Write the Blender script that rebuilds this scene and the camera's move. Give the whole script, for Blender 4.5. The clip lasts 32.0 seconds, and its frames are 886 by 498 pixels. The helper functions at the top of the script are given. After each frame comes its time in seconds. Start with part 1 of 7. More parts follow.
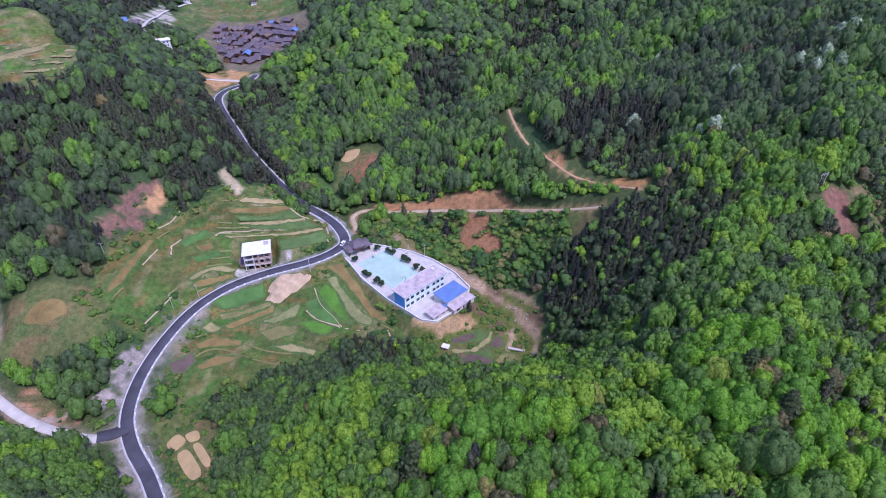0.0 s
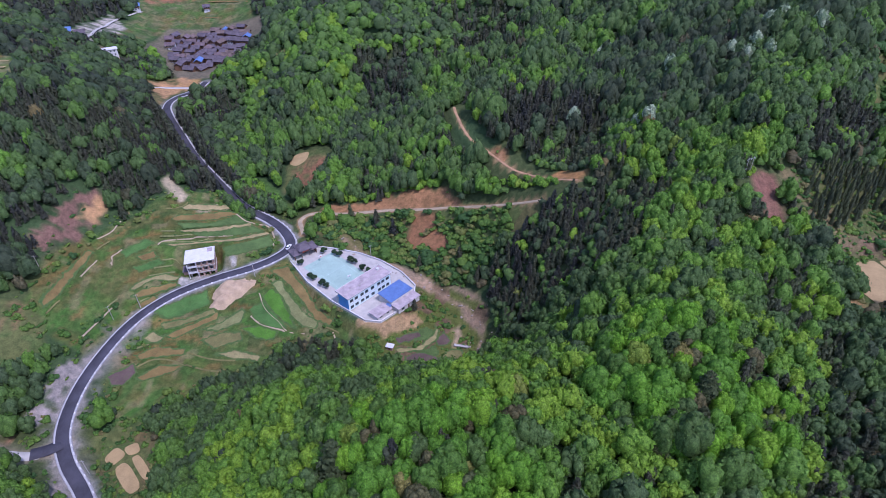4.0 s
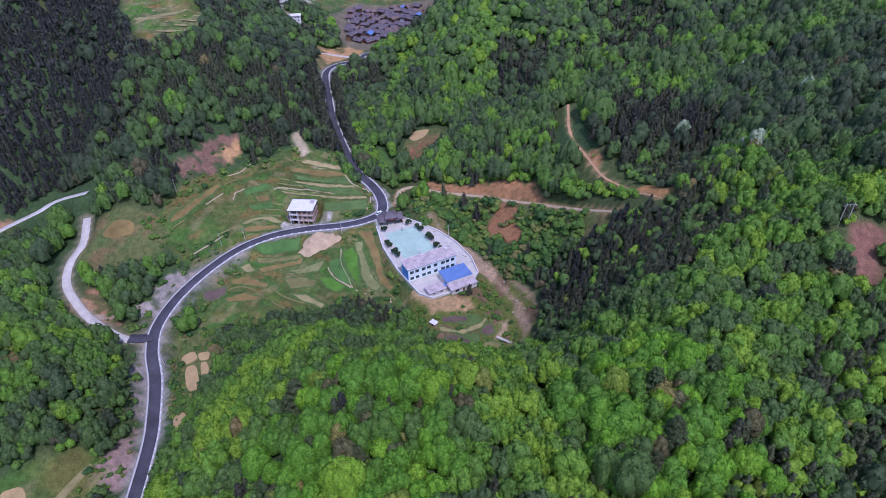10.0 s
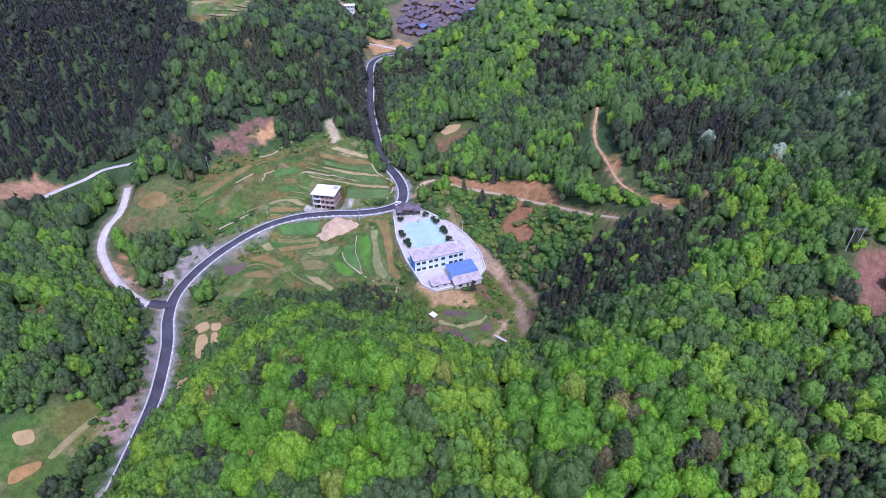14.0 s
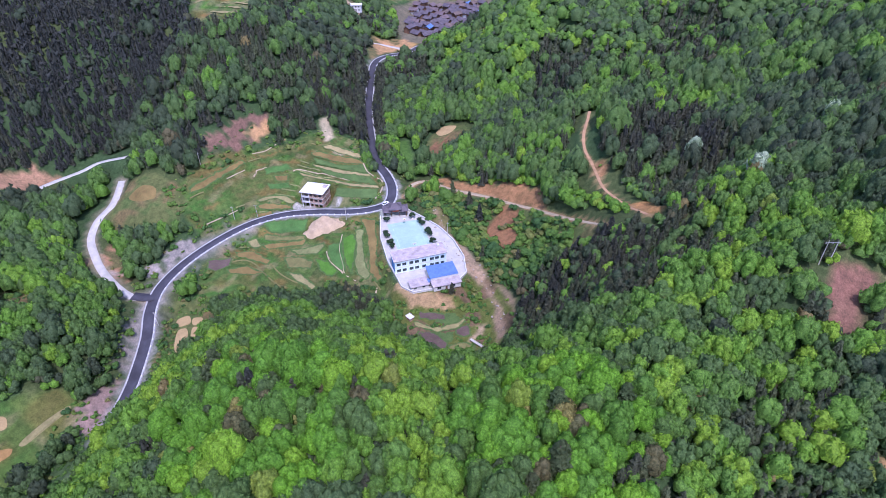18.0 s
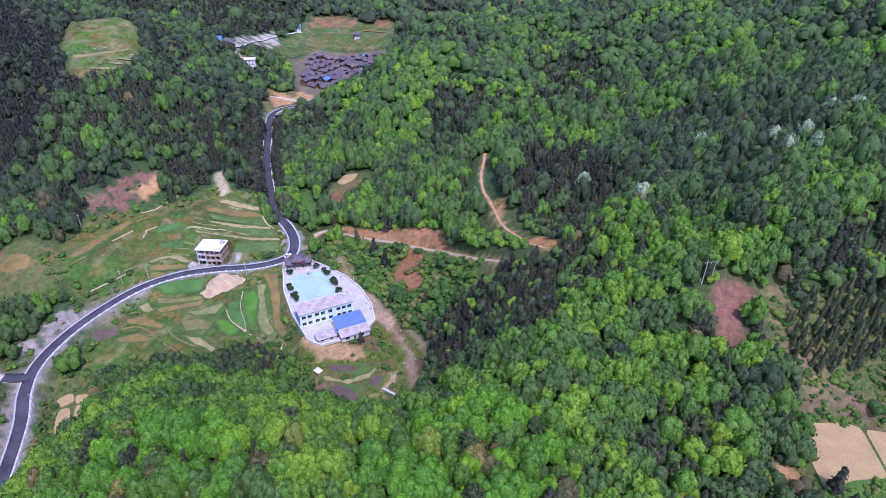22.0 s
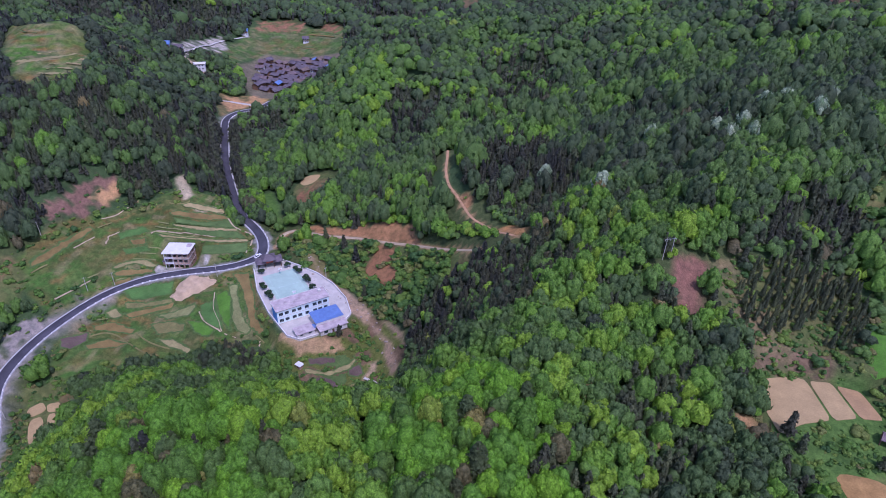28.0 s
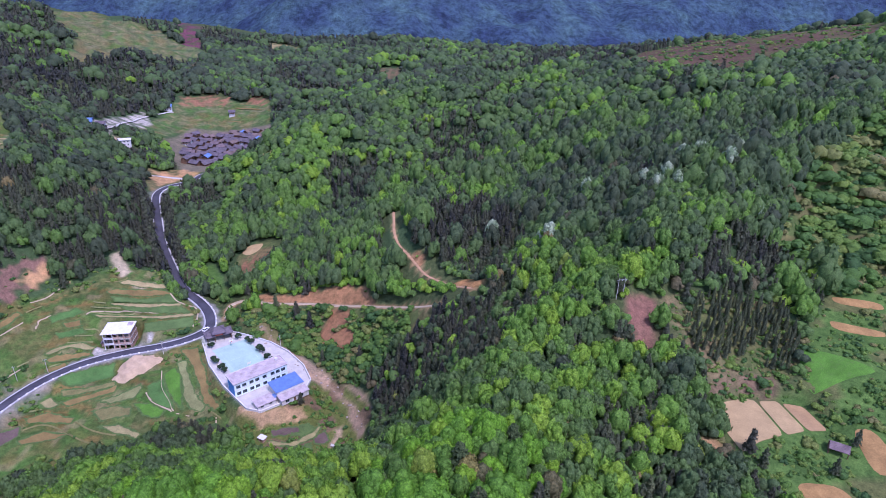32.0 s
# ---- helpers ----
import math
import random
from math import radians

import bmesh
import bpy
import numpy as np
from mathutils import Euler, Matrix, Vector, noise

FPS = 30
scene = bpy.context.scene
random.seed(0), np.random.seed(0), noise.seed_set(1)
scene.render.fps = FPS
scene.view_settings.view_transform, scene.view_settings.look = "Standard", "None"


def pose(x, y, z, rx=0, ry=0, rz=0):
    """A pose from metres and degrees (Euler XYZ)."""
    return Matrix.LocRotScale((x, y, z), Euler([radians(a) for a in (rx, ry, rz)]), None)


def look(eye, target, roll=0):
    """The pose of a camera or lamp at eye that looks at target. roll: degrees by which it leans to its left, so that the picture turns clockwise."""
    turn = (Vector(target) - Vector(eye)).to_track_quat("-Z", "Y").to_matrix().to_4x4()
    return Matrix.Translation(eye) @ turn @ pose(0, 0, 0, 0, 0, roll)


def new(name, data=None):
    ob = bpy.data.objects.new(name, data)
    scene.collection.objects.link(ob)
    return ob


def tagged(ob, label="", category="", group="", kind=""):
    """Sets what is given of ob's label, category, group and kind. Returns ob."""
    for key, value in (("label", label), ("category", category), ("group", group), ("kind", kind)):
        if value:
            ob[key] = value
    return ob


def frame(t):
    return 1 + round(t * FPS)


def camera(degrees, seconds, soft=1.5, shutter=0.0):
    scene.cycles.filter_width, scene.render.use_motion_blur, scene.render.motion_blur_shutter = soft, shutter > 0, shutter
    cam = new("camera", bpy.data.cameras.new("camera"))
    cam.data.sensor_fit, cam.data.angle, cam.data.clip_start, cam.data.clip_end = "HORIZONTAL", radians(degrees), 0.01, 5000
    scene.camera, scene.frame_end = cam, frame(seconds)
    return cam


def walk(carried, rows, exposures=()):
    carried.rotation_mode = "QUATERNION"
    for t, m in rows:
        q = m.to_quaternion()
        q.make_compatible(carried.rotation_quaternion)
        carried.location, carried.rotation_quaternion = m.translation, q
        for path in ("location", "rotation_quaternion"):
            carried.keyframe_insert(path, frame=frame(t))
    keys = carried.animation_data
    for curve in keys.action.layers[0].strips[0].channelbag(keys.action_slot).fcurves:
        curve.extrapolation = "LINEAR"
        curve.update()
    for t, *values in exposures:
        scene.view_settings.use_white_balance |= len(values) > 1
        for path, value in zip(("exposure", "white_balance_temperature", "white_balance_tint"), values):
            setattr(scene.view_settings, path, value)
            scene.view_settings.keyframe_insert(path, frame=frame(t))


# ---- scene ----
cam = camera(73.8, 32.0, soft=0.9)
PATH = [
    (0, (6.878, 14.813, 185.504), (6.837, 16.425, 184.321), -0.14),
    (0.5, (7.204, 14.704, 185.284), (7.185, 16.318, 184.102), -0.25),
    (1, (8.302, 14.528, 184.822), (8.329, 16.143, 183.643), -0.37),
    (1.5, (10.218, 14.519, 184.232), (10.276, 16.134, 183.055), -0.55),
    (2, (12.440, 14.349, 183.899), (12.508, 15.965, 182.722), -0.61),
    (2.5, (15.057, 14.173, 183.606), (15.117, 15.790, 182.430), -0.74),
    (3, (17.938, 13.983, 183.161), (17.977, 15.601, 181.986), -0.92),
    (3.5, (21.304, 14.201, 182.722), (21.325, 15.820, 181.548), -1.00),
    (5.5, (37.026, 14.766, 181.300), (37.050, 16.388, 180.129), -1.28),
    (6, (40.988, 14.814, 180.941), (41.016, 16.436, 179.770), -1.17),
    (6.5, (45.045, 15.089, 180.365), (45.077, 16.712, 179.197), -1.15),
    (7, (49.380, 15.243, 179.908), (49.415, 16.866, 178.739), -1.14),
    (7.5, (53.723, 15.526, 179.631), (53.761, 17.148, 178.462), -1.03),
    (8, (57.784, 15.832, 179.887), (57.777, 17.452, 178.715), -1.10),
    (8.5, (61.754, 15.987, 180.663), (61.629, 17.598, 179.485), -1.17),
    (9, (65.409, 16.060, 181.463), (65.137, 17.651, 180.282), -1.25),
    (9.5, (69.017, 15.907, 182.161), (68.579, 17.457, 180.976), -1.41),
    (10, (73.127, 16.401, 182.145), (72.593, 17.920, 180.959), -1.38),
    (10.5, (77.011, 16.858, 181.882), (76.422, 18.357, 180.696), -1.30),
    (11, (80.538, 17.418, 181.750), (79.909, 18.901, 180.564), -1.25),
    (11.5, (83.850, 18.330, 181.508), (83.202, 19.803, 180.321), -1.23),
    (12, (86.848, 19.356, 181.672), (86.193, 20.824, 180.484), -1.16),
    (12.5, (89.509, 20.392, 181.645), (88.849, 21.857, 180.453), -1.09),
    (13, (91.810, 21.385, 181.576), (91.136, 22.844, 180.385), -0.94),
    (13.5, (94.133, 22.585, 181.552), (93.437, 24.033, 180.361), -0.93),
    (14, (96.442, 23.825, 181.653), (95.727, 25.263, 180.460), -0.90),
    (14.5, (98.802, 25.288, 181.389), (98.067, 26.715, 180.196), -0.89),
    (16.5, (106.940, 30.943, 180.834), (106.170, 32.351, 179.641), -0.82),
    (17, (108.674, 32.100, 180.492), (107.903, 33.508, 179.299), -0.72),
    (17.5, (110.494, 33.239, 180.170), (109.721, 34.647, 178.980), -0.73),
    (18, (112.160, 34.356, 180.018), (111.384, 35.766, 178.830), -0.63),
    (18.5, (113.616, 35.487, 180.052), (112.832, 36.915, 178.892), -0.39),
    (19, (114.551, 36.319, 180.122), (113.761, 37.771, 178.995), -0.02),
    (19.5, (114.688, 36.104, 180.242), (113.892, 37.578, 179.149), 0.23),
    (20, (114.586, 35.704, 180.110), (113.787, 37.191, 179.039), 0.47),
    (20.5, (114.933, 35.887, 179.663), (114.151, 37.385, 178.594), 0.53),
    (21, (115.305, 36.488, 179.056), (114.596, 38.026, 177.993), 0.61),
    (21.5, (115.507, 37.157, 178.264), (114.887, 38.737, 177.205), 0.63),
    (22, (115.986, 37.572, 177.738), (115.434, 39.179, 176.683), 0.77),
    (22.5, (115.967, 37.822, 177.753), (115.484, 39.452, 176.701), 0.92),
    (23, (115.875, 37.638, 177.701), (115.428, 39.280, 176.651), 0.95),
    (23.5, (115.574, 36.778, 177.503), (115.139, 38.425, 176.454), 1.00),
    (24, (115.103, 35.272, 177.383), (114.681, 36.923, 176.336), 1.24),
    (24.5, (114.510, 33.497, 176.922), (114.106, 35.154, 175.878), 1.31),
    (25, (113.788, 31.528, 177.009), (113.390, 33.188, 175.967), 1.43),
    (25.5, (113.028, 29.718, 177.166), (112.628, 31.377, 176.124), 1.53),
    (27.5, (109.265, 23.136, 177.823), (108.884, 24.803, 176.785), 1.70),
    (28, (107.823, 21.785, 178.178), (107.444, 23.452, 177.141), 1.81),
    (28.5, (106.052, 20.414, 178.875), (105.661, 22.130, 177.926), 1.75),
    (29, (104.559, 18.716, 179.093), (104.158, 20.480, 178.239), 1.69),
    (29.5, (102.855, 17.017, 178.829), (102.462, 18.784, 177.979), 1.71),
    (30, (101.582, 16.278, 178.216), (101.280, 18.066, 177.373), 1.71),
    (30.5, (99.600, 15.062, 177.798), (99.376, 16.864, 176.959), 1.76),
    (31, (97.753, 13.753, 177.708), (97.566, 15.560, 176.871), 1.88),
    (31.5, (96.033, 12.690, 177.805), (95.872, 14.499, 176.968), 1.76),
    (32, (94.255, 11.648, 178.240), (94.106, 13.457, 177.401), 1.80),
]
walk(cam, [(t, look(eye, target, roll)) for t, eye, target, roll in PATH],
     [(0, 0.62, 5400, 40), (3, 0.45, 5360, 37), (6, 0.25, 5360, 37), (8.5, 0.25, 5360, 37), (10, 0.32, 5360, 37), (13, 0.71, 5360, 37), (19, 0.79, 5360, 37), (22, 0.73, 5360, 38), (24.5, 0.31, 5360, 42), (28, 0.24, 5330, 44), (32, 0.63, 5350, 45)])

# ---- light ----
SUN_EL, SUN_AZ = 60.0, 138.0   # degrees; the bearing that the sun stands at, clockwise from +y
world = bpy.data.worlds.new("world")
scene.world = world
world.use_nodes = True
wn = world.node_tree.nodes
sky = wn.new("ShaderNodeTexSky")
sky.sky_type, sky.sun_disc = "NISHITA", False
sky.sun_elevation, sky.sun_rotation = radians(SUN_EL), radians(SUN_AZ)
sky.altitude, sky.air_density, sky.dust_density = 600, 1.2, 2.0
world.node_tree.links.new(sky.outputs[0], wn["Background"].inputs[0])
wn["Background"].inputs[1].default_value = 0.15
sun = new("sun", bpy.data.lights.new("sun", "SUN"))
sun.data.energy, sun.data.angle, sun.data.color = 2.05, radians(0.6), (1.0, 0.965, 0.91)
sun.matrix_world = look((400 * math.sin(radians(SUN_AZ)) * math.cos(radians(SUN_EL)), 400 * math.cos(radians(SUN_AZ)) * math.cos(radians(SUN_EL)), 400 * math.sin(radians(SUN_EL))), (0, 0, 0))


# ---- materials ----
def shader(name, rough=0.8, metal=0.0, spec=0.3):
    """A new node material: its nodes, a linking helper and its principled node."""
    m = bpy.data.materials.new(name)
    m.use_nodes = True
    n, links = m.node_tree.nodes, m.node_tree.links
    p = n["Principled BSDF"]
    p.inputs["Roughness"].default_value, p.inputs["Metallic"].default_value = rough, metal
    p.inputs["Specular IOR Level"].default_value = spec
    return m, n, links.new, p


def noise_of(n, link, scale, detail=4.0, coords="Object", rough=0.6):
    tc, no = n.new("ShaderNodeTexCoord"), n.new("ShaderNodeTexNoise")
    no.inputs["Scale"].default_value, no.inputs["Detail"].default_value, no.inputs["Roughness"].default_value = scale, detail, rough
    if coords == "World":
        g = n.new("ShaderNodeNewGeometry")
        link(g.outputs["Position"], no.inputs["Vector"])
    else:
        link(tc.outputs[coords], no.inputs["Vector"])
    return no.outputs["Fac"]


def ramp(n, link, fac, stops):
    r = n.new("ShaderNodeValToRGB")
    while len(r.color_ramp.elements) < len(stops):
        r.color_ramp.elements.new(0.5)
    for e, (pos, c) in zip(r.color_ramp.elements, stops):
        e.position, e.color = pos, (*c, 1)
    link(fac, r.inputs[0])
    return r.outputs[0]


def mixed(n, link, kind, fac, a, b):
    m = n.new("ShaderNodeMix")
    m.data_type, m.blend_type = "RGBA", kind
    for sock, v in ((m.inputs[0], fac), (m.inputs[6], a), (m.inputs[7], b)):
        if hasattr(v, "links"):
            link(v, sock)
        else:
            sock.default_value = v if isinstance(v, float) else (*v, 1)
    return m.outputs[2]


def bumped(n, link, p, height, strength=0.4, distance=0.1):
    b = n.new("ShaderNodeBump")
    b.inputs["Strength"].default_value, b.inputs["Distance"].default_value = strength, distance
    link(height, b.inputs["Height"])
    link(b.outputs[0], p.inputs["Normal"])


def plain_mat(name, color, rough=0.8, vary=0.25, scale=1.5, grain=14.0, metal=0.0, bump=0.2):
    """A surface with stains at a large scale, grain at a small one, and a little difference from piece to piece."""
    m, n, link, p = shader(name, rough, metal)
    lo, hi = tuple(c * (1 - vary) for c in color), tuple(min(1, c * (1 + vary)) for c in color)
    big = ramp(n, link, noise_of(n, link, scale, 5, "World"), [(0.3, lo), (0.7, hi)])
    fine = noise_of(n, link, grain, 3, "World")
    col = mixed(n, link, "OVERLAY", 0.35, big, ramp(n, link, fine, [(0.3, (0.35,) * 3), (0.7, (0.65,) * 3)]))
    link(col, p.inputs["Base Color"])
    bumped(n, link, p, fine, bump, 0.05)
    return m


def land_mat():
    """Bare and grassy ground: the soil's own colour from the land cover, with clods, tufts and stones."""
    m, n, link, p = shader("land", 0.95, spec=0.1)
    a = n.new("ShaderNodeAttribute")
    a.attribute_name = "cover"
    big, mid, fine = (noise_of(n, link, s, 6, "World", 0.65) for s in (0.07, 0.45, 2.2))
    c = mixed(n, link, "OVERLAY", 0.4, a.outputs["Color"], ramp(n, link, big, [(0.35, (0.3, 0.32, 0.28)), (0.65, (0.68, 0.66, 0.6))]))
    c = mixed(n, link, "OVERLAY", 0.6, c, ramp(n, link, mid, [(0.35, (0.25, 0.3, 0.25)), (0.65, (0.7, 0.68, 0.62))]))
    c = mixed(n, link, "OVERLAY", 0.5, c, ramp(n, link, fine, [(0.35, (0.25,) * 3), (0.65, (0.72,) * 3)]))
    link(c, p.inputs["Base Color"])
    bumped(n, link, p, mid, 0.8, 0.5)
    return m


def range_mat():
    """Woods on mountains far off: single crowns as grain, stands of fir and leaf trees as patches, all tinted with
    haze.
    """
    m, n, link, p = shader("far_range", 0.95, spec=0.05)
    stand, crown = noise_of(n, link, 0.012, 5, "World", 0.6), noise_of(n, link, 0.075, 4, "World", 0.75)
    # Distance haze is mixed into these blue base colours.
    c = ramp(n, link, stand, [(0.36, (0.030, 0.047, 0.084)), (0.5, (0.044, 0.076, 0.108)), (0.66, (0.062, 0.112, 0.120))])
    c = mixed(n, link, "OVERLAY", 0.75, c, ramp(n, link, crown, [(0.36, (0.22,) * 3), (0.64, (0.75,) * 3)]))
    link(c, p.inputs["Base Color"])
    bumped(n, link, p, crown, 0.9, 9.0)
    return m


def foliage_mat(name, stops, scale=1.2, per_object=False, contrast=0.66):
    """Leaves: each tree's tint along a row of greens, broken up by clumps and single leaves."""
    m, n, link, p = shader(name, 0.6, spec=0.2)
    if per_object:
        o = n.new("ShaderNodeObjectInfo")
        tint = o.outputs["Random"]
    else:
        a = n.new("ShaderNodeAttribute")
        a.attribute_name = "tint"
        tint = a.outputs["Fac"]
    base = ramp(n, link, tint, stops)
    clump, leaf, fine = noise_of(n, link, scale * 0.45, 3, "World", 0.6), noise_of(n, link, scale * 1.5, 4, "World", 0.75), noise_of(n, link, scale * 4.5, 2, "World", 0.7)
    c = mixed(n, link, "OVERLAY", contrast * 0.6, base, ramp(n, link, clump, [(0.35, (0.3, 0.32, 0.3)), (0.65, (0.68, 0.7, 0.6))]))
    c = mixed(n, link, "OVERLAY", contrast * 1.25, c, ramp(n, link, leaf, [(0.36, (0.2, 0.24, 0.2)), (0.64, (0.8, 0.78, 0.7))]))
    c = mixed(n, link, "OVERLAY", contrast * 0.5, c, ramp(n, link, fine, [(0.36, (0.22, 0.25, 0.22)), (0.64, (0.78, 0.76, 0.7))]))
    link(c, p.inputs["Base Color"])
    bumped(n, link, p, fine, 0.7, 0.3)
    glow, mix = n.new("ShaderNodeBsdfTranslucent"), n.new("ShaderNodeMixShader")
    mix.inputs[0].default_value = 0.3
    link(c, glow.inputs[0])
    link(p.outputs[0], mix.inputs[1])
    link(glow.outputs[0], mix.inputs[2])
    link(mix.outputs[0], n["Material Output"].inputs[0])
    return m


# Bluer and duller than leaf_thing, with distance haze put into these base colours.
GREENS = [(0.0, (0.134, 0.115, 0.065)), (0.06, (0.060, 0.080, 0.050)), (0.25, (0.079, 0.122, 0.057)), (0.5, (0.103, 0.172, 0.055)), (0.75, (0.139, 0.278, 0.038)), (0.9, (0.209, 0.340, 0.034)), (1.0, (0.219, 0.170, 0.079))]
# The first stop is darkened for the cloud shade painted on western firs.
NEEDLES = [(0.0, (0.048, 0.051, 0.055)), (0.25, (0.082, 0.083, 0.062)), (0.6, (0.090, 0.105, 0.067)), (1.0, (0.132, 0.151, 0.079))]


def field_mat(name, color):
    """Tilled or grown-over paddy soil: drying patches, clods, and turf that creeps in from the edges."""
    m, n, link, p = shader(name, 0.9, spec=0.15)
    big, mid, fine, edge = (noise_of(n, link, s, 5, "World", 0.65) for s in (0.12, 0.7, 3.0, 0.9))
    c = ramp(n, link, big, [(0.32, tuple(v * 0.72 for v in color)), (0.68, tuple(v * 1.3 for v in color))])
    c = mixed(n, link, "MIX", ramp(n, link, mid, [(0.5, (0, 0, 0)), (0.75, (0.45, 0.45, 0.45))]), c, (0.10, 0.14, 0.045))
    a, add = n.new("ShaderNodeAttribute"), n.new("ShaderNodeMath")
    a.attribute_name = "weed"
    link(a.outputs["Fac"], add.inputs[0])
    link(edge, add.inputs[1])
    half = n.new("ShaderNodeMath")
    half.operation = "MULTIPLY"
    half.inputs[1].default_value = 0.5
    link(add.outputs[0], half.inputs[0])
    turf = ramp(n, link, mid, [(0.3, (0.055, 0.105, 0.03)), (0.7, (0.10, 0.15, 0.042))])
    c = mixed(n, link, "MIX", ramp(n, link, half.outputs[0], [(0.42, (0, 0, 0)), (0.56, (1, 1, 1))]), c, turf)
    c = mixed(n, link, "OVERLAY", 0.45, c, ramp(n, link, fine, [(0.35, (0.3,) * 3), (0.65, (0.7,) * 3)]))
    link(c, p.inputs["Base Color"])
    bumped(n, link, p, mid, 0.5, 0.3)
    return m


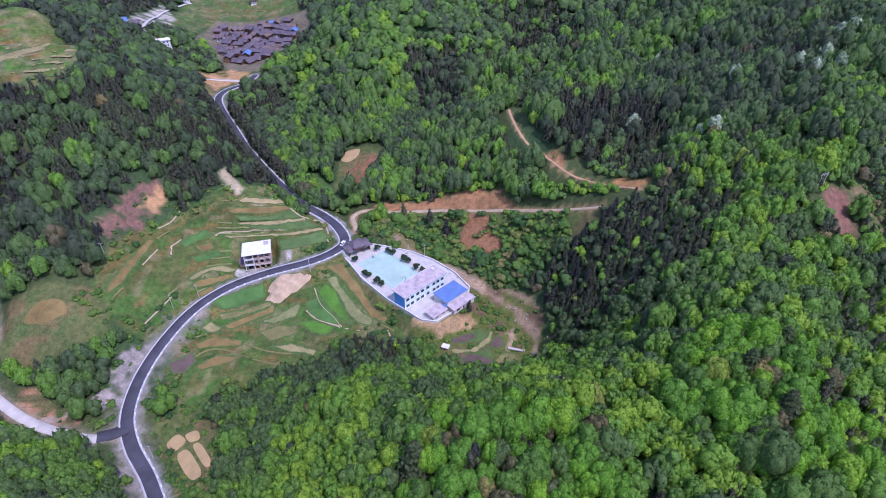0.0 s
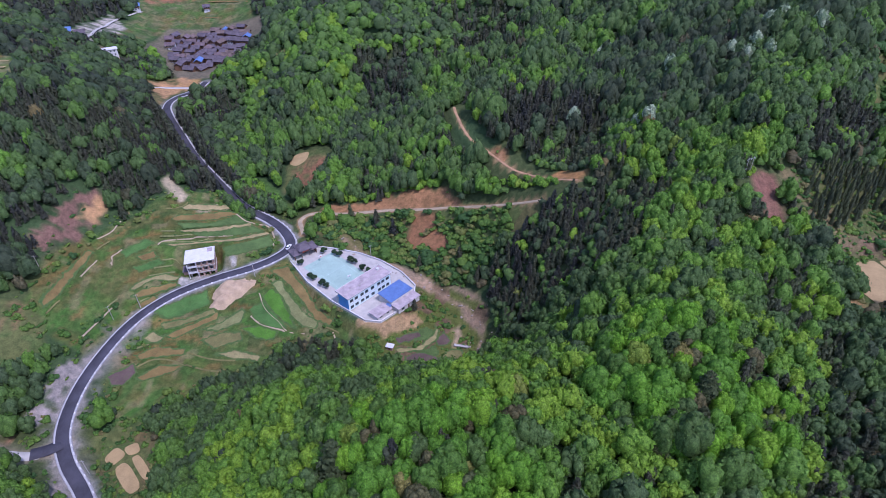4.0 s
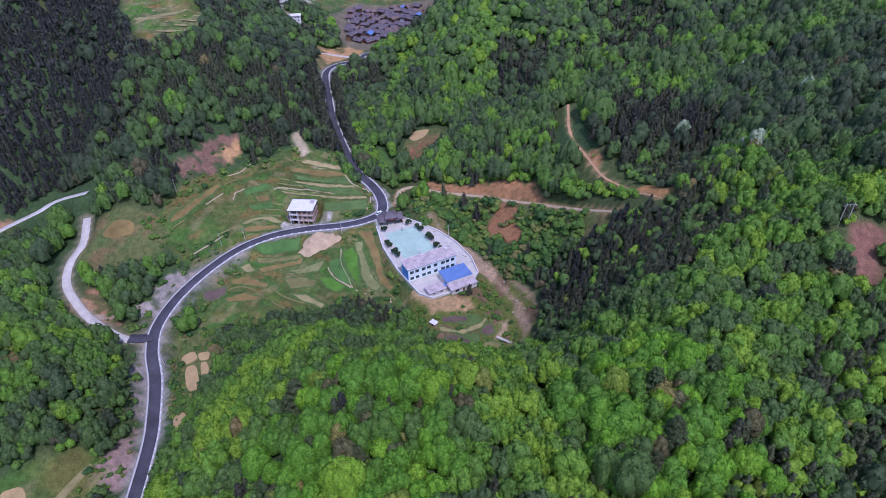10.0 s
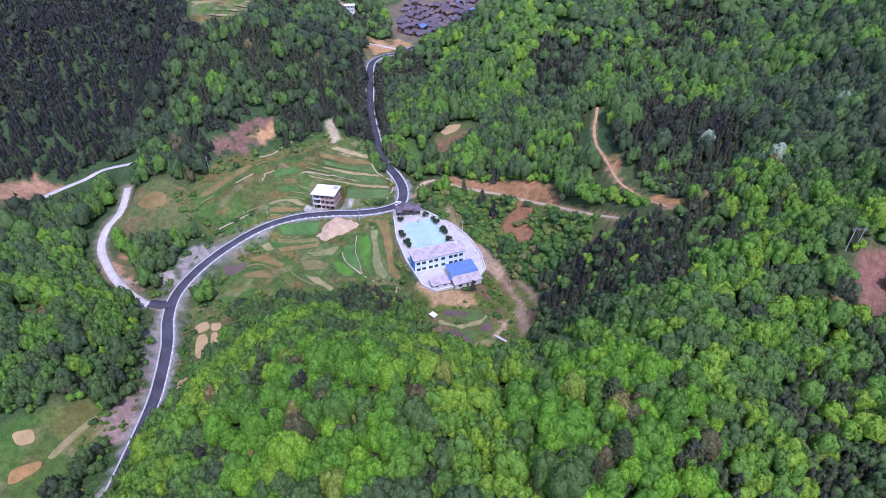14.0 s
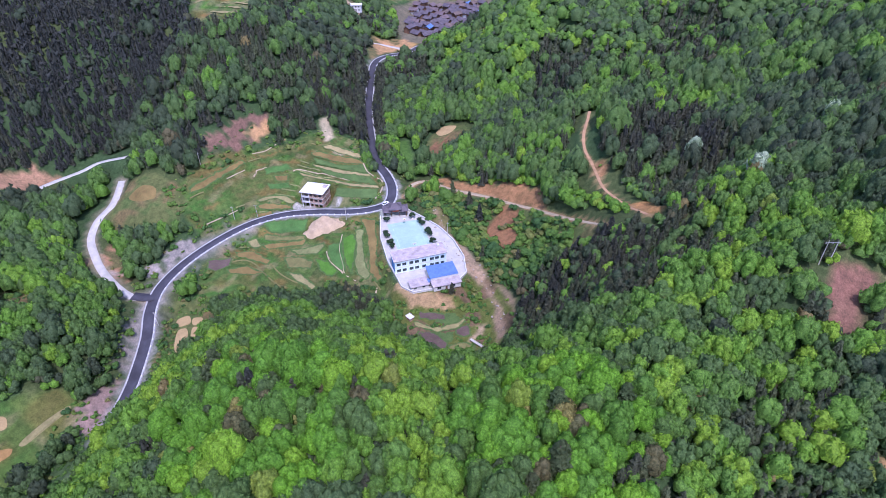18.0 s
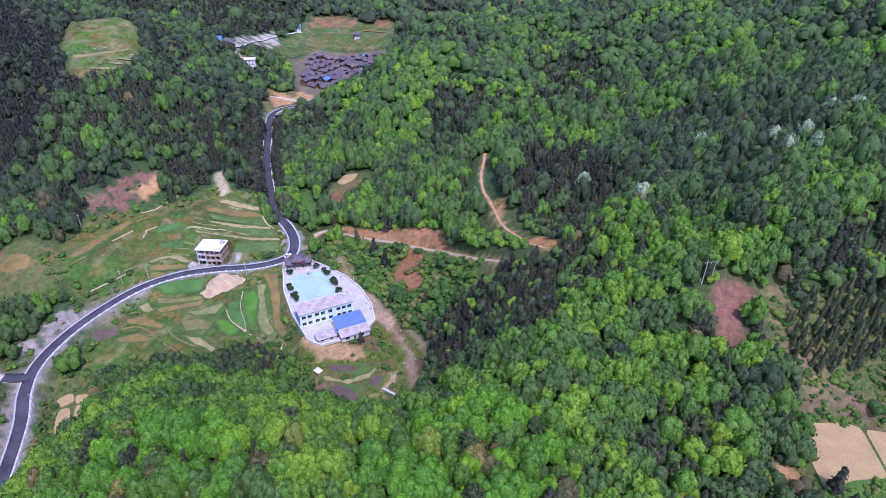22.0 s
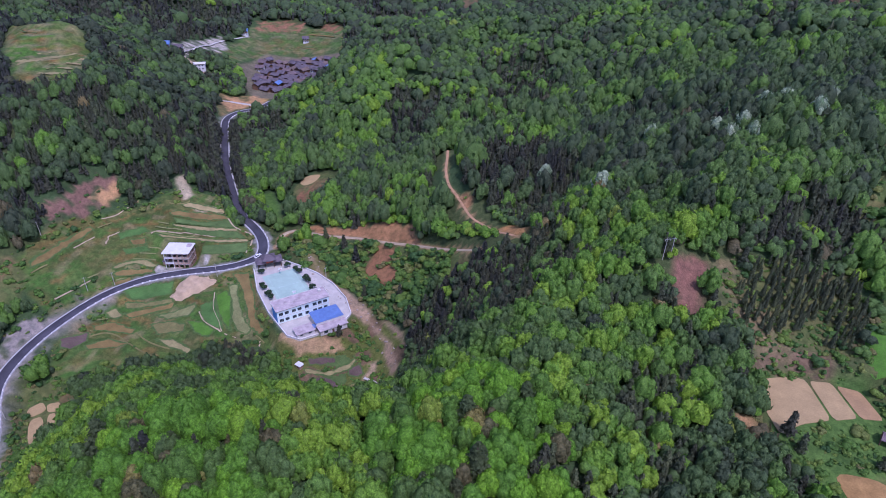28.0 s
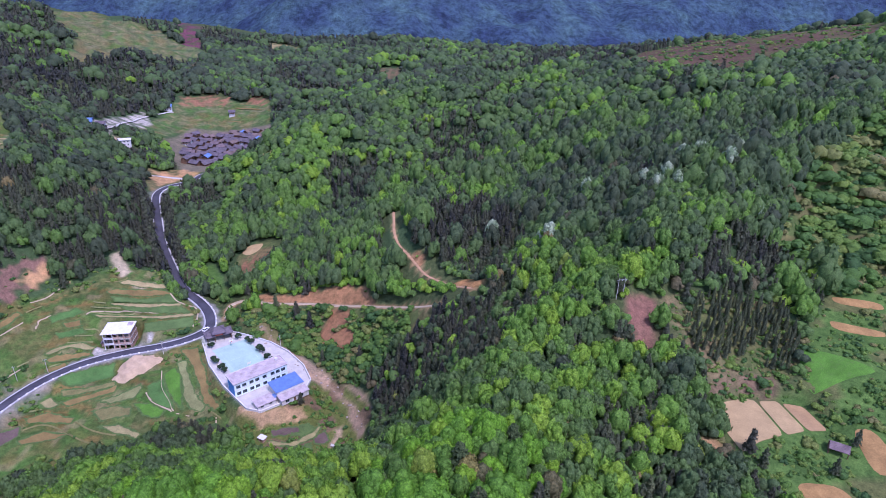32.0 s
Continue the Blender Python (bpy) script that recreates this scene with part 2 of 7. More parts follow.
MAT = {
    "land": land_mat(),
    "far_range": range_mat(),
    "sand_pink": plain_mat("sand_pink", (0.47, 0.345, 0.21), 0.95, 0.18, 0.3, 2.0, bump=0.4),
    "roof_purple": plain_mat("roof_purple", (0.17, 0.125, 0.125), 0.85, 0.3, 0.4, 3.0),
    "field_green": field_mat("field_green", (0.090, 0.147, 0.043)),
    "field_bright": field_mat("field_bright", (0.071, 0.157, 0.038)),
    "field_straw": field_mat("field_straw", (0.262, 0.225, 0.098)),
    "field_brown": field_mat("field_brown", (0.205, 0.142, 0.050)),
    "field_olive": field_mat("field_olive", (0.185, 0.170, 0.062)),
    "rice_green": field_mat("rice_green", (0.075, 0.185, 0.022)),
    "field_tan": field_mat("field_tan", (0.320, 0.252, 0.115)),
    "field_pale": field_mat("field_pale", (0.205, 0.212, 0.082)),
    "field_dark": field_mat("field_dark", (0.125, 0.085, 0.072)),
    "asphalt": plain_mat("asphalt", (0.062, 0.06, 0.072), 0.85, 0.3, 0.15, 6.0),
    "gravel": plain_mat("gravel", (0.28, 0.265, 0.255), 0.95, 0.3, 0.4, 3.0, bump=0.5),
    "kerb": plain_mat("kerb", (0.43, 0.425, 0.415), 0.85, 0.15, 0.3, 4.0),
    "mud_brown": plain_mat("mud_brown", (0.36, 0.225, 0.10), 0.6, 0.15, 0.25, 2.0),
    "rock": plain_mat("rock", (0.30, 0.25, 0.20), 0.9, 0.3, 0.5, 3.0),
    "concrete": plain_mat("concrete", (0.49, 0.46, 0.405), 0.85, 0.15, 0.3, 4.0),
    "dirt_track": plain_mat("dirt_track", (0.42, 0.33, 0.21), 0.95, 0.25, 0.3, 3.0, bump=0.5),
    "sand": plain_mat("sand", (0.39, 0.275, 0.125), 0.95, 0.14, 0.25, 2.0, bump=0.4),
    "track_orange": plain_mat("track_orange", (0.42, 0.25, 0.13), 0.95, 0.25, 0.3, 3.0, bump=0.5),
    "orange_soil": plain_mat("orange_soil", (0.32, 0.19, 0.065), 0.95, 0.25, 0.25, 2.0, bump=0.5),
    "pale_wall": plain_mat("pale_wall", (0.70, 0.84, 0.85), 0.7, 0.05),
    "blue_wall": plain_mat("blue_wall", (0.12, 0.34, 0.72), 0.7, 0.12),
    "bare_render": plain_mat("bare_render", (0.33, 0.28, 0.25), 0.9, 0.25, 0.8),
    "white_wall": plain_mat("white_wall", (0.62, 0.61, 0.59), 0.75, 0.12),
    "roof_concrete": plain_mat("roof_concrete", (0.44, 0.37, 0.365), 0.9, 0.3, 0.4),
    "roof_white": plain_mat("roof_white", (0.68, 0.665, 0.64), 0.8, 0.1, 0.4),
    "roof_brown": plain_mat("roof_brown", (0.17, 0.125, 0.105), 0.85, 0.35, 0.3, 3.0, bump=0.5),
    "roof_blue": plain_mat("roof_blue", (0.13, 0.22, 0.44), 0.45, 0.15, 0.6),
    "brick": plain_mat("brick", (0.38, 0.25, 0.19), 0.9, 0.3, 0.8),
    "court": plain_mat("court", (0.36, 0.50, 0.405), 0.75, 0.12, 0.15, 2.0),
    "faded_line": plain_mat("faded_line", (0.50, 0.60, 0.55), 0.8, 0.25, 0.5, 3.0),
    "alloy": plain_mat("alloy", (0.16, 0.19, 0.20), 0.45, 0.15, metal=0.4),
    "court_dark": plain_mat("court_dark", (0.20, 0.37, 0.35), 0.75, 0.12, 0.2, 2.0),
    "glass": plain_mat("glass", (0.03, 0.05, 0.06), 0.12, 0.2),
    "roof_tile": plain_mat("roof_tile", (0.13, 0.108, 0.12), 0.8, 0.35, 0.3, 3.0, bump=0.5),
    "timber": plain_mat("timber", (0.17, 0.095, 0.055), 0.8, 0.3),
    "red_wall": plain_mat("red_wall", (0.5, 0.12, 0.08), 0.8, 0.2),
    "bark": plain_mat("bark", (0.13, 0.095, 0.065), 0.95, 0.3),
    "metal": plain_mat("metal", (0.5, 0.5, 0.5), 0.4, 0.1, metal=0.8),
    "white_paint": plain_mat("white_paint", (0.8, 0.8, 0.8), 0.35, 0.05),
    "rubber": plain_mat("rubber", (0.02, 0.02, 0.02), 0.7, 0.2),
    "leaf": foliage_mat("leaf", GREENS),
    "leaf_thing": foliage_mat("leaf_thing", [(0.0, (0.138, 0.122, 0.062)), (0.04, (0.122, 0.122, 0.060)), (0.06, (0.090, 0.140, 0.052)), (0.14, (0.100, 0.185, 0.042)), (0.3, (0.111, 0.240, 0.034)), (0.55, (0.123, 0.275, 0.030)), (0.85, (0.157, 0.335, 0.024)), (0.95, (0.205, 0.360, 0.030)), (1.0, (0.228, 0.195, 0.070))], per_object=True),
    "needle": foliage_mat("needle", NEEDLES, 1.6),
    "needle_thing": foliage_mat("needle_thing", NEEDLES, 1.6, per_object=True),
    "pine_thing": foliage_mat("pine_thing", [(0.0, (0.092, 0.102, 0.052)), (1.0, (0.080, 0.116, 0.050))], 2.4, per_object=True),
    "blossom": foliage_mat("blossom", [(0.0, (0.12, 0.2, 0.1)), (1.0, (0.5, 0.55, 0.45))], 1.6, contrast=0.9),
    "bush": foliage_mat("bush", [(0.0, (0.058, 0.125, 0.045)), (0.5, (0.105, 0.205, 0.042)), (0.85, (0.18, 0.26, 0.055)), (1.0, (0.23, 0.20, 0.09))], 2.0),
    "garden_leaf": foliage_mat("garden_leaf", [(0.0, (0.03, 0.055, 0.03)), (1.0, (0.045, 0.08, 0.04))], 2.5, per_object=True),
}


def part(name, bm, material, parent=None, label=""):
    """Links a bmesh as one mesh object under a thing or a part."""
    me = bpy.data.meshes.new(name)
    bm.to_mesh(me)
    bm.free()
    me.materials.append(MAT[material])
    ob = new(name, me)
    if parent is not None:
        ob.parent = parent
    return tagged(ob, label)


def thing(name, m, label, category, group="", kind=""):
    ob = new(name)
    ob.matrix_basis = m
    return tagged(ob, label, category, group, kind)


def box(bm, x0, x1, y0, y1, z0, z1, bevel=0.0):
    vs = bmesh.ops.create_cube(bm, size=1, matrix=Matrix.LocRotScale(((x0 + x1) / 2, (y0 + y1) / 2, (z0 + z1) / 2), None, (x1 - x0, y1 - y0, z1 - z0)))["verts"]
    if bevel:
        bmesh.ops.bevel(bm, geom=list({e for v in vs for e in v.link_edges}), offset=bevel, segments=1, affect="EDGES")
    return bm


def boxed(x0, x1, y0, y1, z0, z1, bevel=0.0):
    return box(bmesh.new(), x0, x1, y0, y1, z0, z1, bevel)


def rod(a, b, r0, r1=None, seg=6, bm=None):
    """A tapered round bar from a to b."""
    bm = bm or bmesh.new()
    a, b = Vector(a), Vector(b)
    q = (b - a).to_track_quat("Z", "Y")
    bmesh.ops.create_cone(bm, cap_ends=True, segments=seg, radius1=r0, radius2=r0 if r1 is None else r1, depth=(b - a).length, matrix=Matrix.Translation((a + b) / 2) @ q.to_matrix().to_4x4())
    return bm


def arrays_mesh(name, verts, quads, tris, material, smooth=True):
    """A mesh straight from arrays."""
    me = bpy.data.meshes.new(name)
    nq, nt = len(quads), len(tris)
    me.vertices.add(len(verts))
    me.vertices.foreach_set("co", np.asarray(verts, np.float32).ravel())
    me.loops.add(nq * 4 + nt * 3)
    me.loops.foreach_set("vertex_index", np.concatenate([np.asarray(quads, np.int32).ravel(), np.asarray(tris, np.int32).ravel()]).astype(np.int32))
    me.polygons.add(nq + nt)
    me.polygons.foreach_set("loop_start", np.concatenate([np.arange(nq) * 4, nq * 4 + np.arange(nt) * 3]).astype(np.int32))
    me.update(calc_edges=True)
    me.polygons.foreach_set("use_smooth", np.full(nq + nt, smooth))
    me.materials.append(MAT[material])
    return me

# ---- lie of the land: guide heights along crests, flanks and valley floors ----
VALLEY_SPOTS = [
    (-40, 258, 3), (-74, 238, -4), (-95, 246, -6), (-129, 212, -11), (-124, 180, -14), (-130, 162, -16), (-108, 138, -22), (-97, 122, -25),
    (-84, 90, -27), (-75, 60, -30), (-110, 163, -26), (-100, 170, -25), (-90, 190, -22), (-60, 200, -16), (-40, 215, -9), (-30, 190, -14), (-5, 193, -9),
]
SCHOOL_SPOTS = [
    (-58, 229, -7), (-50, 240, -4), (-36, 222, -6), (-76, 216, -12), (-97, 214, -15), (-52, 278, 4), (-112, 338, 5), (-128, 360, 5), (-166, 424, 8), (-186, 471, 11), (-204, 560, 8), (-204, 631, 7), (-215, 690, 28),
    (-22, 240, 0), (0, 214, 0), (8, 232, 0), (5, 198, -6), (33, 207, -8), (39, 218, -8), (22, 238, -6), (0, 265, -4),
]
SCHOOL_HILL_SPOTS = [
    (-53, 300, -1), (-25, 298, 6), (10, 290, 18), (32, 284, 24), (19, 263, 9), (27, 269, 14), (74, 240, 44), (70, 229, 32),
    (52, 239, 17), (49, 293, 41), (91, 246, 52), (9, 316, 26), (-60, 357, 10), (-54, 414, 36), (-9, 408, 31), (-30, 340, 13), (38.5, 328, 47.5), (27, 327, 40), (56, 334, 54), (-82, 415, 34),
    (9, 462, 52), (-46, 466, 68), (38, 546, 84), (-100, 420, 12), (-130, 480, 22), (-100, 560, 56), (-140, 560, 12), (55, 205, 8),
]
RIDGE_SPOTS = [
    (101, 175, 54), (136, 176, 52), (96, 158, 55), (100, 120, 52), (70, 110, 46), (130, 116, 40), (154, 145, 42), (144, 212, 66),
    (152, 207, 65), (168, 220, 62), (181, 188, 43), (200, 168, 42), (168, 158, 42), (215, 175, 42), (225, 205, 54), (203, 222, 54), (188, 231, 70), (168, 257, 88), (114, 189, 63), (134, 183, 56),
]
EAST_SPOTS = [
    (206, 278, 96), (216, 259, 72), (118, 287, 62), (128, 301, 71), (116, 264, 61), (124, 380, 66), (100, 353, 64), (97, 423, 66),
    (193, 522, 114), (240, 600, 112), (360, 520, 137), (154, 573, 104), (49, 600, 86), (300, 474, 121), (265, 541, 114), (230, 330, 104), (300, 400, 125), (270, 240, 66), (127, 404, 76), (74, 442, 58),
]
FOREGROUND_SPOTS = [
    (45, 126, 51), (47, 94, 49), (2, 113, 49), (-11, 106, 41), (23, 94, 46), (-32, 153, 22), (72, 128, 50), (77, 134, 53),
    (-45, 120, 12), (-55, 90, 2), (-20, 172, 2), (20, 165, 13), (50, 180, 4), (20, 50, 40), (80, 40, 38), (150, 80, 34),
    (200, 110, 32), (-140, 120, 4), (-150, 85, 6), (-122, 124, -2), (-124, 98, -6), (240, 150, 44), (280, 60, 30), (18, 97, 51), (42, 100, 52), (77, 116, 52),
]
WEST_SPOTS = [
    (-151, 282, 20), (-115, 294, 18), (-136, 293, 14), (-80, 268, 4), (-141, 252, 4), (-159, 255, 20), (-172, 253, 32), (-163, 205, 12),
    (-162, 317, 48), (-170, 306, 52), (-180, 291, 54), (-224, 352, 74), (-250, 215, 6), (-190, 178, -8), (-160, 165, -17), (-230, 175, 0),
    (-255, 200, -4), (-250, 235, 2), (-200, 400, 50), (-215, 470, 24), (-240, 260, 25), (-300, 300, 60), (-330, 200, 40), (-280, 500, 60), (-300, 420, 75), (-147, 317, 40), (-202, 346, 76), (-269, 229, 24), (-258, 404, 82), (-292, 412, 86),
]
FOOT_SPOTS = [(55, 160, 25), (52, 170, 14), (48, 190, -7), (45, 200, -10), (36, 195, -11), (24, 196, -9), (33, 160, 20), (24, 180, -2), (17, 191, -9), (8, 180, -4), (40, 182, -2)]
FAR_SPOTS = [
    (-464, 1061, 90), (-240, 943, 58), (-330, 820, 60), (-180, 780, 52), (-60, 800, 56), (80, 740, 55), (160, 720, 80), (338, 783, 117), (264, 734, 104), (407, 600, 148), (-450, 700, 90),
    (-90, 1096, 74), (-590, 873, 120), (592, 992, 84), (-160, 1490, 20), (-840, 1190, 90), (800, 1400, 20), (500, 560, 170), (700, 300, 140),
    (-700, 400, 160), (-500, 100, 80), (300, -200, 20), (-300, -200, 10), (0, -300, 0), (-1500, 2200, 20), (0, 2400, 20), (1500, 2200, 20),
    (2600, 600, 260), (-2600, 600, 260), (0, -2500, 150), (2000, -1800, 180), (-2000, -1800, 180), (0, 4500, 20),
]
SPOTS = np.array(VALLEY_SPOTS + SCHOOL_SPOTS + SCHOOL_HILL_SPOTS + RIDGE_SPOTS + EAST_SPOTS + FOREGROUND_SPOTS + FOOT_SPOTS + WEST_SPOTS + FAR_SPOTS, float)


def kernel(x, y):
    d2 = (np.asarray(x, float)[..., None] - SPOTS[:, 0]) ** 2 + (np.asarray(y, float)[..., None] - SPOTS[:, 1]) ** 2
    return -np.sqrt(d2 + 144.0)


def relief_weights():
    n = len(SPOTS)
    a = np.zeros((n + 1, n + 1))
    a[:n, :n] = kernel(SPOTS[:, 0], SPOTS[:, 1]) + np.eye(n) * 4.0
    a[:n, n] = a[n, :n] = 1
    return np.linalg.solve(a, np.append(SPOTS[:, 2], 0))


WEIGHTS = relief_weights()


def relief(x, y):
    """The natural lie of the land, with no roads or terraces."""
    x, y = np.asarray(x, float), np.asarray(y, float)
    out = np.empty(x.shape)
    fx, fy, fo = x.ravel(), y.ravel(), out.reshape(-1)
    for i in range(0, len(fx), 20000):
        s = slice(i, i + 20000)
        fo[s] = kernel(fx[s], fy[s]) @ WEIGHTS[:-1] + WEIGHTS[-1]
    return out


# ---- roads, yards and fields that shape the land ----
ROAD = [(-70, 66, -29.5), (-80, 90, -27), (-92, 116, -24.5), (-100, 129, -23), (-111, 144, -21), (-122, 156, -18.5), (-129, 169, -16), (-131, 187, -13.5), (-128, 207, -11), (-120, 226, -8),
        (-107, 240, -5.5), (-89, 249, -3), (-69, 255, -0.3), (-57, 261, 1.8), (-52, 269, 2.8), (-57, 281, 3.2), (-67, 292, 3.8), (-86, 307, 5), (-111, 338, 6), (-132, 367, 7),
        (-150, 396, 8.5), (-167, 424, 9.7), (-176, 443, 11), (-175, 459, 11.5), (-164, 473, 12), (-160, 490, 13)]
SIDE_LANE = [(-126, 163, -17.3), (-135, 158, -16.4), (-146, 158, -15.2), (-163, 162, -13.5), (-177, 168, -11), (-188, 175, -8), (-195, 186, -4.5), (-199, 200, -2), (-210, 216, 2)]
UPPER_LANE = [(-262, 150, 3), (-253, 176, 0), (-252, 198, -1), (-243, 212, 2), (-237, 222, 5), (-217, 228, 11)]
TRACK = [(-47, 279, 3), (-49, 286, 2.2), (-51.6, 296, 1.2), (-45, 301.4, 2), (-25, 294.6, 5.6), (-2, 289, 10.6), (17.4, 281.5, 15.4), (32.2, 274.6, 20.4), (50.2, 263.5, 27.7), (63.6, 253.4, 35), (73.8, 244, 42.3)]
HILL_TRACK = [(37, 338, 49), (38.2, 331.8, 47), (41.2, 316.2, 45.5), (45.8, 304.4, 43.2), (52, 294.6, 42.8), (58.6, 283.4, 42), (64.4, 274.4, 41.6), (72.2, 266, 42.8), (79.6, 256.4, 46), (84.5, 250, 49.2), (89, 245.6, 51.2)]
YARD = [(-53, 262), (-40, 271), (-28, 268), (-16, 264), (-4, 257), (7, 247), (14, 236), (13, 224), (-1, 211), (-8, 212), (-25, 226), (-39, 241)]
PADDIES = {
    "west": [(180, 189), (190, 193), (194, 192), (197, 175), (188, 171), (180, 165), (178, 174)],
    "middle": [(194.8, 192), (202, 193), (205.4, 178), (197.8, 175)],
    "east": [(203, 192), (210, 191), (213, 179), (206.2, 178)],
}
PADDY_Z = 42.5
SMALL_PLOTS = {
    "a": [(-113, 162), (-110, 168), (-104, 164), (-108, 158)], "b": [(-107, 167), (-102, 170), (-99, 165), (-103, 163)],
    "c": [(-107, 157), (-103, 161), (-92, 149), (-96, 145)], "d": [(-102, 162), (-99, 164), (-90, 154), (-92, 151)],
}
PLOT_Z = -25.5


def smooth01(v):
    v = np.clip(v, 0, 1)
    return v * v * (3 - 2 * v)


def rounded_line(points, step=2.0):
    """A smooth line through the points, as an array with even steps."""
    p = np.array(points, float)
    p = np.vstack([2 * p[0] - p[1], p, 2 * p[-1] - p[-2]])
    out = []
    for i in range(1, len(p) - 2):
        n = max(2, int(np.linalg.norm(p[i + 1] - p[i]) / step))
        t = np.arange(n)[:, None] / n
        a, b, c, d = p[i - 1], p[i], p[i + 1], p[i + 2]
        out.append(0.5 * (2 * b + (c - a) * t + (2 * a - 5 * b + 4 * c - d) * t ** 2 + (3 * b - a - 3 * c + d) * t ** 3))
    return np.vstack(out + [p[-2:-1]])


def line_distance(x, y, line):
    """For flat arrays of places: the distance to a line and the line's height there."""
    best, height = np.full(x.shape, 1e9), np.zeros(x.shape)
    lo, hi = line[:, :2].min(0) - 25, line[:, :2].max(0) + 25
    near = np.nonzero((x > lo[0]) & (x < hi[0]) & (y > lo[1]) & (y < hi[1]))[0]
    if not len(near):
        return best, height
    px, py = x[near], y[near]
    bd, bz = np.full(px.shape, 1e9), np.zeros(px.shape)
    for a, b in zip(line[:-1], line[1:]):
        v = b[:2] - a[:2]
        t = np.clip(((px - a[0]) * v[0] + (py - a[1]) * v[1]) / (v @ v + 1e-9), 0, 1)
        d = np.hypot(px - a[0] - t * v[0], py - a[1] - t * v[1])
        c = d < bd
        bd[c], bz[c] = d[c], (a[2] + t * (b[2] - a[2]))[c]
    best[near], height[near] = bd, bz
    return best, height


def inside_distance(x, y, poly):
    """Signed distance to a polygon, negative inside."""
    p = np.array(poly, float)[:, :2]
    best, inside = np.full(x.shape, 1e9), np.zeros(x.shape, bool)
    lo, hi = p.min(0) - 30, p.max(0) + 30
    near = np.nonzero((x > lo[0]) & (x < hi[0]) & (y > lo[1]) & (y < hi[1]))[0]
    if len(near):
        px, py = x[near], y[near]
        bd, ins = np.full(px.shape, 1e9), np.zeros(px.shape, bool)
        for a, b in zip(p, np.roll(p, -1, 0)):
            v = b - a
            t = np.clip(((px - a[0]) * v[0] + (py - a[1]) * v[1]) / (v @ v), 0, 1)
            bd = np.minimum(bd, np.hypot(px - a[0] - t * v[0], py - a[1] - t * v[1]))
            if a[1] != b[1]:
                ins ^= ((a[1] > py) != (b[1] > py)) & (px < (b[0] - a[0]) * (py - a[1]) / (b[1] - a[1]) + a[0])
        best[near], inside[near] = bd, ins
    return np.where(inside, -best, best)


LINES = {"side": (rounded_line(SIDE_LANE), 2.6, 5), "upper": (rounded_line(UPPER_LANE), 2.4, 5),
         "track": (rounded_line(TRACK), 1.8, 4), "hill": (rounded_line(HILL_TRACK), 1.5, 3), "road": (rounded_line(ROAD), 3.8, 6)}
# open land, as outlines on the plan
HOUSE_PAD = [(-103.5, 249.5), (-87, 254), (-90.5, 266), (-107, 262)]
ZONES = {}


def zone(name, *outline):
    ZONES[name] = outline


zone("upper_terraces", (-160, 214), (-158, 245), (-146, 274), (-128, 296), (-116, 304), (-100, 316), (-93, 304), (-74, 290), (-58, 274), (-60, 264), (-90, 252), (-112, 240), (-126, 220), (-136, 206), (-146, 206))
zone("lower_terraces", (-122, 194), (-122, 214), (-105, 235), (-79, 247), (-52, 257), (-40, 240), (-26, 225), (-10, 212), (-16, 206), (-38, 212), (-52, 205), (-62, 197), (-86, 190), (-100, 180), (-112, 172))
zone("school_foot", (-16, 212), (0, 213), (14, 223), (14, 236), (24, 240), (44, 228), (48, 212), (47, 200), (42, 190), (28, 188), (8, 188), (-4, 196))
zone("scrub", (-41, 284), (-22, 291), (8, 283), (40, 268), (54, 260), (72, 245), (70, 238), (60, 240), (47, 238), (36, 232), (22, 243), (4, 258), (-16, 266), (-28, 270))
zone("plots", (-120, 172), (-100, 178), (-92, 166), (-84, 150), (-86, 130), (-92, 132), (-104, 146), (-118, 160))
zone("pond_hollow", (-68, 328), (-68, 346), (-62, 362), (-50, 362), (-38, 352), (-44, 336), (-52, 322), (-62, 320))
zone("stream_meadow", (-89, 341), (-82, 342), (-67, 320), (-54, 306), (-53, 300), (-64, 308), (-78, 323))
zone("paddy_valley", (176, 160), (177, 191), (194, 195), (212, 198), (222, 222), (240, 244), (280, 244), (280, 150), (204, 140), (188, 148))
zone("young_firs", (171, 214), (177, 226), (192, 231), (215, 233), (217, 214), (208, 200), (181, 197), (173, 203))
zone("village", (-236, 560), (-240, 632), (-196, 660), (-150, 650), (-134, 600), (-138, 545), (-160, 500), (-190, 505))
zone("village_fields", (-258, 549), (-278, 667), (-266, 702), (-185, 714), (-168, 691), (-160, 655), (-200, 650), (-238, 633), (-244, 590), (-238, 560))
zone("east_slope", (222, 262), (246, 246), (300, 246), (336, 300), (330, 345), (300, 350), (268, 326), (240, 296))
# Stretched south of the fields so trees do not hide them from the camera.
zone("hill_fields", (-318, 405), (-289, 414), (-258, 404), (-216, 362), (-206, 337), (-222, 324), (-246, 328), (-280, 354), (-305, 382))
zone("far_terraces", (-600, 930), (-607, 1016), (-500, 960), (-470, 964), (-362, 907), (-318, 870), (-311, 833), (-348, 811), (-397, 800), (-404, 700), (-417, 696), (-454, 776), (-526, 837))
zone("burn", (167, 761), (255, 770), (330, 850), (420, 800), (470, 682), (400, 534), (331, 532), (278, 495), (226, 510), (180, 600))
zone("south_fields", (-128, 70), (-122, 86), (-109, 104), (-98, 103), (-95, 84), (-96, 60), (-112, 52))
# Widened southwards so trees do not hide the pond from the camera.
zone("west_pond", (-196, 188), (-197, 212), (-174, 219), (-150, 216), (-146, 201), (-158, 189), (-174, 183))


